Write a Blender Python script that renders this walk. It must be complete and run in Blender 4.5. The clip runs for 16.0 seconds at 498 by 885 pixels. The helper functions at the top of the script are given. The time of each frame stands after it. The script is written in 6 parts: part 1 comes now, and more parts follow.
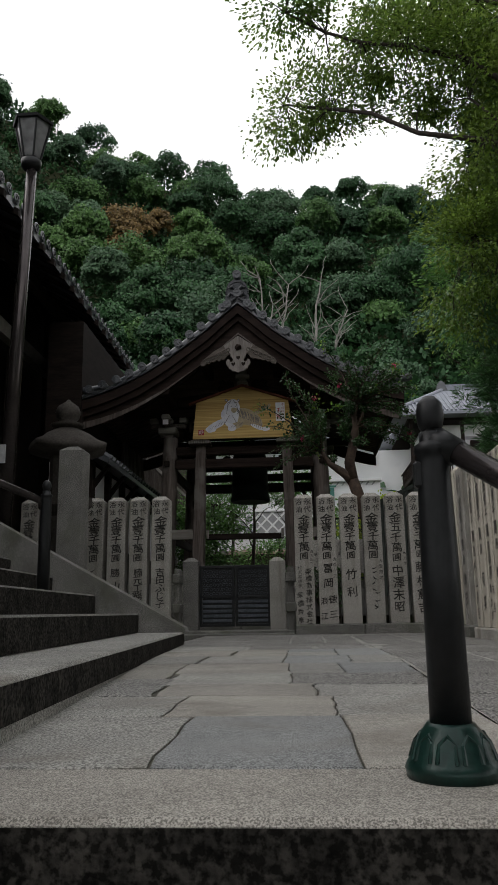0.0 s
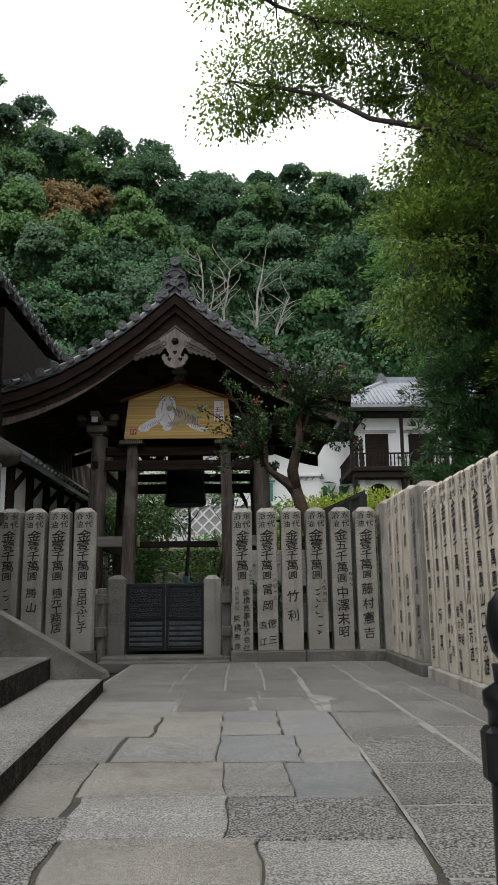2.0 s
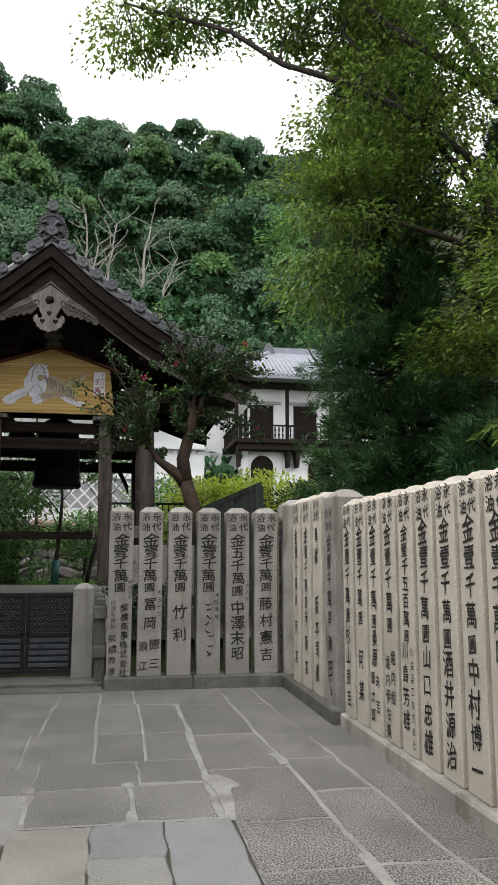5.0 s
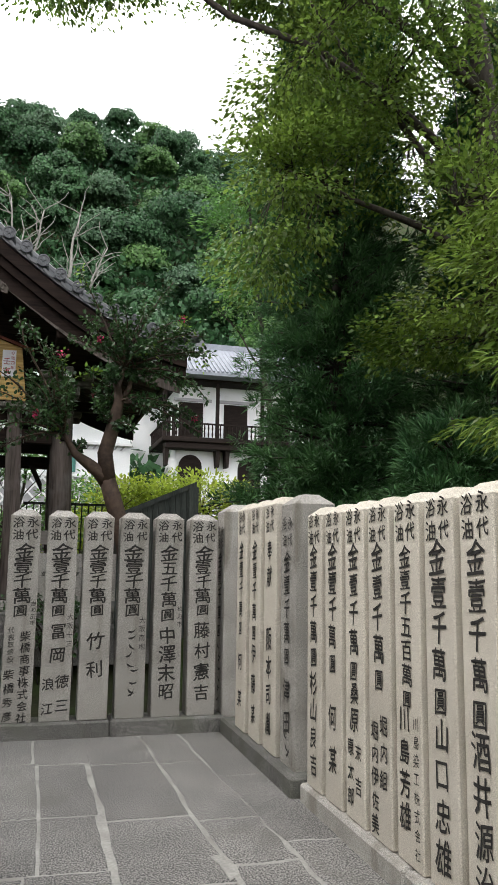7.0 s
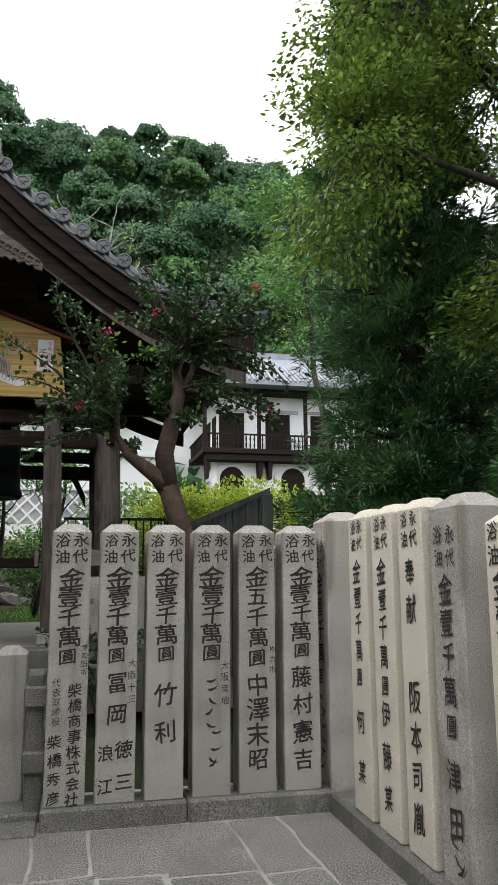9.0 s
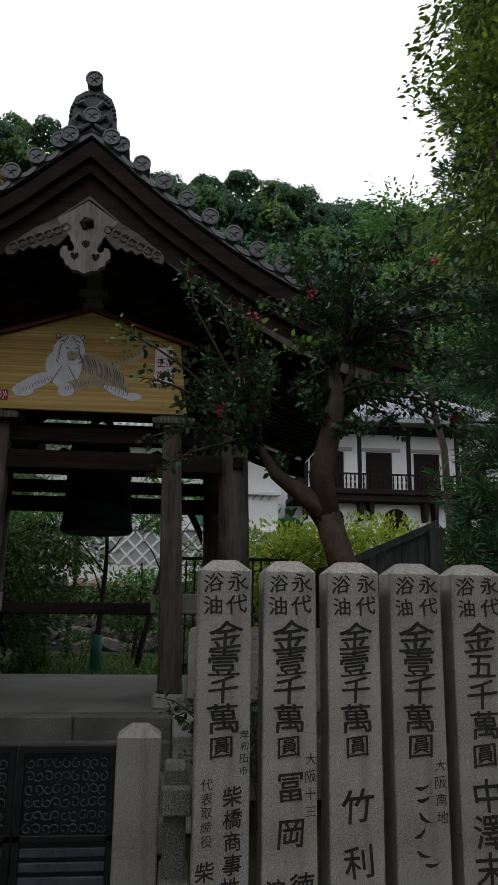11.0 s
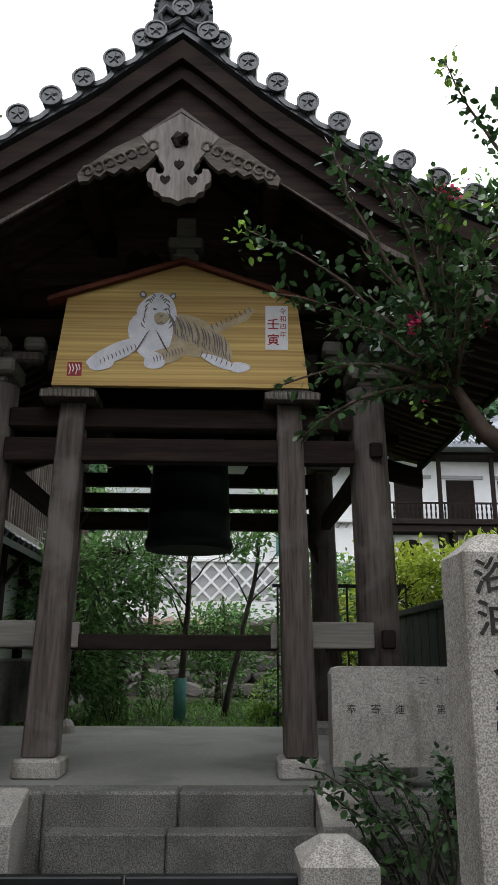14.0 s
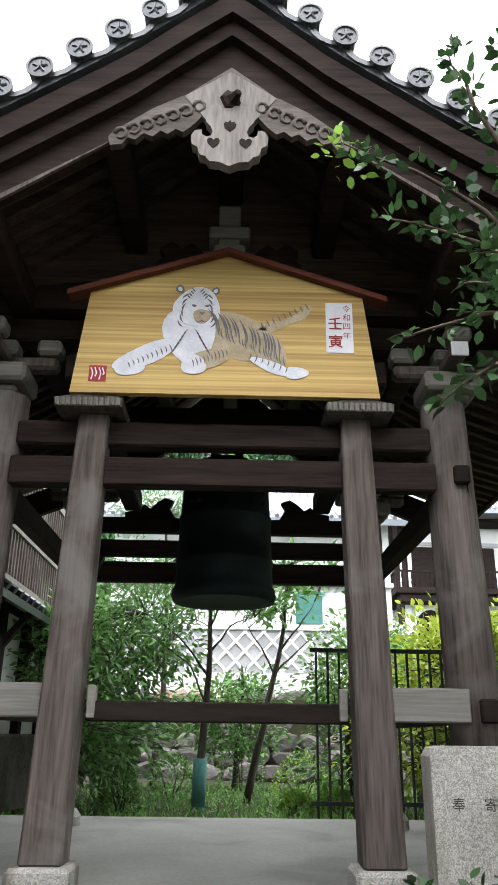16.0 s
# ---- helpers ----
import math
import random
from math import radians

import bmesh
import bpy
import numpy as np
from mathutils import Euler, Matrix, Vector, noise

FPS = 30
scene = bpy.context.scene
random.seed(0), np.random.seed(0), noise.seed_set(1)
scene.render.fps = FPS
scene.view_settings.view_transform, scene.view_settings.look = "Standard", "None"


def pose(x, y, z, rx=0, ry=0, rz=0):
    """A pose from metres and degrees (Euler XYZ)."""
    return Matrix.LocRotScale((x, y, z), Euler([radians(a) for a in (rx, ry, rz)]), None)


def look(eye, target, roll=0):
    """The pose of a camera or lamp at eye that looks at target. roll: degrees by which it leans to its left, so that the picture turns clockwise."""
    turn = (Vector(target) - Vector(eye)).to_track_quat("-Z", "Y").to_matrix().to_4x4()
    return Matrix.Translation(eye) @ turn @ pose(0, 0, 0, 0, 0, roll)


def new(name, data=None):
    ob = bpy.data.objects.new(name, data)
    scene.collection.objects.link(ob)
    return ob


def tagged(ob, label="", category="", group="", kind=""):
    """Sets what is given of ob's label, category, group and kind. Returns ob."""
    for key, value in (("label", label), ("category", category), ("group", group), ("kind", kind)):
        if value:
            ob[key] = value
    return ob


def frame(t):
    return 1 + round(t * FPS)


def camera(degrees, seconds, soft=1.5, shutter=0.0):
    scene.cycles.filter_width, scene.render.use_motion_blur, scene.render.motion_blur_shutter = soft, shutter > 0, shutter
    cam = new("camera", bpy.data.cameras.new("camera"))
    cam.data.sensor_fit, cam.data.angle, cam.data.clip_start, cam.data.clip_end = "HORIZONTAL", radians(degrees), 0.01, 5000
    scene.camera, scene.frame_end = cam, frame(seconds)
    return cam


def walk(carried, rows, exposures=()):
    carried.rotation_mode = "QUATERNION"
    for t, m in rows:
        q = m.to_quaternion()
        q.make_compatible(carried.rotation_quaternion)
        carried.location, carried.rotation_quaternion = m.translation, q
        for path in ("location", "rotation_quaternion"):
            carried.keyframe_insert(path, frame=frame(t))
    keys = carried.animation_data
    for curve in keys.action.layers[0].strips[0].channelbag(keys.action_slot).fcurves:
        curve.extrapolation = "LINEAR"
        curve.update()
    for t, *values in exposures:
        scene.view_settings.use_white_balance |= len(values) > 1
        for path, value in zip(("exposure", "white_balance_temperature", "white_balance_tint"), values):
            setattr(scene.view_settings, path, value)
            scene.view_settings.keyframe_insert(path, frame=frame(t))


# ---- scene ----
cam = camera(36.1, 16.0)
PATH = [
    (0, (-0.858, -9.825, 0.279), (-0.992, -7.877, 0.713), -0.9),
    (0.5, (-0.878, -9.621, 0.393), (-0.954, -7.665, 0.806), -1.1),
    (0.9, (-0.919, -9.439, 0.49), (-0.974, -7.478, 0.879), -0.8),
    (1, (-0.926, -9.391, 0.524), (-0.974, -7.429, 0.909), -0.8),
    (1.5, (-0.916, -9.183, 0.583), (-0.93, -7.221, 0.971), -0.8),
    (2, (-0.878, -9.024, 0.745), (-0.851, -7.063, 1.137), -0.7),
    (2.5, (-0.903, -8.824, 0.831), (-0.89, -6.869, 1.252), -0.0),
    (3, (-0.927, -8.648, 0.897), (-0.917, -6.7, 1.349), -0.3),
    (3.5, (-0.899, -8.42, 1.029), (-0.844, -6.469, 1.465), -0.2),
    (4, (-0.881, -8.19, 1.075), (-0.8, -6.233, 1.479), -0.3),
    (4.5, (-0.916, -7.995, 1.176), (-0.727, -6.033, 1.512), -0.3),
    (5, (-0.916, -7.724, 1.269), (-0.577, -5.775, 1.565), 0.1),
    (5.2, (-0.897, -7.632, 1.301), (-0.497, -5.694, 1.588), 0.3),
    (7.3, (-0.764, -6.141, 1.409), (-0.237, -4.235, 1.71), 0.8),
    (7.5, (-0.756, -5.982, 1.414), (-0.255, -4.07, 1.719), 0.5),
    (8, (-0.747, -5.579, 1.419), (-0.263, -3.665, 1.736), 0.2),
    (8.2, (-0.748, -5.424, 1.425), (-0.275, -3.507, 1.745), -0.1),
    (10.3, (-1.052, -3.932, 1.532), (-0.721, -2.0, 1.927), 0.8),
    (10.5, (-1.062, -3.777, 1.536), (-0.765, -1.843, 1.947), 0.8),
    (11, (-1.126, -3.46, 1.516), (-0.917, -1.521, 1.959), 0.7),
    (11.5, (-1.24, -3.155, 1.502), (-1.134, -1.216, 1.981), 1.4),
    (12, (-1.296, -2.843, 1.496), (-1.236, -0.911, 2.008), 1.8),
    (12.5, (-1.364, -2.592, 1.485), (-1.331, -0.661, 2.003), 1.8),
    (13, (-1.43, -2.348, 1.501), (-1.426, -0.418, 2.023), 1.6),
    (13.5, (-1.472, -2.048, 1.464), (-1.449, -0.122, 2.004), 0.9),
    (14, (-1.521, -1.785, 1.469), (-1.469, 0.139, 2.012), 0.3),
    (14.5, (-1.596, -1.505, 1.429), (-1.552, 0.405, 2.02), -0.0),
    (15, (-1.602, -1.236, 1.441), (-1.587, 0.669, 2.052), 0.8),
    (15.5, (-1.666, -0.984, 1.455), (-1.644, 0.907, 2.105), 0.7),
    (16, (-1.795, -0.778, 1.451), (-1.76, 1.088, 2.17), 0.8),
]
EXPOSURES = [(t, v, 6450 if t < 9 else 6250, 12) for t, v in ((0, -0.45), (1.5, 0.0), (2.5, 0.25), (3, -0.1), (3.6, -0.42), (4.1, -0.28), (5, 0.55), (8.2, 0.8), (10.3, 0.05), (11, -0.6), (12.6, -0.98), (13.5, -0.1), (14.6, 1.3), (16, 1.9))]
walk(cam, [(t, look(e, g, r)) for t, e, g, r in PATH], EXPOSURES)

# ---- light: a bright overcast sky ----
world = bpy.data.worlds.new("overcast_sky")
scene.world = world
world.use_nodes = True
wn, wl = world.node_tree.nodes, world.node_tree.links
sky = wn.new("ShaderNodeTexSky")
sky.sky_type, sky.sun_disc = "NISHITA", False
sky.sun_elevation, sky.sun_rotation = radians(45), radians(-92)
cloud = wn.new("ShaderNodeTexNoise")
cloud.inputs["Scale"].default_value, cloud.inputs["Detail"].default_value = 1.6, 4
ramp = wn.new("ShaderNodeValToRGB")
ramp.color_ramp.elements[0].position, ramp.color_ramp.elements[0].color = 0.3, (14.0, 14.1, 14.3, 1)
ramp.color_ramp.elements[1].position, ramp.color_ramp.elements[1].color = 0.7, (17.0, 17.0, 16.8, 1)
veil = wn.new("ShaderNodeMixRGB")
veil.inputs["Fac"].default_value = 0.92
wl.new(cloud.outputs["Fac"], ramp.inputs["Fac"])
wl.new(sky.outputs["Color"], veil.inputs["Color1"])
wl.new(ramp.outputs["Color"], veil.inputs["Color2"])
wl.new(veil.outputs["Color"], wn["Background"].inputs["Color"])
wn["Background"].inputs["Strength"].default_value = 0.12
sun = new("sun", bpy.data.lights.new("sun", "SUN"))
sun.data.energy, sun.data.angle, sun.data.color = 1.0, radians(35), (1.0, 0.96, 0.9)
sun.matrix_world = look((0, 0, 0), (0.95, 0.06, -0.95))


# ---- materials ----
def mat(name, c1, c2, scale=6.0, rough=0.8, metal=0.0, bump=0.15, fine=60.0, grain=None, speck=None, rnd=0.0, stain=None, isl=0.0, coords="Object", dist=0.01, spec=0.3):
    """A surface with colour variation at two scales, fine relief and, if asked, grain, specks or stains."""
    m = bpy.data.materials.new(name)
    m.use_nodes = True
    n, l = m.node_tree.nodes, m.node_tree.links
    b = n["Principled BSDF"]
    b.inputs["Roughness"].default_value, b.inputs["Metallic"].default_value = rough, metal
    b.inputs["Specular IOR Level"].default_value = spec
    tc = n.new("ShaderNodeTexCoord")
    src = tc.outputs[coords]
    if grain:
        mp = n.new("ShaderNodeMapping")
        mp.inputs["Scale"].default_value = grain
        l.new(src, mp.inputs["Vector"])
        src = mp.outputs["Vector"]
    big = n.new("ShaderNodeTexNoise")
    big.inputs["Scale"].default_value, big.inputs["Detail"].default_value = scale, 5
    small = n.new("ShaderNodeTexNoise")
    small.inputs["Scale"].default_value, small.inputs["Detail"].default_value = fine, 3
    l.new(src, big.inputs["Vector"]), l.new(src, small.inputs["Vector"])
    add = n.new("ShaderNodeMath")
    add.operation = "MULTIPLY_ADD"
    add.inputs[1].default_value, add.inputs[2].default_value = 0.55, 0.0
    half = n.new("ShaderNodeMath")
    half.operation = "MULTIPLY_ADD"
    half.inputs[1].default_value = 0.45
    l.new(big.outputs["Fac"], add.inputs[0])
    l.new(small.outputs["Fac"], half.inputs[0]), l.new(add.outputs[0], half.inputs[2])
    cr = n.new("ShaderNodeValToRGB")
    cr.color_ramp.elements[0].position, cr.color_ramp.elements[1].position = 0.34, 0.66
    cr.color_ramp.elements[0].color, cr.color_ramp.elements[1].color = (*c1, 1), (*c2, 1)
    l.new(half.outputs[0], cr.inputs["Fac"])
    out = cr.outputs["Color"]
    if speck:
        vo = n.new("ShaderNodeTexNoise")
        vo.inputs["Scale"].default_value, vo.inputs["Detail"].default_value = speck[0], 2
        l.new(tc.outputs[coords], vo.inputs["Vector"])
        sr = n.new("ShaderNodeValToRGB")
        sr.color_ramp.elements[0].position, sr.color_ramp.elements[1].position = 0.40, 0.60
        sr.color_ramp.elements[0].color = (speck[1],) * 3 + (1,)
        sr.color_ramp.elements[1].color = (speck[2],) * 3 + (1,)
        l.new(vo.outputs["Fac"], sr.inputs["Fac"])
        mu = n.new("ShaderNodeMixRGB")
        mu.blend_type, mu.inputs["Fac"].default_value = "MULTIPLY", 1.0
        l.new(out, mu.inputs["Color1"]), l.new(sr.outputs["Color"], mu.inputs["Color2"])
        out = mu.outputs["Color"]
    if stain:
        st = n.new("ShaderNodeTexNoise")
        st.inputs["Scale"].default_value, st.inputs["Detail"].default_value, st.inputs["Distortion"].default_value = stain[0], 6, 0.6
        sm = n.new("ShaderNodeMapping")
        sm.inputs["Scale"].default_value = (1.6, 1.6, stain[4] if len(stain) > 4 else 1.6)
        l.new(tc.outputs[coords], sm.inputs["Vector"]), l.new(sm.outputs["Vector"], st.inputs["Vector"])
        tr = n.new("ShaderNodeValToRGB")
        tr.color_ramp.elements[0].position, tr.color_ramp.elements[1].position = stain[1], stain[1] + 0.16
        tr.color_ramp.elements[0].color, tr.color_ramp.elements[1].color = (0, 0, 0, 1), (stain[3],) * 3 + (1,)
        l.new(st.outputs["Fac"], tr.inputs["Fac"])
        mx = n.new("ShaderNodeMixRGB")
        l.new(tr.outputs["Color"], mx.inputs["Fac"])
        l.new(out, mx.inputs["Color1"])
        mx.inputs["Color2"].default_value = (*stain[2], 1)
        out = mx.outputs["Color"]
    if rnd or isl:
        if isl:
            oi = n.new("ShaderNodeNewGeometry").outputs["Random Per Island"]
        else:
            oi = n.new("ShaderNodeObjectInfo").outputs["Random"]
        mr = n.new("ShaderNodeMapRange")
        k = rnd or isl
        mr.inputs["To Min"].default_value, mr.inputs["To Max"].default_value = 1 - k, 1 + k
        l.new(oi, mr.inputs["Value"])
        hs = n.new("ShaderNodeHueSaturation")
        l.new(mr.outputs["Result"], hs.inputs["Value"]), l.new(out, hs.inputs["Color"])
        out = hs.outputs["Color"]
    l.new(out, b.inputs["Base Color"])
    if bump:
        bp = n.new("ShaderNodeBump")
        bp.inputs["Strength"].default_value, bp.inputs["Distance"].default_value = bump, dist
        l.new(half.outputs[0], bp.inputs["Height"]), l.new(bp.outputs["Normal"], b.inputs["Normal"])
    return m


def leafmat(name, c1, c2, rough=0.5, trans=0.35, scale=0.5, isl=0.35):
    """Leaves: colour drifts over the crown and from leaf to leaf, and light comes through."""
    m = mat(name, c1, c2, scale, rough, 0, 0, 4.0, isl=isl)
    n, l = m.node_tree.nodes, m.node_tree.links
    tr = n.new("ShaderNodeBsdfTranslucent")
    b = n["Principled BSDF"]
    col = b.inputs["Base Color"].links[0].from_socket
    l.new(col, tr.inputs["Color"])
    mx = n.new("ShaderNodeMixShader")
    mx.inputs["Fac"].default_value = trans
    l.new(b.outputs["BSDF"], mx.inputs[1]), l.new(tr.outputs["BSDF"], mx.inputs[2])
    l.new(mx.outputs["Shader"], n["Material Output"].inputs["Surface"])
    return m


M = {}
M["granite"] = mat("granite", (0.27, 0.255, 0.228), (0.49, 0.468, 0.425), 3.0, 0.85, bump=0.5, fine=70, speck=(210, 0.55, 1.22), rnd=0.13, stain=(2.6, 0.50, (0.13, 0.115, 0.085), 0.7, 0.35), dist=0.004)
# side-fence granite, paled further: light from the left put into the colour
M["granite_pale_lit"] = mat("granite_pale_lit", (0.46, 0.42, 0.345), (0.67, 0.625, 0.535), 2.5, 0.85, bump=0.35, fine=70, speck=(220, 0.74, 1.12), rnd=0.08, stain=(2.2, 0.56, (0.28, 0.245, 0.18), 0.55, 0.3), dist=0.004)
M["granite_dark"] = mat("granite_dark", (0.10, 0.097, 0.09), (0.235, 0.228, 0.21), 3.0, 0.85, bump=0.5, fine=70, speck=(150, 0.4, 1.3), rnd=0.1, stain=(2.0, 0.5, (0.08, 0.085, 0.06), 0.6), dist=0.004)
M["paver"] = mat("paver", (0.128, 0.124, 0.116), (0.255, 0.246, 0.229), 1.6, 0.7, bump=0.9, fine=60, speck=(120, 0.2, 1.7), rnd=0.12, stain=(1.1, 0.54, (0.12, 0.115, 0.10), 0.6), dist=0.008)
M["paver_smooth"] = mat("paver_smooth", (0.205, 0.2, 0.184), (0.345, 0.336, 0.306), 2.2, 0.75, bump=1.0, fine=48, speck=(150, 0.5, 1.42), rnd=0.13, stain=(1.3, 0.56, (0.17, 0.15, 0.12), 0.5), dist=0.005)
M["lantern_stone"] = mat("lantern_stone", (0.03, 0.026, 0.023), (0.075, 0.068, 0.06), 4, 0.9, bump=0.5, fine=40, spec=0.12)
# near-black riser plates: dirt crust plus the riser's shade put into the colour
M["riser"] = mat("riser_shade_crust", (0.006, 0.0055, 0.005), (0.05, 0.046, 0.04), 9, 0.95, bump=1.0, fine=45, speck=(70, 0.3, 1.5), spec=0.1, dist=0.012)
M["paver_blue"] = mat("paver_blue", (0.195, 0.2, 0.198), (0.32, 0.325, 0.316), 2.4, 0.75, bump=1.0, fine=48, speck=(230, 0.5, 1.38), rnd=0.12, stain=(1.5, 0.55, (0.15, 0.135, 0.115), 0.5), dist=0.005)
M["paver_beige"] = mat("paver_beige", (0.21, 0.196, 0.172), (0.36, 0.34, 0.30), 2.2, 0.75, bump=1.0, fine=48, speck=(260, 0.5, 1.42), rnd=0.14, stain=(1.2, 0.55, (0.12, 0.105, 0.085), 0.6), dist=0.005)
M["mortar"] = mat("mortar", (0.24, 0.235, 0.215), (0.42, 0.41, 0.375), 4, 0.95, bump=0.4, fine=60, stain=(1.5, 0.5, (0.2, 0.19, 0.17), 0.7))
M["earth_joint"] = mat("earth_joint", (0.05, 0.048, 0.04), (0.12, 0.11, 0.09), 6, 0.95, bump=0.4, fine=60, stain=(2.5, 0.6, (0.05, 0.07, 0.02), 0.6))
M["concrete"] = mat("concrete", (0.19, 0.188, 0.17), (0.29, 0.285, 0.26), 1.2, 0.75, bump=0.2, fine=50, stain=(0.9, 0.52, (0.13, 0.13, 0.12), 0.6))
M["wood"] = mat("wood", (0.044, 0.035, 0.030), (0.145, 0.12, 0.106), 2.2, 0.75, bump=0.35, fine=9, grain=(8, 8, 0.5), stain=(1.5, 0.52, (0.18, 0.165, 0.15), 0.7), spec=0.12)
# beam and bargeboard brown, darkened further: deep tower shadow put into the colour
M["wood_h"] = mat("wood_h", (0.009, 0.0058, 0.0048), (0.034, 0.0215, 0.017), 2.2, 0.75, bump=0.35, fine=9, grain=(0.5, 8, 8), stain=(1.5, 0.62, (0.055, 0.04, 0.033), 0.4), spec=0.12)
# soffit timber, paler than wood_h: light under the roof put into the colour
M["wood_soffit_lit"] = mat("wood_soffit_lit", (0.038, 0.026, 0.021), (0.115, 0.08, 0.066), 2.2, 0.75, bump=0.3, fine=9, grain=(0.5, 8, 8), spec=0.12)
M["wood_grey"] = mat("wood_grey", (0.13, 0.12, 0.10), (0.24, 0.225, 0.20), 2.0, 0.8, bump=0.3, fine=9, grain=(0.5, 8, 8))
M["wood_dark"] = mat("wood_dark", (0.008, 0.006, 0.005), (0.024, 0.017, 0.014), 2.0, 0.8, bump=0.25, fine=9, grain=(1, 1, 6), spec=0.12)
M["carved"] = mat("carved", (0.055, 0.045, 0.038), (0.135, 0.115, 0.098), 2.0, 0.8, bump=0.5, fine=14, grain=(1, 4, 5))
M["pendant"] = mat("pendant", (0.12, 0.104, 0.094), (0.25, 0.225, 0.205), 2.0, 0.8, bump=0.4, fine=12, grain=(5, 4, 0.8))
M["tile"] = mat("roof_tile", (0.032, 0.036, 0.042), (0.085, 0.09, 0.098), 3.0, 0.3, bump=0.25, fine=50, stain=(2.5, 0.56, (0.10, 0.105, 0.10), 0.5), rnd=0.15, spec=0.6)
M["tile_dark"] = mat("roof_tile_dark", (0.022, 0.025, 0.03), (0.055, 0.058, 0.064), 6.0, 0.5, bump=0.5, fine=60, spec=0.4)
M["tile_pale"] = mat("roof_tile_pale", (0.15, 0.165, 0.19), (0.25, 0.265, 0.295), 2.0, 0.5, bump=0.2, fine=30)
M["plaster"] = mat("plaster", (0.70, 0.71, 0.72), (0.82, 0.82, 0.81), 1.0, 0.9, bump=0.1, fine=30, stain=(0.6, 0.62, (0.55, 0.54, 0.5), 0.5))
M["plaster_grey"] = mat("plaster_grey", (0.30, 0.30, 0.31), (0.42, 0.42, 0.42), 1.5, 0.9, bump=0.1, fine=30)
M["bronze"] = mat("bronze", (0.004, 0.0085, 0.008), (0.010, 0.018, 0.0165), 3.0, 0.6, 0.5, bump=0.2, fine=40)
M["iron"] = mat("iron", (0.005, 0.0055, 0.006), (0.012, 0.013, 0.014), 4.0, 0.42, 0.0, bump=0.2, fine=50)
M["iron_blue"] = mat("iron_blue", (0.045, 0.052, 0.062), (0.10, 0.11, 0.125), 8.0, 0.55, 0.4, bump=0.3, fine=60)
M["rail_steel"] = mat("rail_steel", (0.035, 0.03, 0.03), (0.07, 0.06, 0.058), 5.0, 0.22, 0.6, bump=0.05, fine=60)
M["verdigris"] = mat("verdigris", (0.004, 0.015, 0.012), (0.011, 0.042, 0.033), 7.0, 0.3, 0.1, bump=0.3, fine=50, stain=(5, 0.5, (0.012, 0.016, 0.014), 0.9))
M["ink"] = mat("black_ink", (0.014, 0.013, 0.012), (0.04, 0.038, 0.035), 8, 0.8, bump=0, fine=60)
M["red"] = mat("red_paint", (0.28, 0.03, 0.035), (0.40, 0.05, 0.05), 8, 0.7, bump=0.1, fine=60)
M["vermilion"] = mat("vermilion", (0.085, 0.022, 0.012), (0.16, 0.042, 0.02), 4, 0.7, bump=0.2, fine=20, grain=(1, 6, 6))
M["white_paint"] = mat("white_paint", (0.72, 0.71, 0.74), (0.82, 0.81, 0.83), 6, 0.75, bump=0.1, fine=40)
M["white_fur"] = mat("white_fur", (0.60, 0.60, 0.66), (0.80, 0.79, 0.82), 14, 0.8, bump=0.1, fine=70)
M["tan_fur"] = mat("tan_fur", (0.36, 0.28, 0.17), (0.52, 0.43, 0.30), 10, 0.8, bump=0.1, fine=60)
M["grey_line"] = mat("grey_line", (0.13, 0.12, 0.13), (0.22, 0.2, 0.2), 9, 0.8, bump=0, fine=60)
M["cedar_board"] = mat("cedar_board", (0.30, 0.165, 0.04), (0.68, 0.48, 0.17), 2.6, 0.6, bump=0.1, fine=5, grain=(0.10, 1, 13))
M["board_green"] = mat("board_green", (0.03, 0.036, 0.032), (0.07, 0.078, 0.07), 3, 0.7, bump=0.2, fine=20, grain=(6, 6, 0.7), spec=0.12)
M["copper_green"] = mat("copper_green", (0.05, 0.16, 0.14), (0.09, 0.25, 0.21), 4, 0.7, bump=0.1, fine=20)
M["bark"] = mat("bark", (0.022, 0.018, 0.014), (0.07, 0.058, 0.047), 5, 0.9, bump=0.6, fine=25, grain=(2, 2, 0.6))
M["bark_smooth"] = mat("bark_smooth", (0.032, 0.021, 0.015), (0.09, 0.058, 0.04), 4, 0.7, bump=0.3, fine=25, stain=(6, 0.60, (0.14, 0.10, 0.075), 0.5))
M["bark_pale"] = mat("bark_pale", (0.14, 0.135, 0.12), (0.26, 0.25, 0.225), 4, 0.9, bump=0.3, fine=25)
M["soil"] = mat("soil", (0.018, 0.022, 0.011), (0.045, 0.048, 0.024), 1.5, 0.95, bump=0.6, fine=20, stain=(0.8, 0.5, (0.04, 0.07, 0.02), 0.7), spec=0.12)
M["rock"] = mat("rock", (0.05, 0.045, 0.043), (0.15, 0.135, 0.125), 2.5, 0.9, bump=0.5, fine=18, rnd=0.35, stain=(1.5, 0.55, (0.05, 0.06, 0.035), 0.6))
M["rock_warm"] = mat("rock_warm", (0.22, 0.15, 0.11), (0.45, 0.36, 0.29), 2.5, 0.9, bump=0.5, fine=18, rnd=0.3)
M["glass_lamp"] = mat("lamp_glass", (0.10, 0.10, 0.10), (0.22, 0.22, 0.22), 3, 0.12, bump=0.02, fine=10)
M["leaf_forest"] = leafmat("leaf_forest", (0.015, 0.052, 0.021), (0.046, 0.116, 0.04), 0.6, 0.15, 0.09, 0.35)
M["leaf_forest_light"] = leafmat("leaf_forest_light", (0.033, 0.09, 0.024), (0.088, 0.178, 0.045), 0.6, 0.15, 0.09, 0.35)
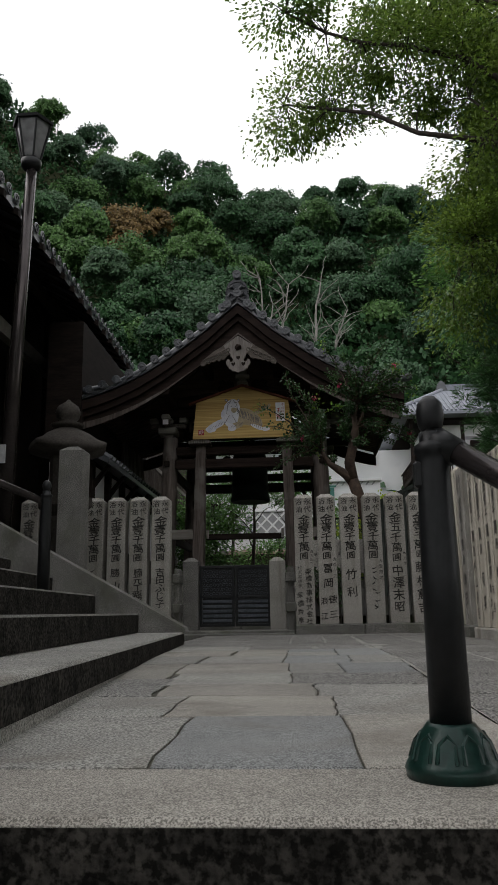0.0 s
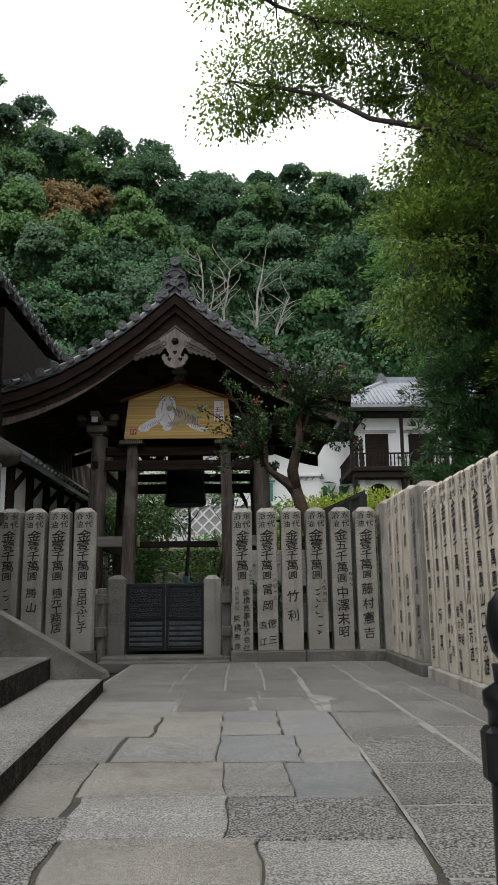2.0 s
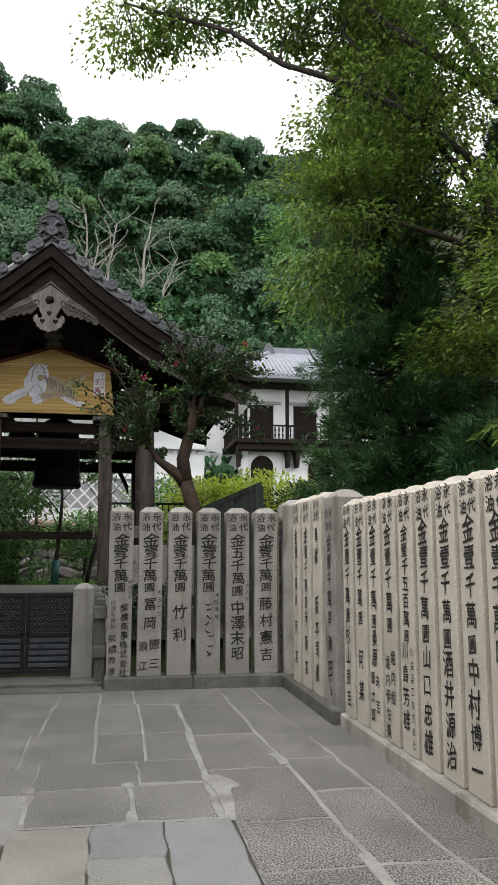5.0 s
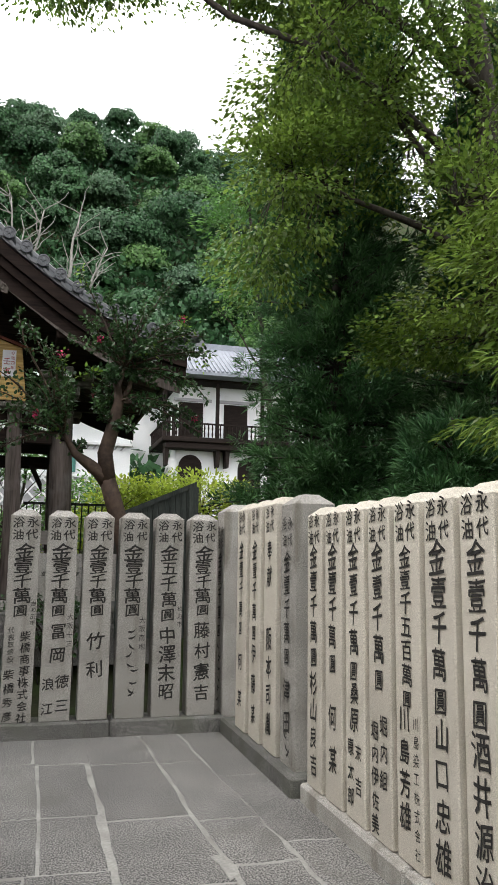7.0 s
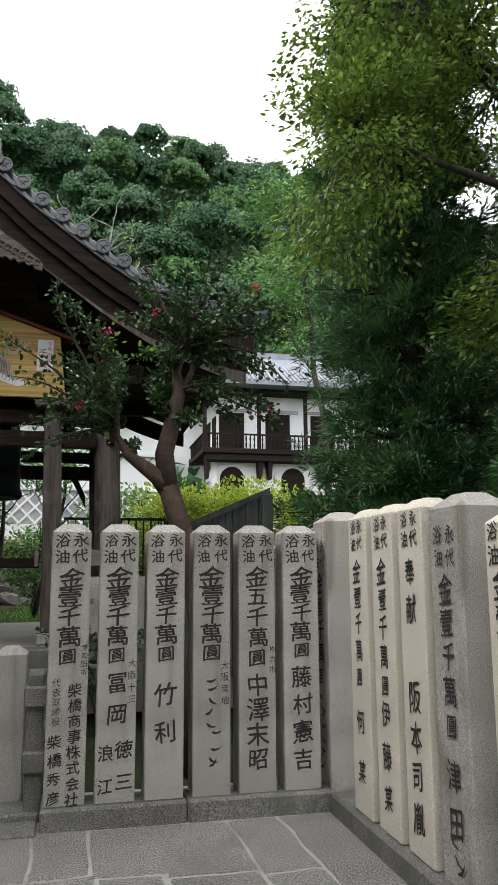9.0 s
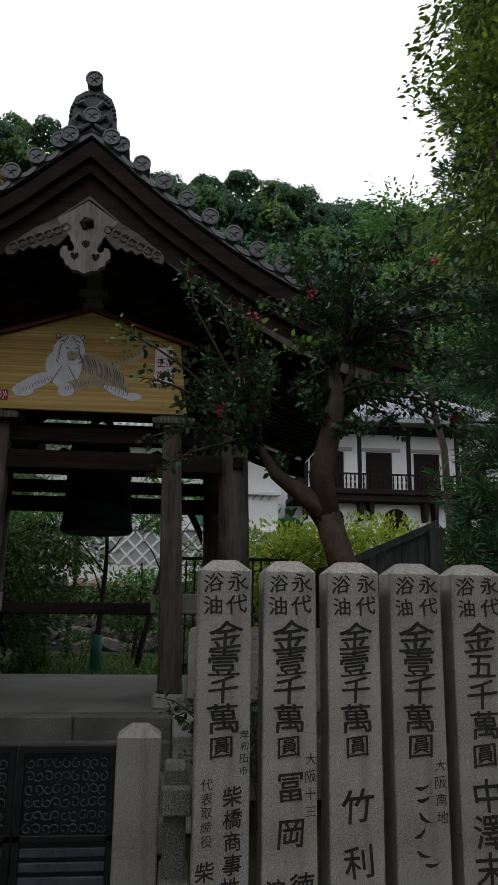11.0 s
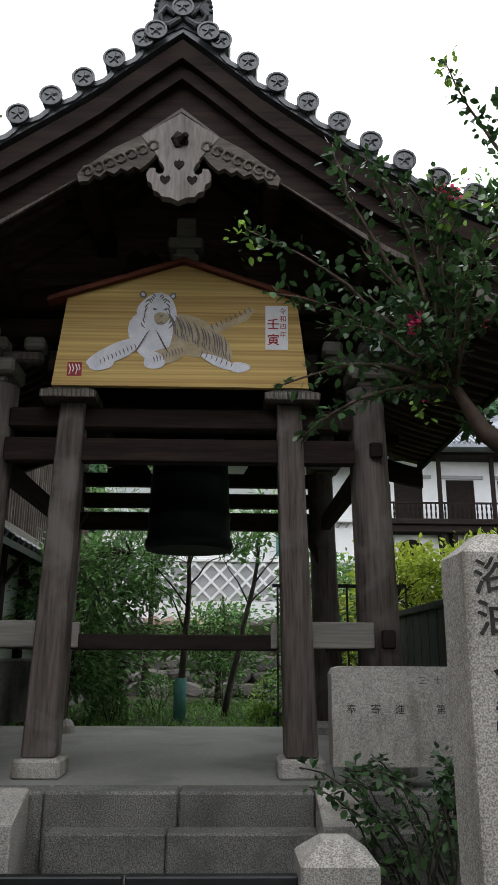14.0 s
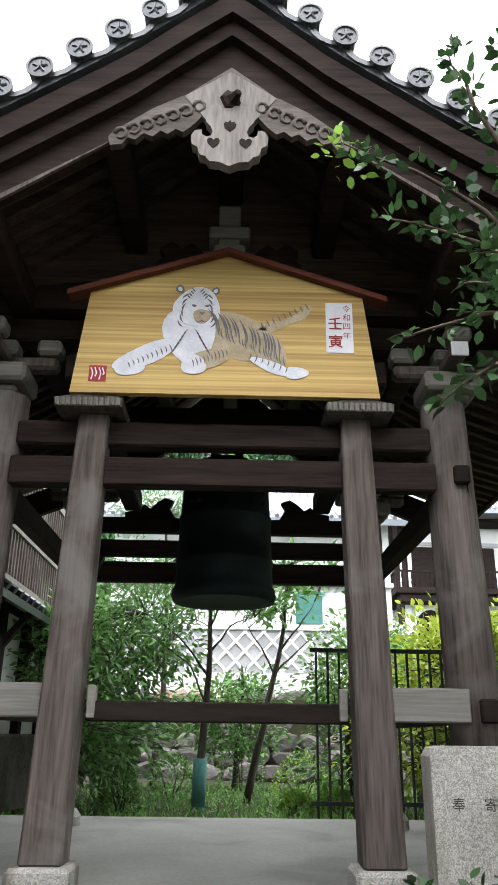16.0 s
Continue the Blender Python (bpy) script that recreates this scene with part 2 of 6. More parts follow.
M["leaf_forest_pale"] = leafmat("leaf_forest_pale", (0.034, 0.08, 0.042), (0.074, 0.14, 0.066), 0.6, 0.15, 0.09, 0.3)
M["leaf_rust"] = leafmat("leaf_rust", (0.11, 0.08, 0.028), (0.21, 0.135, 0.05), 0.6, 0.2, 0.2, 0.4)
M["leaf_broad"] = leafmat("leaf_broad", (0.074, 0.142, 0.024), (0.23, 0.325, 0.06), 0.35, 0.42, 0.5, 0.5)
M["leaf_cedar"] = leafmat("leaf_cedar", (0.03, 0.088, 0.032), (0.095, 0.205, 0.07), 0.6, 0.2, 0.6, 0.45)
M["leaf_myrtle"] = leafmat("leaf_myrtle", (0.022, 0.055, 0.022), (0.06, 0.12, 0.04), 0.28, 0.25, 1.2, 0.45)
M["leaf_bright"] = leafmat("leaf_bright", (0.11, 0.22, 0.03), (0.22, 0.36, 0.06), 0.45, 0.4, 1.0, 0.3)
M["leaf_maple"] = leafmat("leaf_maple", (0.26, 0.36, 0.04), (0.46, 0.54, 0.08), 0.5, 0.4, 0.7, 0.3)
M["leaf_garden"] = leafmat("leaf_garden", (0.06, 0.155, 0.04), (0.16, 0.31, 0.075), 0.4, 0.3, 0.8, 0.4)
M["leaf_grass"] = leafmat("leaf_grass", (0.08, 0.20, 0.045), (0.18, 0.34, 0.07), 0.5, 0.3, 0.8, 0.3)
M["petal"] = leafmat("petal", (0.50, 0.03, 0.12), (0.65, 0.08, 0.2), 0.6, 0.3, 5, 0.3)


# ---- building tools ----
def part(name, bm, material, parent=None, label="", smooth=False):
    me = bpy.data.meshes.new(name)
    if isinstance(bm, tuple):
        me.from_pydata(bm[0], [], bm[1])
    else:
        bm.to_mesh(me)
        bm.free()
    me.materials.append(M[material] if isinstance(material, str) else material)
    if smooth:
        me.polygons.foreach_set("use_smooth", [True] * len(me.polygons))
    ob = new(name, me)
    ob.parent = parent
    if label:
        ob["label"] = label
    return ob


def thing(name, label, category, group="", kind="", at=(0, 0, 0)):
    ob = new(name)
    ob.location = at
    ob.empty_display_size = 0.1
    return tagged(ob, label, category, group, kind)


def under(ob, parent):
    """Parent an object that was modelled in world coordinates."""
    ob.parent = parent
    ob.matrix_parent_inverse = Matrix.Translation(parent.location).inverted()
    return ob


def box(x0, x1, y0, y1, z0, z1, bevel=0.0, bm=None):
    bm = bm or bmesh.new()
    m = Matrix.LocRotScale(((x0 + x1) / 2, (y0 + y1) / 2, (z0 + z1) / 2), None, (x1 - x0, y1 - y0, z1 - z0))
    r = bmesh.ops.create_cube(bm, size=1, matrix=m)
    if bevel:
        es = {e for v in r["verts"] for e in v.link_edges}
        bmesh.ops.bevel(bm, geom=list(es), offset=bevel, segments=1, affect="EDGES")
    return bm


def prism(poly, y0, y1, bm=None):
    """An outline in x and z, carried from y0 to y1."""
    bm = bm or bmesh.new()
    a = [bm.verts.new((x, y0, z)) for x, z in poly]
    b = [bm.verts.new((x, y1, z)) for x, z in poly]
    k = len(poly)
    bm.faces.new(a), bm.faces.new(b[::-1])
    for i in range(k):
        bm.faces.new((a[i], b[i], b[(i + 1) % k], a[(i + 1) % k]))
    bmesh.ops.recalc_face_normals(bm, faces=bm.faces)
    return bm


def tube(points, radii, sides=10, bm=None, caps=True):
    """A round bar through points with a radius at each."""
    bm = bm or bmesh.new()
    rings = []
    pts = [Vector(p) for p in points]
    for i, p in enumerate(pts):
        d = (pts[min(i + 1, len(pts) - 1)] - pts[max(i - 1, 0)]).normalized()
        s = d.cross(Vector((0.31, 0.95, 0.02)) if abs(d.y) < 0.9 else Vector((1, 0, 0))).normalized()
        u = s.cross(d)
        r = radii[i] if isinstance(radii, (list, tuple)) else radii
        rings.append([bm.verts.new(p + r * (math.cos(a) * s + math.sin(a) * u)) for a in (2 * math.pi * k / sides for k in range(sides))])
    for a, b in zip(rings, rings[1:]):
        for k in range(sides):
            bm.faces.new((a[k], a[(k + 1) % sides], b[(k + 1) % sides], b[k]))
    if caps:
        bm.faces.new(rings[0][::-1]), bm.faces.new(rings[-1])
    return bm


def lathe(profile, x, y, sides=24, bm=None):
    """A turned body: (radius, height) rows about the upright through x, y."""
    bm = bm or bmesh.new()
    rings = []
    for r, z in profile:
        rings.append([bm.verts.new((x + r * math.cos(2 * math.pi * k / sides), y + r * math.sin(2 * math.pi * k / sides), z)) for k in range(sides)])
    for a, b in zip(rings, rings[1:]):
        for k in range(sides):
            bm.faces.new((a[k], a[(k + 1) % sides], b[(k + 1) % sides], b[k]))
    bm.faces.new(rings[0][::-1]), bm.faces.new(rings[-1])
    bmesh.ops.recalc_face_normals(bm, faces=bm.faces)
    return bm


def sheet(x0, x1, y0, y1, z, nx=1, ny=1, f=None, bm=None):
    bm = bm or bmesh.new()
    vs = [[bm.verts.new((x0 + (x1 - x0) * i / nx, y0 + (y1 - y0) * j / ny, z)) for i in range(nx + 1)] for j in range(ny + 1)]
    if f:
        for row in vs:
            for v in row:
                v.co.z += f(v.co.x, v.co.y)
    for j in range(ny):
        for i in range(nx):
            bm.faces.new((vs[j][i], vs[j][i + 1], vs[j + 1][i + 1], vs[j + 1][i]))
    return bm


def leaves(centers, size, aspect=0.5, droop=0.3, seed=1, spread=None, six=False):
    """Many small pointed leaves, one at each centre, as vertices and faces. spread: a main direction for each leaf."""
    rg = np.random.default_rng(seed)
    c = np.asarray(centers, float)
    k = len(c)
    d = rg.normal(size=(k, 3))
    if spread is not None:
        d = d * 0.5 + np.asarray(spread)
    d[:, 2] -= droop
    d /= np.linalg.norm(d, axis=1)[:, None] + 1e-9
    up = rg.normal(size=(k, 3)) * 0.5 + (0, 0, 1.0)
    s = np.cross(d, up)
    s /= np.linalg.norm(s, axis=1)[:, None] + 1e-9
    n = np.cross(s, d)
    L = (size * rg.uniform(0.65, 1.25, k))[:, None]
    W = L * aspect * 0.5
    if six:
        v = np.stack([c, c + d * L * 0.25 + s * W * 0.85 + n * L * 0.05, c + d * L * 0.62 + s * W * 0.9 + n * L * 0.07, c + d * L, c + d * L * 0.62 - s * W * 0.9 + n * L * 0.07, c + d * L * 0.25 - s * W * 0.85 + n * L * 0.05], 1).reshape(-1, 3)
        return v, np.arange(6 * k).reshape(-1, 6)
    v = np.stack([c, c + d * L * 0.45 + s * W + n * L * 0.08, c + d * L, c + d * L * 0.45 - s * W + n * L * 0.08], 1).reshape(-1, 3)
    f = np.arange(4 * k).reshape(-1, 4)
    return v, f


def rawmesh(name, v, f, material, parent=None, label=""):
    me = bpy.data.meshes.new(name)
    v, f = np.asarray(v, np.float32), np.asarray(f, np.int32)
    k = f.shape[1]
    me.vertices.add(len(v)), me.loops.add(f.size), me.polygons.add(len(f))
    me.vertices.foreach_set("co", v.ravel())
    me.loops.foreach_set("vertex_index", f.ravel())
    me.polygons.foreach_set("loop_start", np.arange(0, f.size, k, dtype=np.int32))
    me.update(calc_edges=True)
    me.materials.append(M[material])
    ob = new(name, me)
    ob.parent = parent
    if label:
        ob["label"] = label
    return ob


GLYPHS = {}


def glyph(ch, bold=0.0):
    """One written character as a flat mesh about 1 high, from the built-in font."""
    if ch not in GLYPHS:
        cu = bpy.data.curves.new("writing", "FONT")
        cu.body, cu.offset, cu.resolution_u = ch, bold, 2
        tmp = bpy.data.objects.new("writing", cu)
        scene.collection.objects.link(tmp)
        me = bpy.data.meshes.new_from_object(tmp.evaluated_get(bpy.context.evaluated_depsgraph_get()))
        co = np.empty(len(me.vertices) * 3)
        me.vertices.foreach_get("co", co)
        co = co.reshape(-1, 3)
        GLYPHS[ch] = (co, [tuple(p.vertices) for p in me.polygons])
        bpy.data.objects.remove(tmp), bpy.data.curves.remove(cu), bpy.data.meshes.remove(me)
    return GLYPHS[ch]


def writing(rows):
    """Characters as one flat mesh in x and z: rows of (text, x, z of the first centre, width, pitch downwards, squash)."""
    vs, fs = [], []
    for text, x, z, w, pitch, tall in rows:
        for i, ch in enumerate(text):
            if ch == " ":
                continue
            co, fc = glyph(ch)
            mid = (co.max(0) + co.min(0)) / 2
            for j, (ox, oz) in enumerate(((0, 0), (0.014, 0.012), (-0.014, 0.01), (0.0, -0.016))[: 4 if w > 0.06 else 1]):
                b = len(vs)
                for p in co - mid:
                    vs.append((x + (p[0] + ox) * w, -0.0002 * j, z - i * pitch + (p[1] + oz) * w * tall))
                fs += [tuple(q + b for q in f) for f in fc]
    return vs, fs


# ---- ground, terrace and steps ----
def smooth(a, b, x):
    k = min(1.0, max(0.0, (x - a) / (b - a)))
    return k * k * (3 - 2 * k)


def hill(x, y):
    """Height of the wooded slope behind the houses."""
    top = float(np.interp(x, [-90, -45, -28, -14, -5, 9, 22, 60], [82, 76, 63, 59.5, 54, 56.5, 53, 52]))
    k = min(1.0, max(0.0, (y - 31) / 60))
    h = top * (0.75 * k + 0.25 * k * k)
    return h + 1.2 * noise.noise((x * 0.06, y * 0.06, 3.0))


def ground_z(x, y):
    if y < -7.9:
        return -0.1 - 1.55 * smooth(-7.95, -8.15, y)
    if y < 2.0:
        return -0.1
    z = -0.1 + 0.72 * smooth(2.3, 3.4, y)
    return z + (0.10 * noise.noise((x * 0.4, y * 0.4, 0.0)) * smooth(7, 9, y)) + (hill(x, y) if y > 24 else 0)


xs = [-400, -200, -140, -110] + [-90 + 6 * i for i in range(12)] + [-18 + 1.5 * i for i in range(25)] + [20 + 6 * i for i in range(12)] + [100, 140, 200, 400]
ys = [-400, -120, -40, -20, -13] + [-11, -9.5, -8.6, -8.15, -8.05, -7.95, -7.9, -7.5, -6, -2, 1, 2, 2.3, 2.6, 3, 3.4] + [4 + 1.0 * i for i in range(18)] + [22 + 4 * i for i in range(28)] + [150, 200, 400]
bm = bmesh.new()
grid = [[bm.verts.new((x, y, ground_z(x, y))) for x in xs] for y in ys]
for ra, rb in zip(grid, grid[1:]):
    for i in range(len(xs) - 1):
        bm.faces.new((ra[i], ra[i + 1], rb[i + 1], rb[i]))
tagged(part("ground", bm, "soil", smooth=True), "dark mossy earth under trees and garden", "ground", kind="structure")


def floor_z(y):
    return -0.055 * smooth(-4.5, -8.1, y)


# bedding of the paving: pale mortar near the fence, dark earth in the older part
tagged(part("mortar_bed", sheet(-2.1, 0.86, -3.78, 0.75, -0.0032, 1, 8), "mortar"), "pale mortar between the paving stones", "mortar", kind="structure")
tagged(part("mortar_bed", sheet(-0.30, 0.86, -8.04, -3.781, -0.0045, 2, 14, lambda x, y: floor_z(y)), "mortar"), "pale mortar between the paving stones", "mortar", kind="structure")
tagged(part("joint_bed", sheet(-2.6, -0.301, -8.04, -3.781, -0.010, 2, 14, lambda x, y: floor_z(y)), "earth_joint"), "dark earth in the joints of worn paving", "earth", kind="structure")

# entrance steps that lead up to the terrace from behind the camera
steps = thing("entrance_steps", "worn grey granite steps up to the terrace", "steps", kind="structure")
for i in range(8):
    z = -0.055 - 0.16 * i
    y1 = -8.036
    y0 = -8.46 - 0.33 * i
    part("step", box(-1.62, 1.7, y0, y1 if i == 0 else y0 + 0.345, z - 0.16, z, 0.012), "paver_beige" if i == 0 else "granite_dark", steps)
    # dark plate over the riser, crust and shade both in its colour
    part("riser_shade_crust", box(-1.60, 1.68, y0 - 0.004, y0 + 0.01, z - 0.158, z - 0.014), "riser", steps, "dark dirt crust on the riser, with shade put into its colour")
tagged(part("landing", box(-3.5, 3.5, -16.0, -11.02, -1.5, -1.33, 0.01), "granite_dark"), "grey stone landing below the steps", "landing", kind="structure")

# side steps towards the hall
side = thing("hall_steps", "broad granite steps rising to the temple hall", "steps", kind="structure")
for i in range(6):
    z1 = 0.11 + 0.175 * i
    bm = box(-6.0, -1.99 - 0.41 * i, -9.0, -2.6, z1 - (0.25 if i == 0 else 0.175), z1, 0.012)
    for v in bm.verts:
        if v.co.x > -5:
            v.co.x += (-2.6 - v.co.y) * 0.062
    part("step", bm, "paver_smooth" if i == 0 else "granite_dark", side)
    # plates darkened for dirt and for the shade of risers facing away
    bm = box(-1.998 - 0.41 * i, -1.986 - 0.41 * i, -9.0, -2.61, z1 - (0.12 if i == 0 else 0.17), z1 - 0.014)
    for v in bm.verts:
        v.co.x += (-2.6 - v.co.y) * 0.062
    part("riser_shade_crust", bm, "riser", side, "dark weathered riser, with shade put into its colour")
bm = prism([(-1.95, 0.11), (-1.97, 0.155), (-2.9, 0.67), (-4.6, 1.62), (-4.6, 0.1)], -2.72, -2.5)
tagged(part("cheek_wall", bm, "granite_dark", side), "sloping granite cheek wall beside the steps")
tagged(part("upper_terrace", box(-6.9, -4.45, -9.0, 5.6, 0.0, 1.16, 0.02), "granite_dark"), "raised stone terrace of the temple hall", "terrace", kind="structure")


# ---- fences of donor stones ----
def post_mesh(name, w, d, h, peak, material):
    bm = box(-w / 2, w / 2, 0, d, 0, h)
    top = [f for f in bm.faces if f.normal.z > 0.5][0]
    r = bmesh.ops.inset_individual(bm, faces=[top], thickness=min(w, d) * 0.44, depth=0)
    for v in top.verts:
        v.co.z += peak
    bmesh.ops.bevel(bm, geom=[e for e in bm.edges if e.calc_length() > 0.1 and e.calc_face_angle(0) > 0.3], offset=0.007, segments=1, affect="EDGES")
    me = bpy.data.meshes.new(name)
    bm.to_mesh(me)
    bm.free()
    me.materials.append(M[material])
    return me


POST = post_mesh("post", 0.236, 0.2, 1.60, 0.045, "granite")
POST_PALE = post_mesh("post", 0.245, 0.2, 1.56, 0.045, "granite_pale_lit")
POST_TALL = post_mesh("post", 0.29, 0.2, 1.66, 0.045, "granite_pale_lit")
CHARS = {}


def character(ch, w, tall, slant=0.13):
    """One brushed character as a flat mesh: rising cross strokes, slanting pressure of the brush."""
    key = (ch, round(w, 3), round(tall, 2))
    if key not in CHARS:
        co, fc = glyph(ch)
        mid = (co.max(0) + co.min(0)) / 2
        ph = (ord(ch) * 1.7) % 6.28
        vs, fs = [], []
        for j, (ox, oz) in enumerate(((-0.011, 0.010), (0.0, 0.0), (0.013, -0.012), (0.008, 0.010)) if w > 0.06 else ((0, 0),)):
            b = len(vs)
            for p in co - mid:
                x, z = p[0] + ox, p[1] + oz
                z += slant * x - 0.10 * x * abs(x) + 0.022 * math.sin(6 * x + ph)
                x += 0.028 * math.sin(5 * z + ph) + 0.05 * z * z * math.sin(ph)
                vs.append((x * w, -0.0002 * j, z * w * tall))
            fs += [tuple(q + b for q in f) for f in fc]
        me = bpy.data.meshes.new("character")
        me.from_pydata(vs, [], fs)
        me.materials.append(M["ink"])
        CHARS[key] = me
    return CHARS[key]


hand_ = random.Random(77)


def carve(rows, parent, m=None, y=-0.0035):
    """Columns of black characters on the face of a stone: (text, x, z of the first centre, width, pitch, tallness)."""
    for text, x, z, w, pitch, tall in rows:
        for i, ch in enumerate(text):
            ob = new("character", character(ch, w * (1.12 if ch == "金" else 0.8 if ch == "圓" else 1.0), tall))
            ob.parent = parent
            k = hand_.uniform(0.93, 1.06)
            ob.matrix_basis = (m or Matrix()) @ pose(x + hand_.uniform(-0.04, 0.04) * w, y, z - i * pitch, 0, hand_.uniform(-3, 3), 0) @ Matrix.Scale(k, 4)


def scrawl(parent, z0, n, seed, m=None, w=0.085):
    """Running-hand signs that cannot be read, as tapering brush strokes."""
    rg = random.Random(seed)
    for i in range(n):
        bm = bmesh.new()
        z = z0 - i * 0.2
        for j in range(3):
            x, zz, a = rg.uniform(-0.5, 0.0) * w, z + (0.7 - 0.6 * j) * w, rg.uniform(-1.5, 0.3)
            pts = [(x + q * w * 0.32 * math.cos(a + 0.3 * q), zz + q * w * 0.32 * math.sin(a + 0.3 * q)) for q in range(4)]
            ws = [0.004, 0.010, 0.008, 0.002]
            up_ = [bm.verts.new((p[0] - h * math.sin(a), -0.0036 - 0.0002 * j, p[1] + h * math.cos(a))) for p, h in zip(pts, ws)]
            lo_ = [bm.verts.new((p[0] + h * math.sin(a), -0.0036 - 0.0002 * j, p[1] - h * math.cos(a))) for p, h in zip(pts, ws)]
            for q in range(3):
                bm.faces.new((up_[q], up_[q + 1], lo_[q + 1], lo_[q]))
        ob = part("character", bm, "ink", parent)
        ob.matrix_basis = m or Matrix()


def donor_post(mesh, m, rows, label, group, seed=0, scrawls=0, z0=0.0, head=0.092):
    ob = tagged(new("stone_post", mesh), label, "stone post", group)
    ob.matrix_world = m
    carve([("永代", 0.056, 1.545 + z0, head, 0.098, 0.95), ("浴油", -0.054, 1.54 + z0, head, 0.098, 0.95)] + rows, ob)
    if scrawls:
        scrawl(ob, 0.62 + z0, scrawls, seed)
    return ob


P5 = "金壹千萬圓"
A = (P5, 0, 1.315, 0.148, 0.1165, 0.84)
front = [
    ([A, ("岸和田市", 0.092, 0.90, 0.042, 0.048, 1.0), ("柴橋商事株式会社", 0.045, 0.655, 0.082, 0.088, 1.0), ("代表取締役", -0.062, 0.70, 0.05, 0.055, 1.0), ("柴橋秀彦", -0.062, 0.365, 0.082, 0.104, 1.0)], 0),
    ([A, ("大阪十三", 0.088, 0.80, 0.052, 0.07, 1.0), ("冨岡", 0.0, 0.685, 0.132, 0.18, 1.0), ("徳三", 0.05, 0.305, 0.105, 0.185, 1.0), ("浪江", -0.058, 0.285, 0.092, 0.185, 1.0)], 0),
    ([A, ("竹利", 0.0, 0.61, 0.145, 0.22, 1.0)], 0),
    ([A, ("大阪南地", 0.082, 0.77, 0.055, 0.07, 1.0)], 3),
    ([("金五千萬圓", 0, 1.315, 0.148, 0.1265, 0.88), ("枚方市", 0.098, 0.86, 0.045, 0.062, 1.0), ("中澤末昭", 0.0, 0.645, 0.142, 0.148, 1.0)], 0),
    ([A, ("藤村憲吉", 0.0, 0.685, 0.142, 0.166, 1.0)], 0)]
rj = random.Random(4)
for i, (rows, br) in enumerate(front):
    donor_post(POST, pose(-0.851 + 0.2912 * i, 0.0, 0.12, 0, 0, rj.uniform(-0.8, 0.8)), rows, "weathered grey granite post with black carved writing", "donor stones of the front fence", 3, br)
left = ["吉田ふじ子", "楠元工務店", "勝山", "", "", "", ""]
for i, nm in enumerate(left):
    donor_post(POST, pose(-2.70 - 0.291 * i, -0.02, 0.14, 0, 0, rj.uniform(-0.8, 0.8)), [A, (nm, 0, 0.66, 0.125, 0.5 / max(3, len(nm)), 0.9)], "dim grey granite post with black carved writing", "donor stones beside the steps", 40 + i, 0 if nm else 3)


def wall_pose(y, x, z=0.12):
    """A place on the side fence, whose face looks towards -x."""
    return pose(x, y, z, 0, 0, -91.0)


AS = (P5, 0, 1.345, 0.122, 0.150, 1.12)
sec1 = [[AS, ("何某", 0, 0.50, 0.12, 0.27, 1.1)], [AS, ("伊藤某", 0, 0.60, 0.12, 0.21, 1.15)], [("奉献", 0, 1.34, 0.12, 0.18, 1.2), ("阪本司胤", 0, 0.74, 0.14, 0.185, 1.15)]]
for i, rows in enumerate(sec1):
    donor_post(POST_TALL, wall_pose(-0.55 - 0.355 * i, 0.79 + 0.006 * i), rows, "tall pale granite post, side light put into its colour, black carved writing", "donor stones of the side fence", z0=0.06)
names = [[("杉山良吉", 0, 0.585, 0.125, 0.150, 1.1)], [("何某", 0, 0.45, 0.125, 0.22, 1.2)], [("桑原", 0, 0.62, 0.115, 0.13, 1.1), ("康太郎", -0.045, 0.355, 0.085, 0.12, 1.1), ("末吉", 0.05, 0.345, 0.085, 0.16, 1.1)],
         [("堀内組", 0.05, 0.53, 0.085, 0.12, 1.1), ("堀内伊佐美", -0.05, 0.49, 0.085, 0.105, 1.1)], [("川島芳雄", -0.035, 0.60, 0.11, 0.135, 1.1), ("川島染工株式会社", 0.078, 0.60, 0.055, 0.075, 1.1)],
         [("山口忠雄", 0, 0.60, 0.13, 0.155, 1.1)], [("酒井源治", 0, 0.60, 0.13, 0.155, 1.1)], [("中村博一", 0, 0.60, 0.135, 0.155, 1.1)]]
for i in range(17):
    amount = ("金壹千五百萬圓", 0, 1.315, 0.115, 0.104, 0.9) if i == 4 else (P5, 0, 1.315, 0.128, 0.146, 1.08)
    donor_post(POST_PALE, wall_pose(-2.06 - 0.284 * i, 0.83 + 0.0045 * i, 0.105), [amount] + (names[i] if i < len(names) else []), "pale granite post, side light put into its colour, black carved writing", "donor stones of the side fence", 60 + i, 0 if i < len(names) else 3, -0.02)


def pillar(x, y, w, d, h, label, z=0.0, peak=0.05, material="granite"):
    ob = tagged(new("stone_pillar", post_mesh("stone_pillar", w, d, h, peak, material)), label, "stone pillar")
    ob.location = (x, y, z)
    return ob


corner = pillar(0.935, -0.02, 0.30, 0.30, 1.80, "square granite corner pillar with carved writing", peak=0.06)
big = pillar(0.955, -1.75, 0.27, 0.30, 1.76, "large square granite pillar with pyramid top", peak=0.06)
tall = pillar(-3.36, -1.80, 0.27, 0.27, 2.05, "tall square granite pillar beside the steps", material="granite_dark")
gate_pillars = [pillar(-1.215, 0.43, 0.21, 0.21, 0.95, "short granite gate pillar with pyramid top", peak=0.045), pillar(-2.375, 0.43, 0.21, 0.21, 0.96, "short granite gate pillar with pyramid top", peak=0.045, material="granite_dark")]
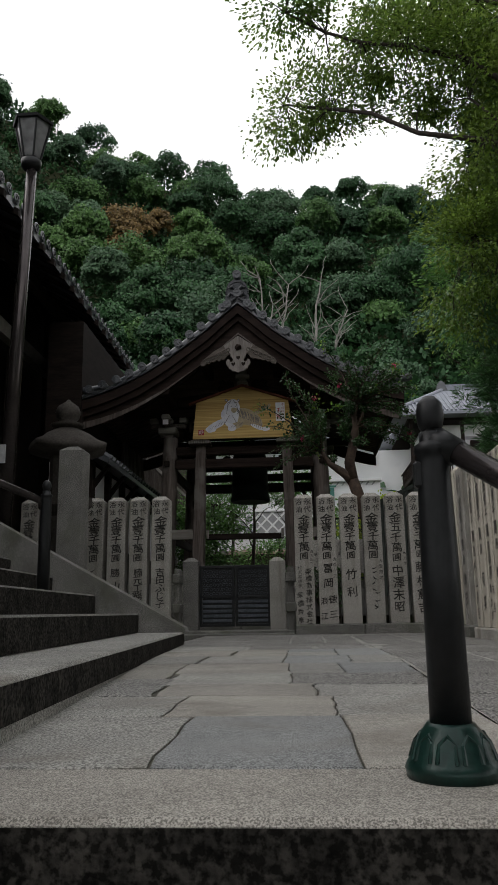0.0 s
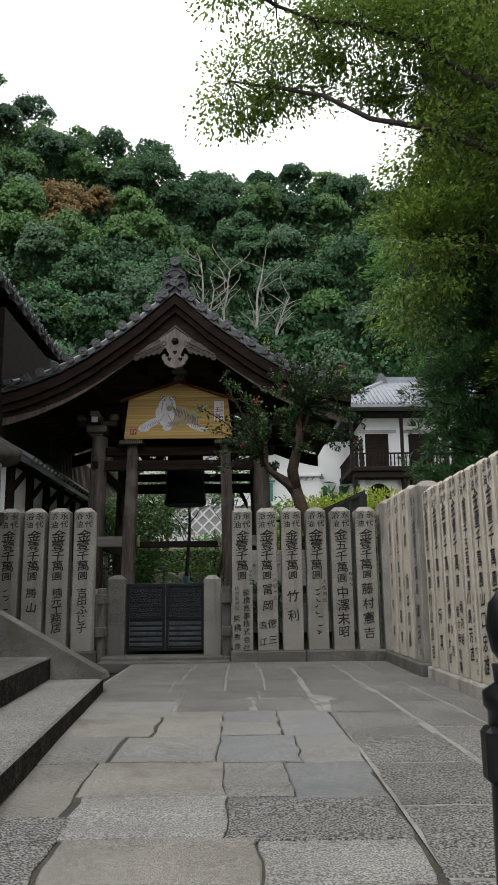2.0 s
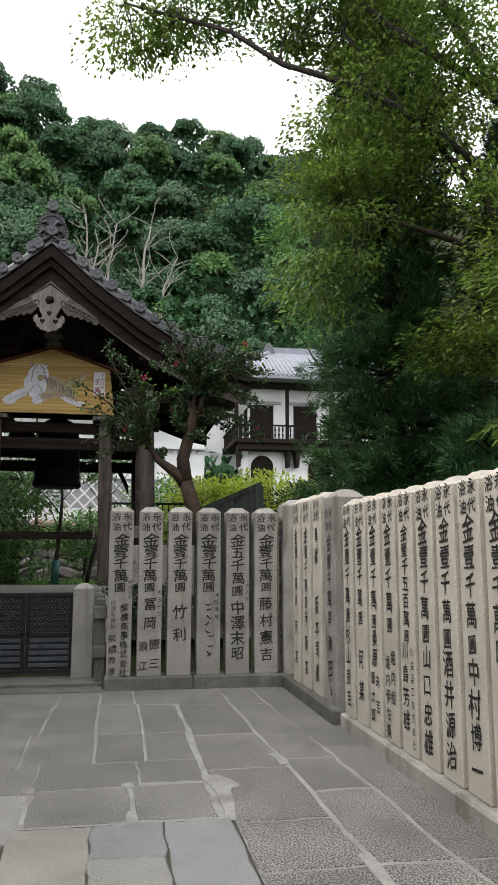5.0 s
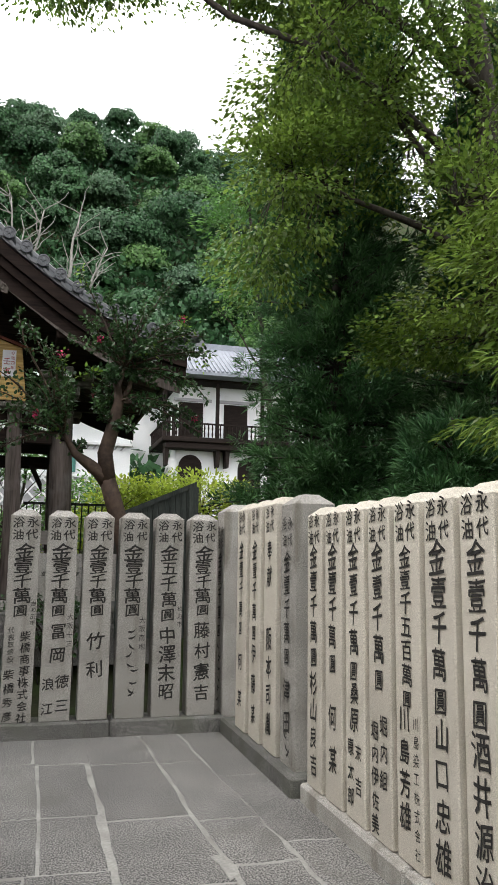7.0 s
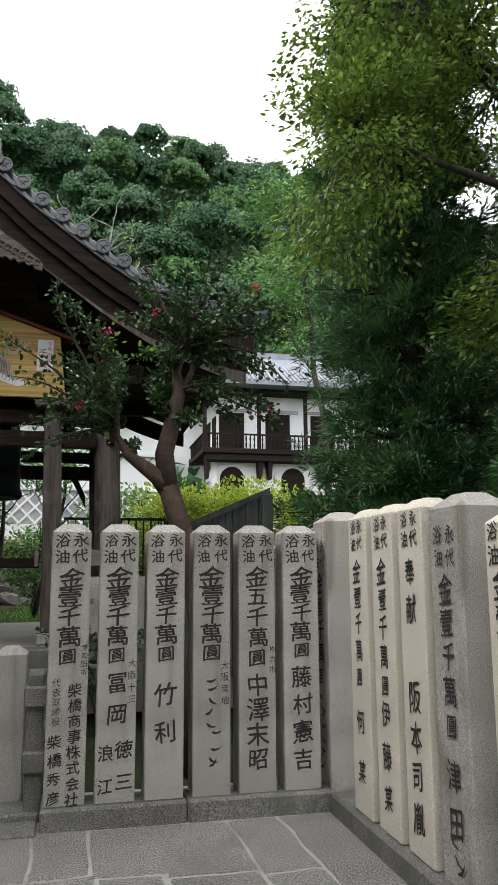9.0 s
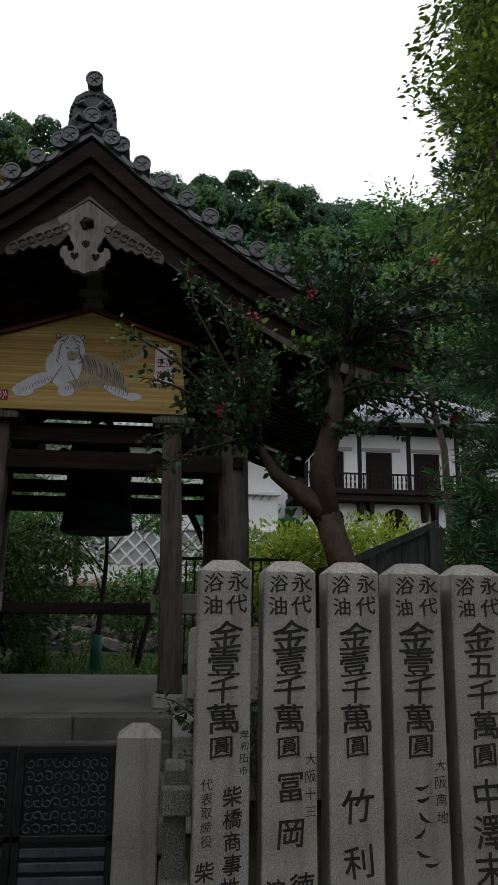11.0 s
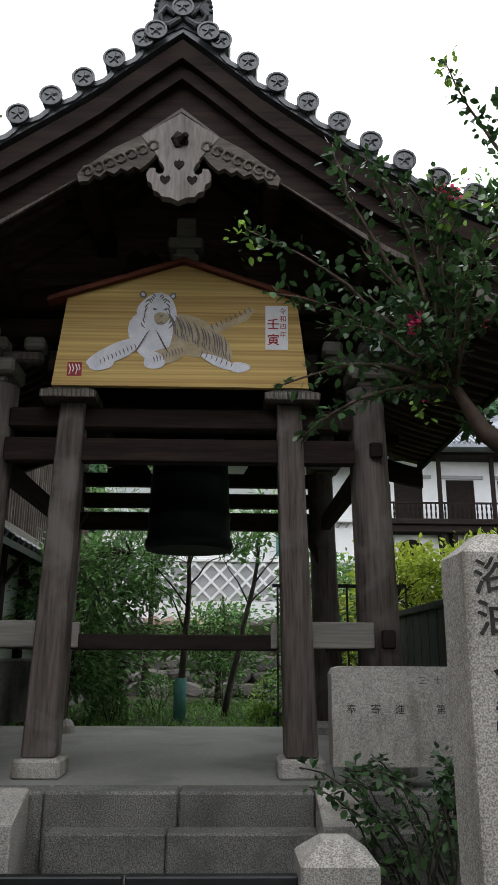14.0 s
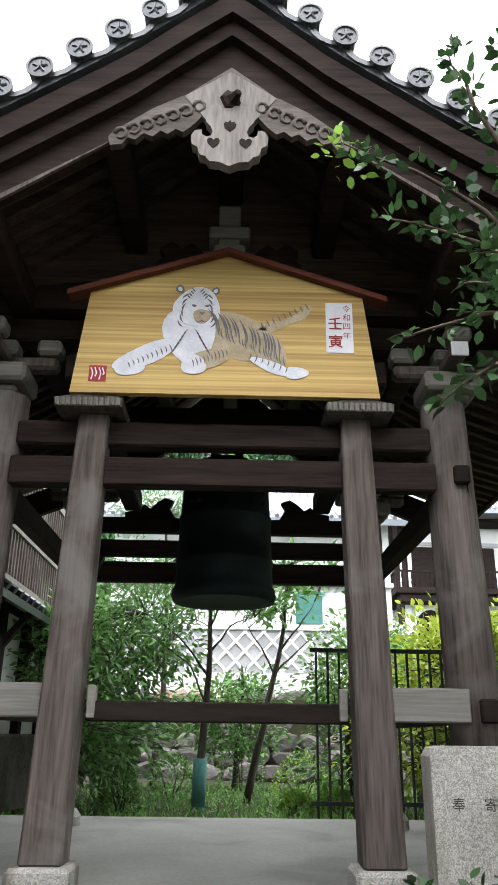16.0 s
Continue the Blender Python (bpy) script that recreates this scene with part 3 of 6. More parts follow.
for p, x, nm in ((corner, -0.1535, ""), (big, -0.1385, "津田")):
    face = pose(x, 0.15, 0, 0, 0, -90)
    carve([("永代", 0.06, 1.63, 0.09, 0.105, 1.0), ("浴油", -0.055, 1.63, 0.09, 0.105, 1.0), (P5, 0, 1.385, 0.125, 0.150, 1.1), (nm, 0, 0.58, 0.13, 0.2, 1.1)], p, face)
    scrawl(p, 0.24 if nm else 0.6, 1 if nm else 3, 91, face, 0.12)

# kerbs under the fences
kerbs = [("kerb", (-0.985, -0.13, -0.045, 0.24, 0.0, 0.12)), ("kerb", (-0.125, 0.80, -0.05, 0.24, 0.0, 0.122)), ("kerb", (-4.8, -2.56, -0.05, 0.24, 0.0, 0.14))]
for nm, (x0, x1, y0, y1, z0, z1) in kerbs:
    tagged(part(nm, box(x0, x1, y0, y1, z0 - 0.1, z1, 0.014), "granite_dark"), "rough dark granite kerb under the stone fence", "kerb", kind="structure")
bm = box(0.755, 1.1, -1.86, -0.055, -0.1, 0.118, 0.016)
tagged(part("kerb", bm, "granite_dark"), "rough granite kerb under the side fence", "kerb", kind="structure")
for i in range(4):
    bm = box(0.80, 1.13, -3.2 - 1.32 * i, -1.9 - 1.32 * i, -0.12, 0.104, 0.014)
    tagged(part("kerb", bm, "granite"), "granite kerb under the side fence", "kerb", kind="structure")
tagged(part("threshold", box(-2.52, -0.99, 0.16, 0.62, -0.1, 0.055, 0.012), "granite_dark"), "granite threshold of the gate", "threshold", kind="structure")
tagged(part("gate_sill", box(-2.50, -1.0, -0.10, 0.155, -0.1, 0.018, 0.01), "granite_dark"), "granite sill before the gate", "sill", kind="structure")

# short stones between gate pillars and fences
for x0, x1 in ((-1.09, -0.99), (-2.56, -2.49)):
    s = thing("side_stone", "small granite rails beside the gate pillar", "stone rail")
    for z in (0.28, 0.66):
        part("rail", box(x0 - 0.015, x1 + 0.02, 0.14, 0.5, z, z + 0.12, 0.01), "granite_dark", s)
    part("post", box(x0, x1, 0.2, 0.44, -0.02, 0.85, 0.01), "granite_dark", s)


# ---- iron gate ----
gate = thing("iron_gate", "closed dark iron double gate with scroll panels", "gate")
for s in (0, 1):
    x0 = -2.262 + s * 0.475
    x1 = x0 + 0.468
    lf = part("leaf", box(x0, x1, 0.52, 0.56, 0.86, 0.90, 0.004), "iron", gate)
    for a, b, c, d in ((x0, x1, 0.10, 0.135), (x0, x1, 0.47, 0.50), (x0, x0 + 0.035, 0.13, 0.87), (x1 - 0.035, x1, 0.13, 0.87)):
        part("frame", box(a, b, 0.52, 0.56, c, d, 0.003), "iron", lf)
    part("lining", box(x0 + 0.03, x1 - 0.03, 0.548, 0.556, 0.13, 0.87), "iron", lf, "black backing sheet")
    for k in range(5):
        z = 0.155 + k * 0.062
        part("slat", box(x0 + 0.035, x1 - 0.035, 0.527, 0.547, z, z + 0.04, 0.004), "iron_blue", lf)
    bm = bmesh.new()
    rg = random.Random(7 + s)
    for i in range(9):
        for j in range(6):
            cx, cz = x0 + 0.062 + i * 0.043, 0.525 + j * 0.058
            turn, hand = rg.uniform(0, 6.3), rg.choice((-1, 1))
            pts = []
            for q in range(9):
                a = turn + hand * q * 0.75
                r = 0.026 - 0.0022 * q
                pts.append((cx + r * math.cos(a), 0.535, cz + r * math.sin(a)))
            tube(pts, 0.0042, 4, bm, False)
    part("scrollwork", bm, "iron_blue", lf, "blue-grey cast scrollwork panel")


# ---- bell tower ----
CX = -1.86
PU = [0, 0.25, 0.5, 0.71, 0.92, 1.12, 1.31, 1.7, 2.1, 2.45, 2.75]
PZ = [5.50, 5.29, 5.06, 4.90, 4.75, 4.60, 4.47, 4.24, 4.06, 3.94, 3.87]


def roof_z(u):
    return float(np.interp(abs(u), PU, PZ))


def ribbon(u0, u1, y0, y1, lo, hi, n=14, bm=None, taper=0.0):
    """A board that follows the sweep of the roof between heights lo and hi below or above it."""
    us = [u0 + (u1 - u0) * i / n for i in range(n + 1)]
    poly = [(CX + u, roof_z(u) + hi) for u in us] + [(CX + u, roof_z(u) + lo + taper * abs(u)) for u in reversed(us)]
    bm = bm or bmesh.new()
    a = [bm.verts.new((x, y0, z)) for x, z in poly]
    b = [bm.verts.new((x, y1, z)) for x, z in poly]
    k = len(poly)
    for i in range(n):
        j = k - 1 - i
        bm.faces.new((a[i], a[i + 1], a[j - 1], a[j]))
        bm.faces.new((b[i + 1], b[i], b[j], b[j - 1]))
    for i in range(k):
        bm.faces.new((a[i], b[i], b[(i + 1) % k], a[(i + 1) % k]))
    bmesh.ops.recalc_face_normals(bm, faces=bm.faces)
    return bm


plat = thing("tower_platform", "concrete-topped stone platform of the bell tower", "platform", kind="structure")
part("slab", box(-4.2, 1.0, 3.05, 7.05, 0.2, 0.752, 0.01), "concrete", plat)
for x0, x1 in ((-4.2, -2.52), (-2.515, -1.78), (-1.775, -1.02), (-1.015, 0.15)):
    part("kerb_stone", box(x0, x1, 2.80, 3.046, 0.2, 0.757, 0.014), "granite_dark", plat)
for i in range(3):
    z = 0.585 - 0.19 * i
    for x0, x1 in ((-2.46, -1.83), (-1.825, -1.02)):
        part("step", box(x0, x1, 2.62 - 0.33 * i, 2.796 - 0.33 * i + (0.15 if i else 0), z - 0.2, z, 0.012), "granite_dark", plat)
for x in (-2.71, -0.90):
    bm = box(x - 0.12, x + 0.12, 2.45, 2.797, 0.0, 0.78, 0.01)
    for v in bm.verts:
        if v.co.y < 2.6 and v.co.z > 0.3:
            v.co.z -= 0.12
    part("cheek_stone", bm, "granite", plat)
part("front_kerb", box(-0.76, 0.9, 2.5, 2.797, 0.2, 0.62, 0.014), "granite_dark", plat)

tower = thing("bell_tower", "weathered dark timber bell tower with tiled gable roof", "bell tower", at=(CX, 4.85, 0.752))


def tw(name, bm, material, label="", smooth=False):
    return under(part(name, bm, material, None, label, smooth), tower)


YF, YB = 3.40, 6.30
IN, OUT = 0.775, 1.37
for y in (YF, YB):
    for sgn in (-1, 1):
        x = CX + sgn * IN
        if y == YF:
            bm = box(x - 0.105, x + 0.105, y - 0.105, y + 0.105, 0.865, 3.195, 0.014)
            for v in bm.verts:
                if v.co.z > 2:
                    v.co.x = x + (v.co.x - x) * 0.82 - sgn * 0.015
                    v.co.y = y + (v.co.y - y) * 0.82
                else:
                    v.co.x += sgn * 0.042
            tw("column", bm, "wood")
            bm = box(x - 0.15 + sgn * 0.042, x + 0.15 + sgn * 0.042, y - 0.155, y + 0.155, 0.745, 0.868, 0.02)
            tw("column_base", bm, "granite", "pale granite base block")
            # ribbed cap under the votive board
            prof = [(x - 0.19, 3.19), (x + 0.19, 3.19), (x + 0.195, 3.24)]
            prof += [(x + 0.195 - 0.39 * i / 8, 3.24 + 0.03 * math.sin(math.pi * i / 8)) for i in range(1, 8)] + [(x - 0.195, 3.24)]
            tw("cap", prism(prof, y - 0.19, y + 0.12), "wood")
            for i in range(12):
                xx = x - 0.178 + i * 0.0315
                tw("rib", tube([(xx, y - 0.194, 3.193), (xx, y - 0.194, 3.24)], 0.013, 6), "wood_grey")
        xo = CX + sgn * OUT
        yo = y + (0.12 if y == YF else 0)
        bm = tube([(xo + sgn * 0.02, yo, 0.87), (xo - sgn * 0.04, yo, 3.36)], [0.145, 0.135], 20)
        tw("pillar", bm, "wood", smooth=True)
        tw("column_base", lathe([(0.21, 0.745), (0.21, 0.82), (0.17, 0.875)], xo, yo, 20), "granite", "pale round granite base")
        # bracket block and white-ended arms on each pillar
        tw("bearing_block", box(xo - 0.17, xo + 0.17, yo - 0.17, yo + 0.17, 3.42, 3.54, 0.02), "wood_grey", "grey bearing block")
        tw("neck_block", box(xo - 0.11, xo + 0.11, yo - 0.11, yo + 0.11, 3.36, 3.42, 0.02), "wood")
        tw("bracket_arm", box(xo - 0.33, xo + 0.33, yo - 0.055, yo + 0.055, 3.545, 3.63, 0.02), "wood")
        tw("bracket_arm", box(xo - 0.05, xo + 0.05, yo - 0.33, yo + 0.33, 3.552, 3.64, 0.02), "wood")
        tw("white_end", box(xo - 0.05, xo + 0.05, yo - 0.345, yo - 0.332, 3.552, 3.64), "white_paint", "white painted beam end")
        for dx in (-0.27, 0, 0.27):
            tw("small_block", box(xo + dx - 0.075, xo + dx + 0.075, yo - 0.075, yo + 0.075, 3.64, 3.74, 0.02), "wood_grey")
        tw("small_block", box(xo - 0.075, xo + 0.075, yo - 0.37, yo - 0.22, 3.645, 3.74, 0.02), "wood_grey")

for y in (YF, YB):
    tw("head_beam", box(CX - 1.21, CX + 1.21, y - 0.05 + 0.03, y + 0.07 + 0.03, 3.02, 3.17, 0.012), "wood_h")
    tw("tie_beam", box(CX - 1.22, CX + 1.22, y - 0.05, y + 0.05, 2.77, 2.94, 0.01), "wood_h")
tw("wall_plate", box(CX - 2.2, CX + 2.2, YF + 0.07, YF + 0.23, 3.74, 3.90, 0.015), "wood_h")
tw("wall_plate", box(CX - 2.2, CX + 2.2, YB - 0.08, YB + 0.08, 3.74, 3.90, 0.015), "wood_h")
for sgn in (-1, 1):
    a, b = sorted((CX + sgn * (IN + 0.09), CX + sgn * (OUT - 0.09)))
    tw("waist_rail", box(a - 0.03, b + 0.03, YF - 0.035, YF + 0.045, 1.53, 1.70, 0.008), "wood_grey", "pale grey weathered rail")
    tw("tenon", box(CX + sgn * (IN - 0.125) - 0.022, CX + sgn * (IN - 0.125) + 0.022, YF - 0.03, YF + 0.04, 1.53, 1.69, 0.005), "wood_grey")
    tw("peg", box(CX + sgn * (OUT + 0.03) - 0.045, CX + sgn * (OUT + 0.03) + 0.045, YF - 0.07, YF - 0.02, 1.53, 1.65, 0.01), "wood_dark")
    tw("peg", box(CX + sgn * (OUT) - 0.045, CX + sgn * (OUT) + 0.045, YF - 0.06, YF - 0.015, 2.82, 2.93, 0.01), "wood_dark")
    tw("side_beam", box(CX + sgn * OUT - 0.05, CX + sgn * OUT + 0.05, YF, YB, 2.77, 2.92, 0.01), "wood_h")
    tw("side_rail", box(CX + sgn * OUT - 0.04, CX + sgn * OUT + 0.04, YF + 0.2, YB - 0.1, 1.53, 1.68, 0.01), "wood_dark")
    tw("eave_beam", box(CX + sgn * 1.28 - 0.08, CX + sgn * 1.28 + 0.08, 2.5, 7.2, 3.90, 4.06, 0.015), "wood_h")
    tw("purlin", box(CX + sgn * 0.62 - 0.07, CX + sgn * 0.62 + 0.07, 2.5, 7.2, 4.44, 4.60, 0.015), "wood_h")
    # slanting brace from pillar to beam
    bm = prism([(CX + sgn * 0.92, 2.72), (CX + sgn * 1.14, 2.28), (CX + sgn * 1.14, 2.42), (CX + sgn * 1.0, 2.72)], 5.0, 5.08)
    tw("brace", bm, "wood_dark")
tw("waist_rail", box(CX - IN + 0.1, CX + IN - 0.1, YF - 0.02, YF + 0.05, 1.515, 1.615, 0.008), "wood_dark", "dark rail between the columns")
# back and inner beams use near-black wood: interior shade put into the colour
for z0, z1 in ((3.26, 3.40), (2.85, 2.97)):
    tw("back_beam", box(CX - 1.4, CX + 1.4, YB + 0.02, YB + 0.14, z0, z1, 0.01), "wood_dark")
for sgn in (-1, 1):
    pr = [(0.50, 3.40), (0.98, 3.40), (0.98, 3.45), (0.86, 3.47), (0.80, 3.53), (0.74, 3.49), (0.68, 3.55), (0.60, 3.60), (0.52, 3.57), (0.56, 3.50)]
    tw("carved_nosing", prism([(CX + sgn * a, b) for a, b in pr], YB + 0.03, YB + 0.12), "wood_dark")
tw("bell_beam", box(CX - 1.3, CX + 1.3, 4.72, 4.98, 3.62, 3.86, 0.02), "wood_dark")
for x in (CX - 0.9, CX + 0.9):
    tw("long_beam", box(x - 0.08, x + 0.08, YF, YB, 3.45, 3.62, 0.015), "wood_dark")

# gable wall and king post behind the pendant
tw("gable_wall", prism([(CX - 1.9, 3.88), (CX + 1.9, 3.88), (CX + 1.2, 4.42), (CX + 0.6, 4.84), (CX, 5.3), (CX - 0.6, 4.84), (CX - 1.2, 4.42)], YF + 0.14, YF + 0.2), "wood_soffit_lit")
tw("rainbow_beam", prism([(CX - 1.25, 3.92), (CX + 1.25, 3.92), (CX + 1.2, 4.08), (CX + 0.6, 4.16), (CX, 4.18), (CX - 0.6, 4.16), (CX - 1.2, 4.08)], YF - 0.02, YF + 0.135), "wood_h")
tw("king_post", box(CX - 0.07, CX + 0.07, 3.24, 3.4, 4.17, 4.62, 0.01), "wood_grey", "grey king post")
tw("king_block", box(CX - 0.13, CX + 0.13, 3.2, 3.42, 4.36, 4.44, 0.015), "wood_grey")
tw("king_block", box(CX - 0.10, CX + 0.10, 3.21, 3.41, 4.24, 4.31, 0.015), "wood_grey")
tw("ridge_beam", box(CX - 0.08, CX + 0.08, 2.5, 7.2, 4.86, 5.06, 0.015), "wood_h")
for sgn in (-1, 1):
    pr = [(0.14, 4.17), (0.42, 4.17), (0.46, 4.22), (0.40, 4.27), (0.44, 4.33), (0.36, 4.38), (0.30, 4.33), (0.24, 4.37), (0.16, 4.30)]
    tw("carved_scroll", prism([(CX + sgn * a, b) for a, b in pr], 3.3, 3.38), "wood_h")

# roof: boards, rafters, bargeboards
Y0, Y1 = 2.36, 7.34
tw("roof_board", ribbon(-2.7, 2.7, Y0 + 0.05, Y1 - 0.05, -0.115, -0.065, 24), "wood_soffit_lit")
for sgn in (-1, 1):
    for k in range(26):
        y = Y0 + 0.3 + k * 0.17
        tw("rafter", ribbon(sgn * 0.08, sgn * 2.62, y - 0.03, y + 0.03, -0.20, -0.117, 8), "wood_soffit_lit")
    for ya, yb in ((Y0 + 0.12, Y0 + 0.20), (Y1 - 0.20, Y1 - 0.12)):
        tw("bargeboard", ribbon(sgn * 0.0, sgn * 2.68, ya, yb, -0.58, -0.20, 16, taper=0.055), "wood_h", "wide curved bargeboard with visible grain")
    for lo, hi, dy in ((-0.245, -0.10, 0.0), (-0.36, -0.25, 0.055)):
        tw("moulding", ribbon(0, sgn * 2.72, Y0 + dy, Y0 + 0.13, lo, hi, 16), "wood_h")
    tw("edge_strip", ribbon(0, sgn * 2.66, Y0 + 0.10, Y0 + 0.12, -0.585, -0.555, 16, taper=0.055), "wood", "pale lower edge of the bargeboard")
    tw("eave_fascia", box(*sorted((CX + sgn * 2.64, CX + sgn * 2.70)), Y0 + 0.1, Y1 - 0.1, 3.68, 3.80, 0.01), "wood_h")

# roof tiles
tw("tile_bed", ribbon(-2.72, 2.72, Y0 - 0.02, Y1 + 0.02, -0.062, -0.01, 28), "tile")
bm = bmesh.new()
for k in range(22):
    y = Y0 + 0.42 + k * 0.2
    for sgn in (-1, 1):
        us = [0.12 + 2.62 * i / 10 for i in range(11)]
        tube([(CX + sgn * u, y, roof_z(u) + 0.02) for u in us], 0.062, 8, bm)
rows_ob = tw("tile_rows", bm, "tile", smooth=True)
rows_ob["kind"] = "stuff"
disc = lathe([(0.074, 0.0), (0.074, 0.012), (0.060, 0.014), (0.056, 0.006), (0.0561, 0.0055)], 0, 0, 20)
for i in range(5):
    a = 2 * math.pi * i / 5 + 0.3
    tube([(0, 0, 0.008), (0.042 * math.cos(a), 0.042 * math.sin(a), 0.008)], [0.009, 0.006], 5, disc)
DISC = bpy.data.meshes.new("tile_disc")
disc.to_mesh(DISC)
disc.free()
DISC.materials.append(M["tile"])
CAP = bpy.data.meshes.new("verge_tile")
b = tube([(0, 0, 0), (0, 0.42, 0.0)], 0.066, 14)
b.to_mesh(CAP)
b.free()
CAP.materials.append(M["tile"])
lipb = bmesh.new()
pr = [(-0.125, 0.0), (-0.11, -0.035), (-0.06, -0.062), (0.0, -0.072), (0.06, -0.062), (0.11, -0.035), (0.125, 0.0), (0.105, 0.0), (0.05, -0.03), (0.0, -0.038), (-0.05, -0.03), (-0.105, 0.0)]
prism(pr, 0, 0.03, lipb)
LIP = bpy.data.meshes.new("verge_lip")
lipb.to_mesh(LIP)
lipb.free()
LIP.materials.append(M["tile"])
# equal steps along the slope
fine_u = np.linspace(0, 2.72, 500)
arc = np.concatenate([[0], np.cumsum(np.hypot(np.diff(fine_u), np.diff([roof_z(u) for u in fine_u])))])
n_disc = int((arc[-1] - 0.28) / 0.243)
for sgn in (-1, 1):
    for i in range(n_disc + 1):
        s = 0.33 + 0.243 * i
        if s > arc[-1]:
            break
        u = float(np.interp(s, arc, fine_u))
        for back in (0, 1):
            y = Y0 - 0.05 if not back else Y1 + 0.05
            for me, nm, dy in ((CAP, "verge_tile", 0.0), (DISC, "tile_disc", -0.002)):
                ob = new(nm, me)
                yy = y + dy if not back else y - dy
                if me is DISC:
                    ob.matrix_world = pose(CX + sgn * u, yy, roof_z(u) + 0.062, 90 if not back else -90, 0, 0)
                else:
                    ob.matrix_world = pose(CX + sgn * u, yy if not back else yy - 0.42, roof_z(u) + 0.062)
                under(ob, tower)
        u2 = float(np.interp(s + 0.121, arc, fine_u))
        sl = math.degrees(math.atan2(roof_z(u2 + 0.05) - roof_z(u2 - 0.05), 0.1)) if u2 < 2.65 else -15
        ob = new("verge_lip", LIP)
        ob.matrix_world = pose(CX + sgn * u2, Y0 - 0.035, roof_z(u2) + 0.035, 0, -sl * sgn, 0)
        under(ob, tower)
for sgn in (-1, 1):
    # descending ridges of stacked tiles behind the verge
    for j, (lo, hi, wd) in enumerate(((0.03, 0.10, 0.15), (0.10, 0.13, 0.18), (0.13, 0.16, 0.15))):
        tw("descending_ridge", ribbon(sgn * 0.1, sgn * 2.12, Y0 + 0.42 - wd / 2, Y0 + 0.42 + wd / 2, lo, hi, 14), "tile")
    us = [0.05 + 2.05 * i / 12 for i in range(13)]
    pts = [(CX + sgn * u, Y0 + 0.42, roof_z(u) + 0.19) for u in us] + [(CX + sgn * 2.2, Y0 + 0.42, roof_z(2.2) + 0.27)]
    tw("ridge_roll", tube(pts, [0.055] * 13 + [0.07], 12), "tile", smooth=True)
    for k in range(24):
        y = Y0 + 0.15 + k * 0.2
        ob = new("eave_disc", DISC)
        ob.matrix_world = pose(CX + sgn * 2.745, y, roof_z(2.74) + 0.02, 0, 90 * sgn, 0)
        under(ob, tower)
    pts = [(CX + sgn * 2.3, Y0 + 0.1, roof_z(2.3) + 0.07), (CX + sgn * 2.6, Y0 + 0.06, roof_z(2.6) + 0.09), (CX + sgn * 2.86, Y0 + 0.02, roof_z(2.75) + 0.16)]
    tw("corner_roll", tube(pts, [0.05, 0.055, 0.075], 12), "tile", smooth=True)
# main ridge and its demon tile
tw("main_ridge", box(CX - 0.14, CX + 0.14, Y0 + 0.15, Y1 - 0.15, 5.46, 5.72, 0.02), "tile")
tw("ridge_roll", tube([(CX, Y0 + 0.1, 5.76), (CX, Y1 - 0.1, 5.76)], 0.08, 12), "tile", smooth=True)
oni = [(-0.24, 5.36), (-0.20, 5.52), (-0.19, 5.68), (-0.15, 5.79), (-0.07, 5.85), (0.07, 5.85), (0.15, 5.79), (0.19, 5.68), (0.20, 5.52), (0.24, 5.36), (0.13, 5.40), (0.0, 5.47), (-0.13, 5.40)]
ot = tw("demon_tile", prism([(CX + a, b) for a, b in oni], Y0 - 0.03, Y0 + 0.14), "tile_dark", "dark moulded ridge-end tile with studs")
for i in range(17):
    a = math.pi * (i / 16.0)
    x, z = CX + 0.165 * math.cos(a) * (1.08 if 3 < i < 13 else 1.12), 5.60 + 0.215 * math.sin(a)
    under(part("stud", lathe([(0.016, 0), (0.013, 0.01), (0.004, 0.016)], 0, 0, 8), "tile_dark", None), tower).matrix_basis = pose(x, Y0 - 0.03, z, 90, 0, 0)
for sx in (-1, 1):
    tw("brow", tube([(CX + sx * 0.02, Y0 - 0.04, 5.66), (CX + sx * 0.08, Y0 - 0.05, 5.72), (CX + sx * 0.14, Y0 - 0.04, 5.70)], [0.02, 0.03, 0.012], 8), "tile_dark")
    tw("whisker", tube([(CX + sx * 0.05, Y0 - 0.04, 5.55), (CX + sx * 0.11, Y0 - 0.05, 5.60), (CX + sx * 0.15, Y0 - 0.04, 5.55), (CX + sx * 0.13, Y0 - 0.04, 5.50)], [0.022, 0.025, 0.02, 0.01], 8), "tile_dark")
    ob = new("tile_disc", DISC)
    ob.matrix_world = pose(CX + sx * 0.17, Y0 - 0.07, 5.40, 90)
    under(ob, tower)
    tw("mane", tube([(CX + sx * 0.02, Y0 - 0.045, 5.52), (CX + sx * 0.09, Y0 - 0.05, 5.46), (CX + sx * 0.16, Y0 - 0.04, 5.48)], [0.02, 0.025, 0.012], 8), "tile_dark")
ob = new("tile_disc", DISC)
ob.matrix_world = pose(CX, Y0 - 0.06, 5.60, 90)
under(ob, tower)
tw("ridge_end", tube([(CX, Y0 - 0.06, 5.945), (CX, Y0 + 0.3, 5.90)], 0.066, 14), "tile")
tw("ridge_neck", box(CX - 0.055, CX + 0.055, Y0 + 0.0, Y0 + 0.1, 5.84, 5.93, 0.01), "tile_dark")
ob = new("tile_disc", DISC)
ob.matrix_world = pose(CX, Y0 - 0.062, 5.945, 90)
under(ob, tower)

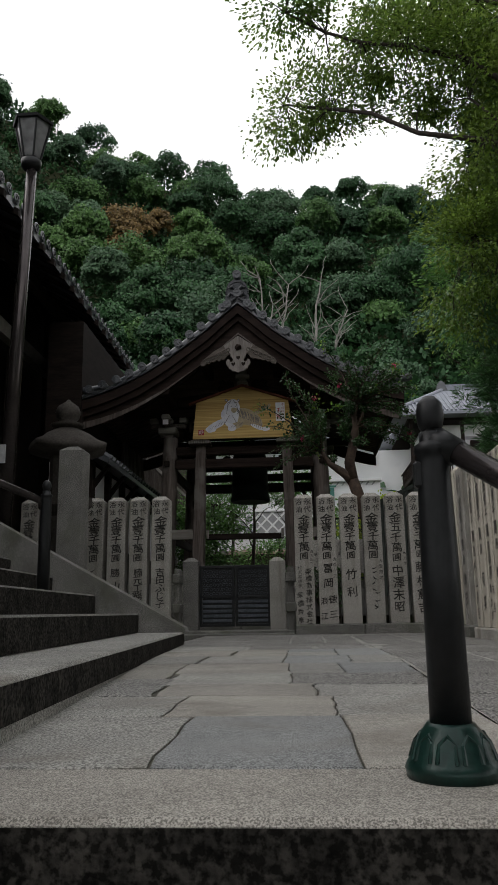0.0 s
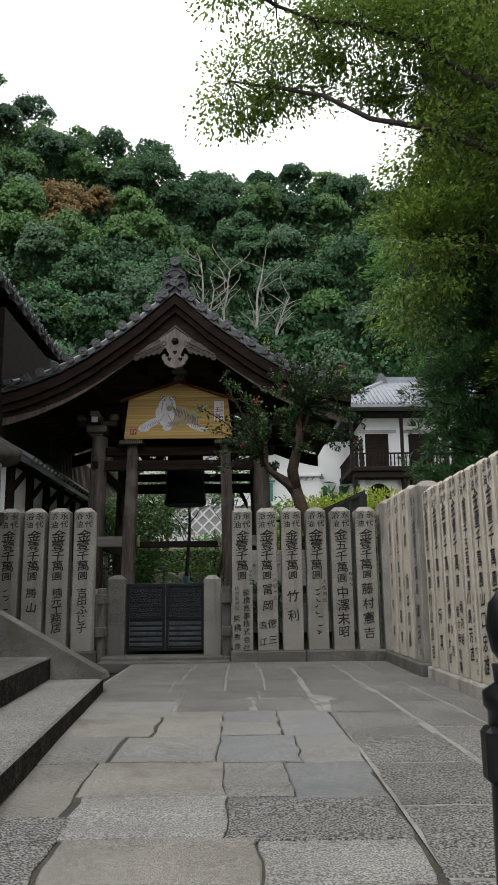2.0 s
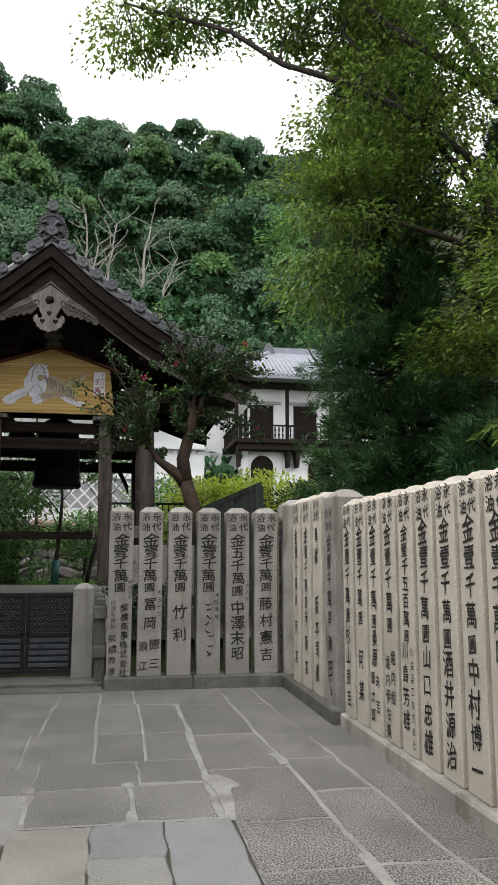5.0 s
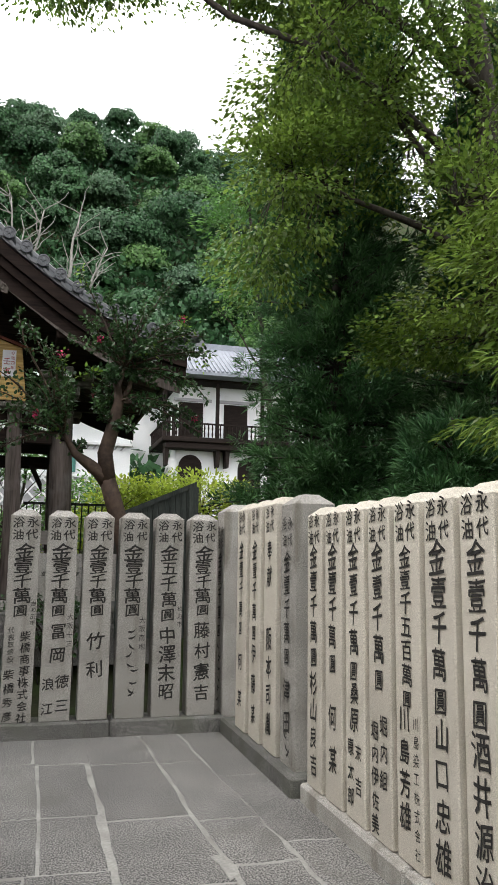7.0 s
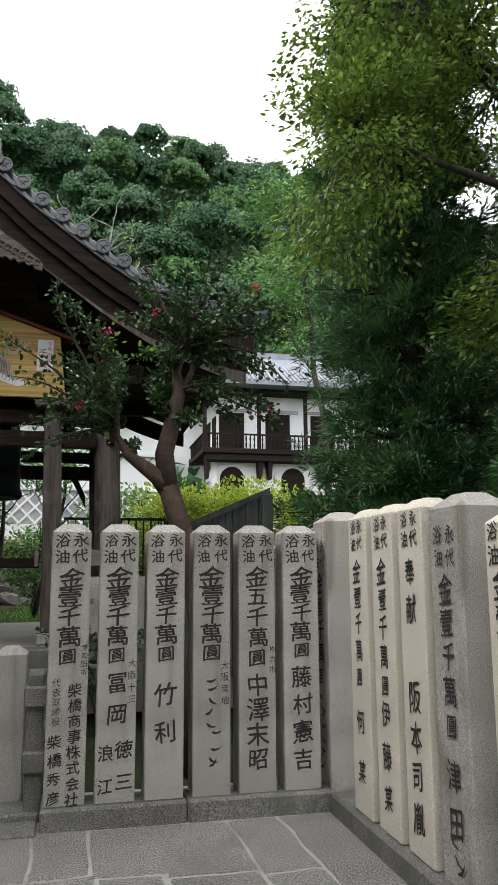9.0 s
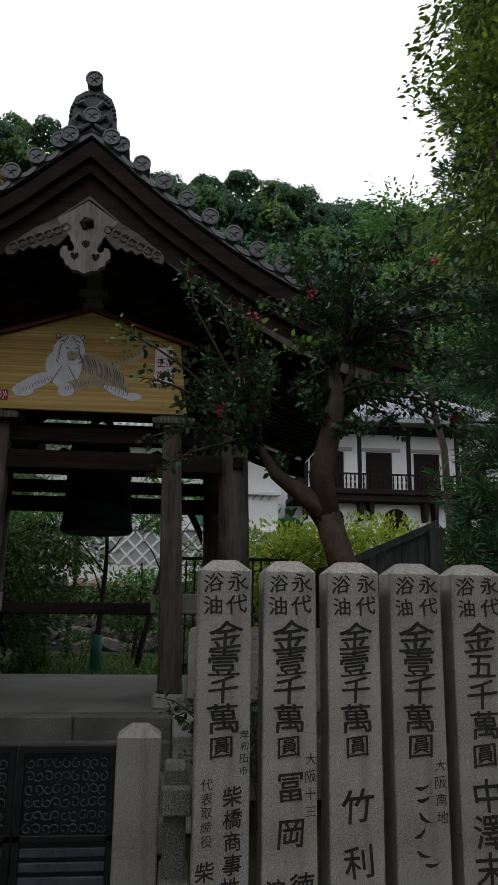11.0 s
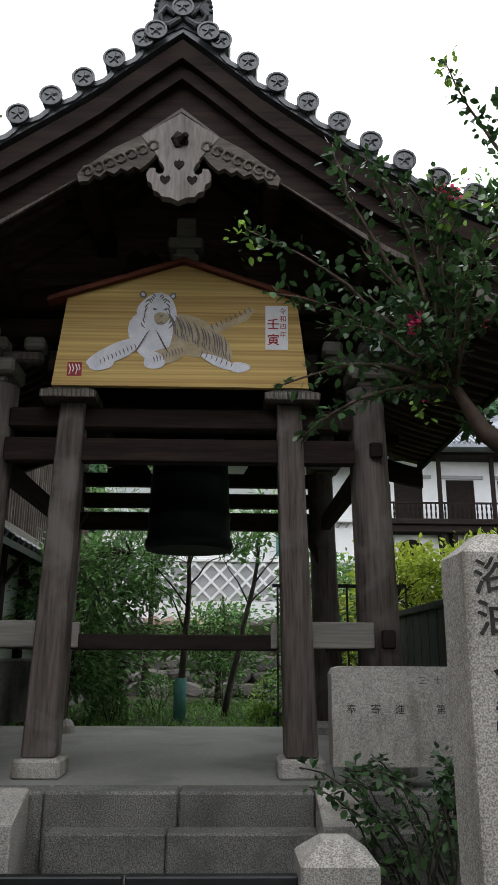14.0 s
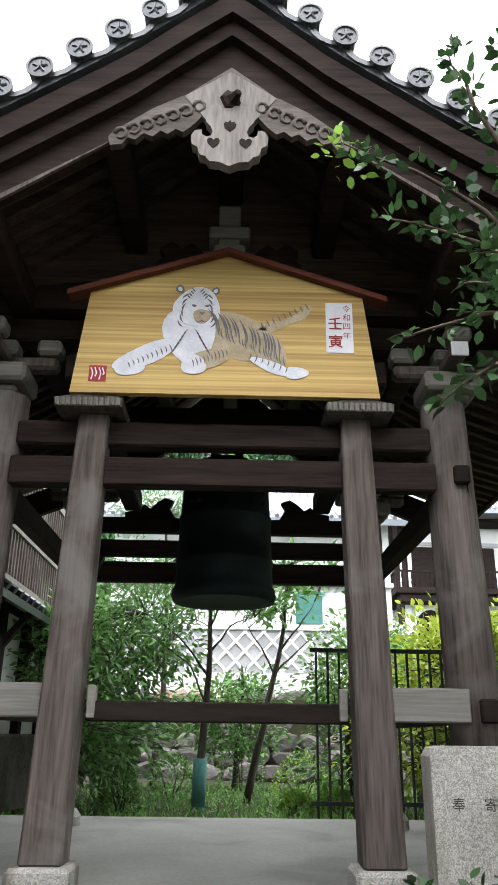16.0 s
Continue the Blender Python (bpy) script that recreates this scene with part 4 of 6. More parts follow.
# carved gable pendant
half = [(0.10, 4.62), (0.13, 4.51), (0.102, 4.475), (0.09, 4.44), (0.10, 4.412), (0.125, 4.405), (0.145, 4.42), (0.15, 4.452), (0.185, 4.448), (0.205, 4.41), (0.198, 4.355), (0.168, 4.335), (0.158, 4.288), (0.124, 4.276), (0.104, 4.246), (0.05, 4.24)]
lobe = half + [(0.0, 4.215)] + [(-a, b) for a, b in reversed(half)]
gp = tw("pendant", prism([(CX + a, b) for a, b in lobe], Y0 + 0.05, Y0 + 0.112), "pendant", "pale carved wooden gable pendant")
tw("pendant_plate", prism([(CX - 0.25, 4.70), (CX, 4.88), (CX + 0.25, 4.70), (CX + 0.13, 4.54), (CX - 0.13, 4.54)], Y0 + 0.07, Y0 + 0.116), "pendant", "weathered wooden plate of the pendant")
# dark heart plates stand for cut-outs, the hole's shade put into their colour
for hx, hz in ((0, 4.475), (-0.085, 4.365), (0.085, 4.365)):
    heart = [(0, -0.036), (0.028, -0.008), (0.034, 0.015), (0.023, 0.031), (0.008, 0.026), (0, 0.045 if hx == 0 else 0.016), (-0.008, 0.026), (-0.023, 0.031), (-0.034, 0.015), (-0.028, -0.008)]
    tw("heart_shade", prism([(CX + hx + a, hz + b) for a, b in heart], Y0 + 0.046, Y0 + 0.054), "wood_dark", "dark heart plate with the shade of a cut-out put into its colour")
for sgn in (-1, 1):
    fin = [(0.13, 4.76), (0.12, 4.62), (0.17, 4.54), (0.21, 4.49), (0.25, 4.455), (0.29, 4.475), (0.33, 4.44), (0.37, 4.46), (0.41, 4.42), (0.46, 4.44), (0.50, 4.395), (0.54, 4.41), (0.57, 4.365), (0.63, 4.355), (0.645, 4.41), (0.62, 4.45), (0.53, 4.52), (0.42, 4.61), (0.27, 4.70)]
    tw("carved_fin", prism([(CX + sgn * a, b) for a, b in fin], Y0 + 0.075, Y0 + 0.118), "carved", "grey carved foliage beside the pendant")
    for i in range(7):
        a0 = 0.17 + i * 0.068
        z0 = 4.65 - i * 0.033
        pts = [(CX + sgn * (a0 + 0.03 * math.cos(q * 0.9)), Y0 + 0.072, z0 - 0.02 + 0.034 * math.sin(q * 0.9)) for q in range(7)]
        tw("curl", tube(pts, [0.013, 0.013, 0.012, 0.011, 0.01, 0.008, 0.006], 6), "carved", smooth=True)
tw("boss", lathe([(0.068, 0), (0.064, 0.02), (0.042, 0.03), (0.028, 0.055), (0.02, 0.085), (0.008, 0.09)], 0, 0, 6), "wood_h", "six-petalled wooden boss").matrix_basis = pose(CX, Y0 + 0.068, 4.66, 90, 0, 30)

# bell
bell = thing("bronze_bell", "large dark bronze temple bell", "bell", at=(CX, 4.85, 2.36))
prof = [(0.30, 2.37), (0.365, 2.36), (0.385, 2.40), (0.375, 2.45), (0.36, 2.47), (0.355, 2.62), (0.362, 2.63), (0.362, 2.66), (0.352, 2.67), (0.342, 2.95), (0.348, 2.96), (0.348, 2.99), (0.338, 3.0), (0.325, 3.25), (0.29, 3.36), (0.2, 3.44), (0.06, 3.47)]
under(part("body", lathe(prof, CX, 4.85, 40), "bronze", None, smooth=True), bell)
under(part("crown_loop", tube([(CX - 0.1, 4.85, 3.45), (CX - 0.09, 4.85, 3.57), (CX, 4.85, 3.63), (CX + 0.09, 4.85, 3.57), (CX + 0.1, 4.85, 3.45)], 0.035, 8), "bronze", None, smooth=True), bell)
for i in range(4):
    a = math.pi / 4 + i * math.pi / 2
    for r in range(3):
        for c in range(3):
            aa = a + (c - 1) * 0.16
            under(part("stud", lathe([(0.02, 0), (0.018, 0.02), (0.006, 0.03)], 0, 0, 8), "bronze", None), bell).matrix_basis = Matrix.Translation((CX, 4.85, 3.06 + 0.08 * r)) @ pose(0, 0, 0, 0, 0, math.degrees(aa)) @ pose(0.325, 0, 0, 0, 90, 0)

# votive board with the painted animal of the year as plain shapes
YS = 3.19
ema = thing("votive_board", "large pentagonal cedar votive board painted with a reclining tiger shape", "votive board", at=(CX, YS, 3.31))


def em(name, bm, material, label=""):
    return under(part(name, bm, material, None, label), ema)


em("panel", prism([(CX - 0.887, 3.268), (CX + 0.887, 3.268), (CX + 0.81, 3.925), (CX, 4.20), (CX - 0.82, 3.925)], YS, YS + 0.05), "cedar_board")
for sgn in (-1, 1):
    em("roof_strip", prism([(CX, 4.203), (CX, 4.238), (CX + sgn * 0.95, 3.915), (CX + sgn * 0.95, 3.88)], YS - 0.045, YS + 0.06), "vermilion", "red-brown roof strip")


def flat(name, pts, d, material, label=""):
    # the board spans about 1.85 by 0.95; points are in hundredths from its lower left corner
    poly = [(CX - 0.887 + a * 0.0097, 3.268 + b * 0.0097) for a, b in pts]
    n = len(poly)
    bm = bmesh.new()
    vs = [bm.verts.new((x, YS - d, z)) for x, z in poly]
    bm.faces.new(vs)
    bmesh.ops.triangulate(bm, faces=bm.faces)
    bmesh.ops.solidify(bm, geom=bm.faces[:], thickness=0.0015)
    return em(name, bm, material, label)


def blob(name, cx, cz, rx, rz, ang, d, material, label=""):
    c, n = math.cos(ang), math.sin(ang)
    pts = []
    for i in range(22):
        q = 2 * math.pi * i / 22
        w = 1 + 0.07 * math.sin(3 * q + cx)
        x, z = rx * w * math.cos(q), rz * w * math.sin(q)
        pts.append((cx + x * c - z * n, cz + x * n + z * c))
    return flat(name, pts, d, material, label)


blob("body_shape", 92, 40, 31, 15, -0.30, 0.004, "tan_fur", "tan painted body")
blob("haunch_shape", 115, 31, 15, 10, -0.75, 0.0045, "tan_fur", "tan painted haunch")
blob("chest_shape", 69, 40, 16, 20, 0.15, 0.0055, "white_fur", "white painted chest")
blob("foreleg_shape", 43, 25, 20, 6.5, 0.45, 0.006, "white_fur", "white painted foreleg")
blob("forepaw_shape", 34, 17, 9, 6, 0.1, 0.0065, "white_fur")
blob("foreleg_shape", 82, 24, 15, 6, 0.3, 0.006, "tan_fur")
blob("forepaw_shape", 72, 19, 7.5, 6.5, 0.0, 0.007, "white_fur")
blob("hind_leg_shape", 118, 19, 13, 3.6, -0.4, 0.006, "white_fur")
blob("hind_paw_shape", 133, 15, 7.5, 4, 0.0, 0.0065, "white_fur", "white painted hind paw")
blob("head_shape", 73, 58, 14.5, 14, 0.0, 0.008, "white_fur", "white painted head")
blob("ear_shape", 62, 71, 2.6, 3.0, 0.6, 0.0075, "grey_line")
blob("ear_shape", 62, 71, 1.3, 1.6, 0.6, 0.0085, "white_fur")
blob("ear_shape", 84, 70, 2.5, 2.8, -0.6, 0.0075, "grey_line")
blob("ear_shape", 84, 70, 1.2, 1.5, -0.6, 0.0085, "white_fur")
blob("muzzle_shape", 76, 52, 5.5, 5, 0.0, 0.0095, "tan_fur")
flat("tail_shape", [(110, 43), (118, 42), (128, 47), (139, 52), (144, 60), (140, 62), (135, 56), (126, 51), (114, 48)], 0.004, "tan_fur", "tan painted tail")


def stroke(pts, w, d=0.0125):
    """A painted line that swells in the middle."""
    n = len(pts)
    bm = bmesh.new()
    up_, lo_ = [], []
    for i, (a, b) in enumerate(pts):
        p, q = pts[max(0, i - 1)], pts[min(n - 1, i + 1)]
        L = math.hypot(q[0] - p[0], q[1] - p[1]) or 1
        h = w * (0.15 + math.sin(math.pi * i / (n - 1)))
        nx, nz = -(q[1] - p[1]) / L * h, (q[0] - p[0]) / L * h
        up_.append(bm.verts.new((CX - 0.887 + (a + nx) * 0.0097, YS - d, 3.268 + (b + nz) * 0.0097)))
        lo_.append(bm.verts.new((CX - 0.887 + (a - nx) * 0.0097, YS - d, 3.268 + (b - nz) * 0.0097)))
    for i in range(n - 1):
        bm.faces.new((up_[i], up_[i + 1], lo_[i + 1], lo_[i]))
    return em("stripe", bm, "grey_line")


def arc_of(x, z, ang, ln, bend):
    return [(x + math.cos(ang + bend * (q - 2)) * ln * (q - 2) / 4, z + math.sin(ang + bend * (q - 2)) * ln * (q - 2) / 4) for q in range(5)]


rg = random.Random(12)
for i in range(17):
    k = i / 16
    x, z = 84 + 40 * k, 50 - 19 * k
    stroke(arc_of(x + rg.uniform(-1, 1), z, 1.95 - 0.3 * k, rg.uniform(13, 19), 0.08), 0.55)
    stroke(arc_of(x + 2 + rg.uniform(-1, 1), z - 9, 1.75, rg.uniform(5, 8), -0.1), 0.4)
for i in range(9):
    stroke(arc_of(113 + i * 3.4, 46 + i * 1.75, 2.0, 5, 0.0), 0.5)
for i in range(10):
    stroke(arc_of(34 + i * 2.7, 18 + i * 1.3, 1.9, rg.uniform(4, 7), 0.1), 0.35)
    stroke(arc_of(72 + i * 2.2, 20 + i * 0.8, 1.8, rg.uniform(4, 7), 0.1), 0.35)
for i in range(7):
    stroke(arc_of(106 + i * 3.6, 25 - i * 1.4, 1.3, rg.uniform(4, 7), 0.1), 0.35)
for sx in (-1, 1):
    for i in range(6):
        stroke(arc_of(73 + sx * (7.5 + 0.6 * i), 66 - i * 4.0, 1.57 + sx * (0.9 - 0.3 * i), 6, 0.12 * sx), 0.5)
    for i in range(4):
        stroke(arc_of(73 + sx * (2.5 + i), 70 - i * 1.6, 1.57 - sx * 0.7, 3.5, 0.0), 0.45)
    stroke(arc_of(75 + sx * 4.0, 59, 0.2 * sx, 3.2, 0.1), 0.8)
    for i in range(6):
        stroke(arc_of(70 + sx * (4 + 1.3 * i), 40 - i * 2.4, 1.57 + sx * 0.5, 7, 0.1 * sx), 0.35)
stroke([(74.5, 54.5), (76, 53.4), (77.5, 54.5)], 0.9)
stroke([(72, 49), (74, 47.6), (76, 48.6), (78, 47.6), (80, 49)], 0.4)
em("label_strip", box(CX + 0.585, CX + 0.745, YS - 0.006, YS - 0.001, 3.55, 3.885), "white_paint", "white strip with red date writing")
for txt, x, z, w, p in (("壬寅", 0.64, 3.745, 0.09, 0.12), ("令和四年", 0.708, 3.845, 0.05, 0.06)):
    v, f = writing([(txt, CX + x, z, w, p, 1.0)])
    em("date_writing", (v, f), "red", "red date writing").location.y += YS - 0.0085
em("seal", box(CX - 0.785, CX - 0.685, YS - 0.004, YS - 0.001, 3.335, 3.435), "red", "red square seal")
bm = bmesh.new()
for a, b in ((-0.77, 0.0), (-0.748, 0.02), (-0.724, 0.0), (-0.705, 0.03)):
    tube([(CX + a, YS - 0.006, 3.345 + b), (CX + a + 0.008, YS - 0.006, 3.385), (CX + a - 0.004, YS - 0.006, 3.42)], 0.004, 5, bm)
em("seal_lines", bm, "white_paint", "white lines of the seal")

# donation slab before the tower
slab = tagged(part("donation_slab", prism([(-0.91, 0.88), (0.62, 0.88), (0.62, 1.38), (0.605, 1.41), (0.57, 1.425), (-0.85, 1.425), (-0.89, 1.415), (-0.91, 1.38)], 2.84, 3.02), "granite"), "broad grey granite slab with carved dedication", "stone slab")
v, f = writing([("奉", -0.80, 1.19, 0.058, 0.1, 1), ("寄", -0.66, 1.19, 0.058, 0.1, 1), ("進", -0.52, 1.19, 0.058, 0.1, 1), ("第", -0.28, 1.19, 0.058, 0.1, 1), ("三", -0.38, 1.35, 0.05, 0.1, 1), ("十", -0.29, 1.35, 0.05, 0.1, 1)])
t = part("inscription", (v, f), "ink", slab)
t.location.y = 2.8365
for x in (-0.72, 0.35):
    tagged(part("slab_foot", box(x - 0.10, x + 0.12, 2.85, 3.03, 0.62, 0.879, 0.012), "granite_dark"), "granite block that carries the slab", "stone block")


# ---- handrails of the steps ----
def rail_post(x, y, z, h, label, k=1.0):
    def turned(rows, sides):
        return lathe([(r_ * k, z_) for r_, z_ in rows], x, y, sides)

    r = thing("handrail", label, "handrail", "handrails of the steps", at=(x, y, z))
    under(part("base", turned([(0.108, z), (0.112, z + 0.02), (0.105, z + 0.032), (0.098, z + 0.04), (0.088, z + 0.07), (0.062, z + 0.098), (0.056, z + 0.106)], 28), "verdigris", None, "green bronze lotus base", True), r)
    for i in range(10):
        a = 2 * math.pi * i / 10
        c, s = math.cos(a) * k, math.sin(a) * k
        pts = [(x + c * 0.096 - s * 0.022, y + s * 0.096 + c * 0.022, z + 0.036), (x + c * 0.082 - s * 0.018, y + s * 0.082 + c * 0.018, z + 0.070), (x + c * 0.072, y + s * 0.072, z + 0.086), (x + c * 0.082 + s * 0.018, y + s * 0.082 - c * 0.018, z + 0.070), (x + c * 0.096 + s * 0.022, y + s * 0.096 - c * 0.022, z + 0.036)]
        under(part("petal", tube(pts, 0.005, 6), "verdigris", None), r)
    under(part("shaft", turned([(0.049, z + 0.1), (0.046, z + h * 0.55), (0.041, z + h - 0.12), (0.041, z + h - 0.10), (0.046, z + h - 0.095), (0.046, z + h - 0.08), (0.030, z + h - 0.07), (0.032, z + h - 0.05)], 24), "iron", None, "", True), r)
    under(part("finial", turned([(0.02, z + h - 0.05), (0.031, z + h - 0.035), (0.036, z + h - 0.01), (0.031, z + h + 0.018), (0.015, z + h + 0.034), (0.004, z + h + 0.036)], 20), "iron", None, "round knob", True), r)
    return r


hr = rail_post(-0.565, -8.13, -0.055, 0.77, "black iron handrail post with steel rail", 0.88)
under(part("rail", tube([(-0.54, -8.14, 0.635), (-0.255, -8.34, 0.39), (0.845, -9.28, -0.56)], 0.027, 14), "rail_steel", None, "polished brown steel rail", True), hr)
under(part("collar", tube([(-0.57, -8.12, 0.66), (-0.515, -8.155, 0.612)], 0.032, 14), "iron", None, "", True), hr)
under(part("bracket", box(-0.611, -0.590, -8.15, -8.12, 0.54, 0.60, 0.006), "iron", None), hr)
hl = rail_post(-2.86, -4.0, 0.285, 1.0, "black iron handrail post on the hall steps")
under(part("rail", tube([(-2.88, -4.0, 1.15), (-4.3, -4.1, 1.78)], 0.03, 12), "rail_steel", None, "brown steel rail", True), hl)

# ---- lamp post ----
lx, ly = -3.93, -2.05
lp = thing("street_lamp", "tall brown lamp post with black glazed lantern", "street lamp", at=(lx, ly, 1.0))
under(part("pole", tube([(lx - 0.06, ly, 0.95), (lx, ly, 3.4), (lx + 0.06, ly, 5.36)], [0.085, 0.075, 0.06], 14), "rail_steel", None, "", True), lp)
hx = lx + 0.05
under(part("collar", lathe([(0.07, 5.32), (0.11, 5.36), (0.12, 5.44), (0.09, 5.47)], hx, ly, 16), "iron", None, "", True), lp)
under(part("glass", lathe([(0.105, 5.47), (0.205, 5.90)], hx, ly, 6), "glass_lamp", None, "frosted lantern panes"), lp)
for k in range(6):
    a = 2 * math.pi * k / 6
    under(part("glazing_bar", tube([(hx + 0.11 * math.cos(a), ly + 0.11 * math.sin(a), 5.46), (hx + 0.212 * math.cos(a), ly + 0.212 * math.sin(a), 5.90)], 0.013, 6), "iron", None), lp)
under(part("cap", lathe([(0.24, 5.90), (0.25, 5.93), (0.10, 6.0), (0.03, 6.03)], hx, ly, 6), "iron", None, "black lantern cap"), lp)
under(part("notice", box(lx - 0.105, lx - 0.03, ly - 0.10, ly - 0.088, 1.85, 2.05), "plaster_grey", None, "small white notice"), lp)

# ---- stone lantern behind the pillar ----
sx, sy = -3.60, -1.2
sl = thing("stone_lantern", "old grey stone lantern with upturned cap", "stone lantern", at=(sx, sy, 0.1))
for nm, pr, n in (("shaft", [(0.26, -0.05), (0.26, 0.3), (0.17, 0.36), (0.16, 1.3), (0.2, 1.38)], 20), ("platform", [(0.2, 1.38), (0.32, 1.5), (0.32, 1.6)], 6), ("fire_box", [(0.2, 1.6), (0.2, 2.08)], 6), ("jewel", [(0.08, 2.42), (0.18, 2.45), (0.20, 2.48), (0.09, 2.51), (0.13, 2.56), (0.15, 2.63), (0.12, 2.70), (0.04, 2.76), (0.01, 2.79)], 20)):
    under(part(nm, lathe(pr, sx, sy, n), "lantern_stone", None, "", n > 6), sl)
bm = bmesh.new()
n = 24
rings = []
for r, z, up in ((0.2, 2.08, 0), (0.43, 2.14, 0.05), (0.44, 2.19, 0.06), (0.34, 2.27, 0.02), (0.25, 2.36, 0), (0.10, 2.44, 0)):
    ring = []
    for k in range(n):
        a = 2 * math.pi * k / n
        lift = up * max(0, math.cos(3 * a)) ** 3
        ring.append(bm.verts.new((sx + r * (1 + 0.08 * max(0, math.cos(3 * a)) ** 3) * math.cos(a), sy + r * math.sin(a), z + lift)))
    rings.append(ring)
for a, b in zip(rings, rings[1:]):
    for k in range(n):
        bm.faces.new((a[k], a[(k + 1) % n], b[(k + 1) % n], b[k]))
under(part("cap", bm, "lantern_stone", None, "", True), sl)

# ---- temple hall with deep eaves ----
hall = thing("temple_hall", "dark timber temple hall with deep tiled eaves", "temple hall", at=(-7, 0, 1.1))


def hp(name, bm, material, label=""):
    return under(part(name, bm, material, None, label), hall)


HX = -4.55
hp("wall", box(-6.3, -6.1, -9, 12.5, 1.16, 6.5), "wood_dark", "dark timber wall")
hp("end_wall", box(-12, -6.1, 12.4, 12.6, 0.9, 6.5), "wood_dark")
for y0, y1 in ((-9.5, 6.3),):
    bm = bmesh.new()
    vs = [bm.verts.new(p) for p in ((HX, y0, 5.72), (HX, y1, 5.66), (-11, y1, 9.6), (-11, y0, 9.6), (HX, y0, 5.58), (HX, y1, 5.52), (-11, y1, 9.3), (-11, y0, 9.3))]
    for f in ((0, 1, 2, 3), (7, 6, 5, 4), (0, 4, 5, 1), (1, 5, 6, 2), (3, 7, 4, 0), (2, 6, 7, 3)):
        bm.faces.new([vs[i] for i in f])
    hp("roof", bm, "tile", "dark tiled roof")
    k = 0
    y = y0 + 0.1
    while y < y1:
        ob = new("eave_disc", DISC)
        ob.matrix_world = pose(HX + 0.01, y, 5.74 - 0.06 * (y - y0) / (y1 - y0), 0, 90, 0) @ Matrix.Diagonal((1.1, 1.1, 1.4, 1))
        under(ob, hall)
        y += 0.26
    y = y0 + 0.15
    while y < y1:
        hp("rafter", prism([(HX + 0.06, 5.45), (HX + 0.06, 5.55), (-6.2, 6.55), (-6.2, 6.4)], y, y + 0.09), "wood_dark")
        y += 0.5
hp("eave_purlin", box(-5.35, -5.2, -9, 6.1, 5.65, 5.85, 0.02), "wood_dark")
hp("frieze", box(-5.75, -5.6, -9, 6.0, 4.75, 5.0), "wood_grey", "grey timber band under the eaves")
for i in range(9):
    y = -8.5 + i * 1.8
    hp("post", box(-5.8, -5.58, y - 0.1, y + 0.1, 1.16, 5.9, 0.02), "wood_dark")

# roofed side wing with plaster panels
wing = thing("plaster_wing", "white plaster wing with dark posts and small tiled roof", "building wing", at=(-4.6, 4, 0.6))


def wp(name, bm, material, label=""):
    return under(part(name, bm, material, None, label), wing)


wp("stone_foot", box(-5.2, -4.28, 2.2, 14.5, 0.3, 1.45, 0.03), "rock", "rough stone footing")
wp("wall", box(-5.0, -4.36, 2.3, 14.4, 1.45, 2.75), "plaster", "white plaster wall")
for i in range(12):
    y = 2.4 + i * 1.08
    wp("post", box(-4.44, -4.27, y - 0.09, y + 0.09, 1.45, 2.78, 0.01), "wood_dark")
    wp("strut", prism([(-4.28, 2.3), (-4.28, 2.42), (-3.98, 2.78), (-3.98, 2.70)], y - 0.05, y + 0.05), "wood_dark")
wp("upper_wall", box(-5.1, -4.5, 2.3, 14.4, 2.95, 5.2), "wood_dark", "dark upper wall with slatted window")
for i in range(70):
    y = 5.2 + i * 0.13
    wp("slat", box(-4.5, -4.44, y, y + 0.05, 3.15, 4.6), "wood")
for z in (3.1, 3.75, 4.6):
    wp("rail", box(-4.5, -4.42, 5.0, 14.4, z, z + 0.09), "wood_grey")
bm = bmesh.new()
vs = [bm.verts.new(p) for p in ((-3.92, 2.0, 2.72), (-3.92, 14.8, 2.72), (-4.6, 14.8, 3.12), (-4.6, 2.0, 3.12), (-3.92, 2.0, 2.64), (-3.92, 14.8, 2.64), (-4.6, 14.8, 2.98), (-4.6, 2.0, 2.98))]
for f in ((0, 1, 2, 3), (7, 6, 5, 4), (0, 4, 5, 1), (1, 5, 6, 2), (3, 7, 4, 0), (2, 6, 7, 3)):
    bm.faces.new([vs[i] for i in f])
wp("roof", bm, "tile", "small dark tiled roof")
for i in range(52):
    y = 2.1 + i * 0.243
    wp("roll_tile", tube([(-3.90, y, 2.745), (-4.6, y, 3.15)], 0.045, 8), "tile")
wp("drain_pipe", tube([(-4.1, 9.6, 0.7), (-4.1, 9.6, 2.6)], 0.06, 10), "plaster", "pale drain pipe")

# ---- storehouse with lattice plaster ----
SY = 17.0
store = thing("storehouse", "white storehouse with raised lattice plaster", "storehouse", at=(-1, SY + 2, 1.5))


def sp(name, bm, material, label=""):
    return under(part(name, bm, material, None, label), store)


sp("wall", box(-4.6, 1.9, SY, SY + 6, 1.6, 6.9), "plaster")
sp("plinth", box(-4.62, 1.92, SY - 0.05, SY - 0.004, 2.2, 2.78), "plaster", "cream plinth")
sp("lattice_ground", box(-4.62, 1.92, SY - 0.03, SY - 0.004, 2.785, 3.72), "plaster_grey", "grey tile ground of the lattice")
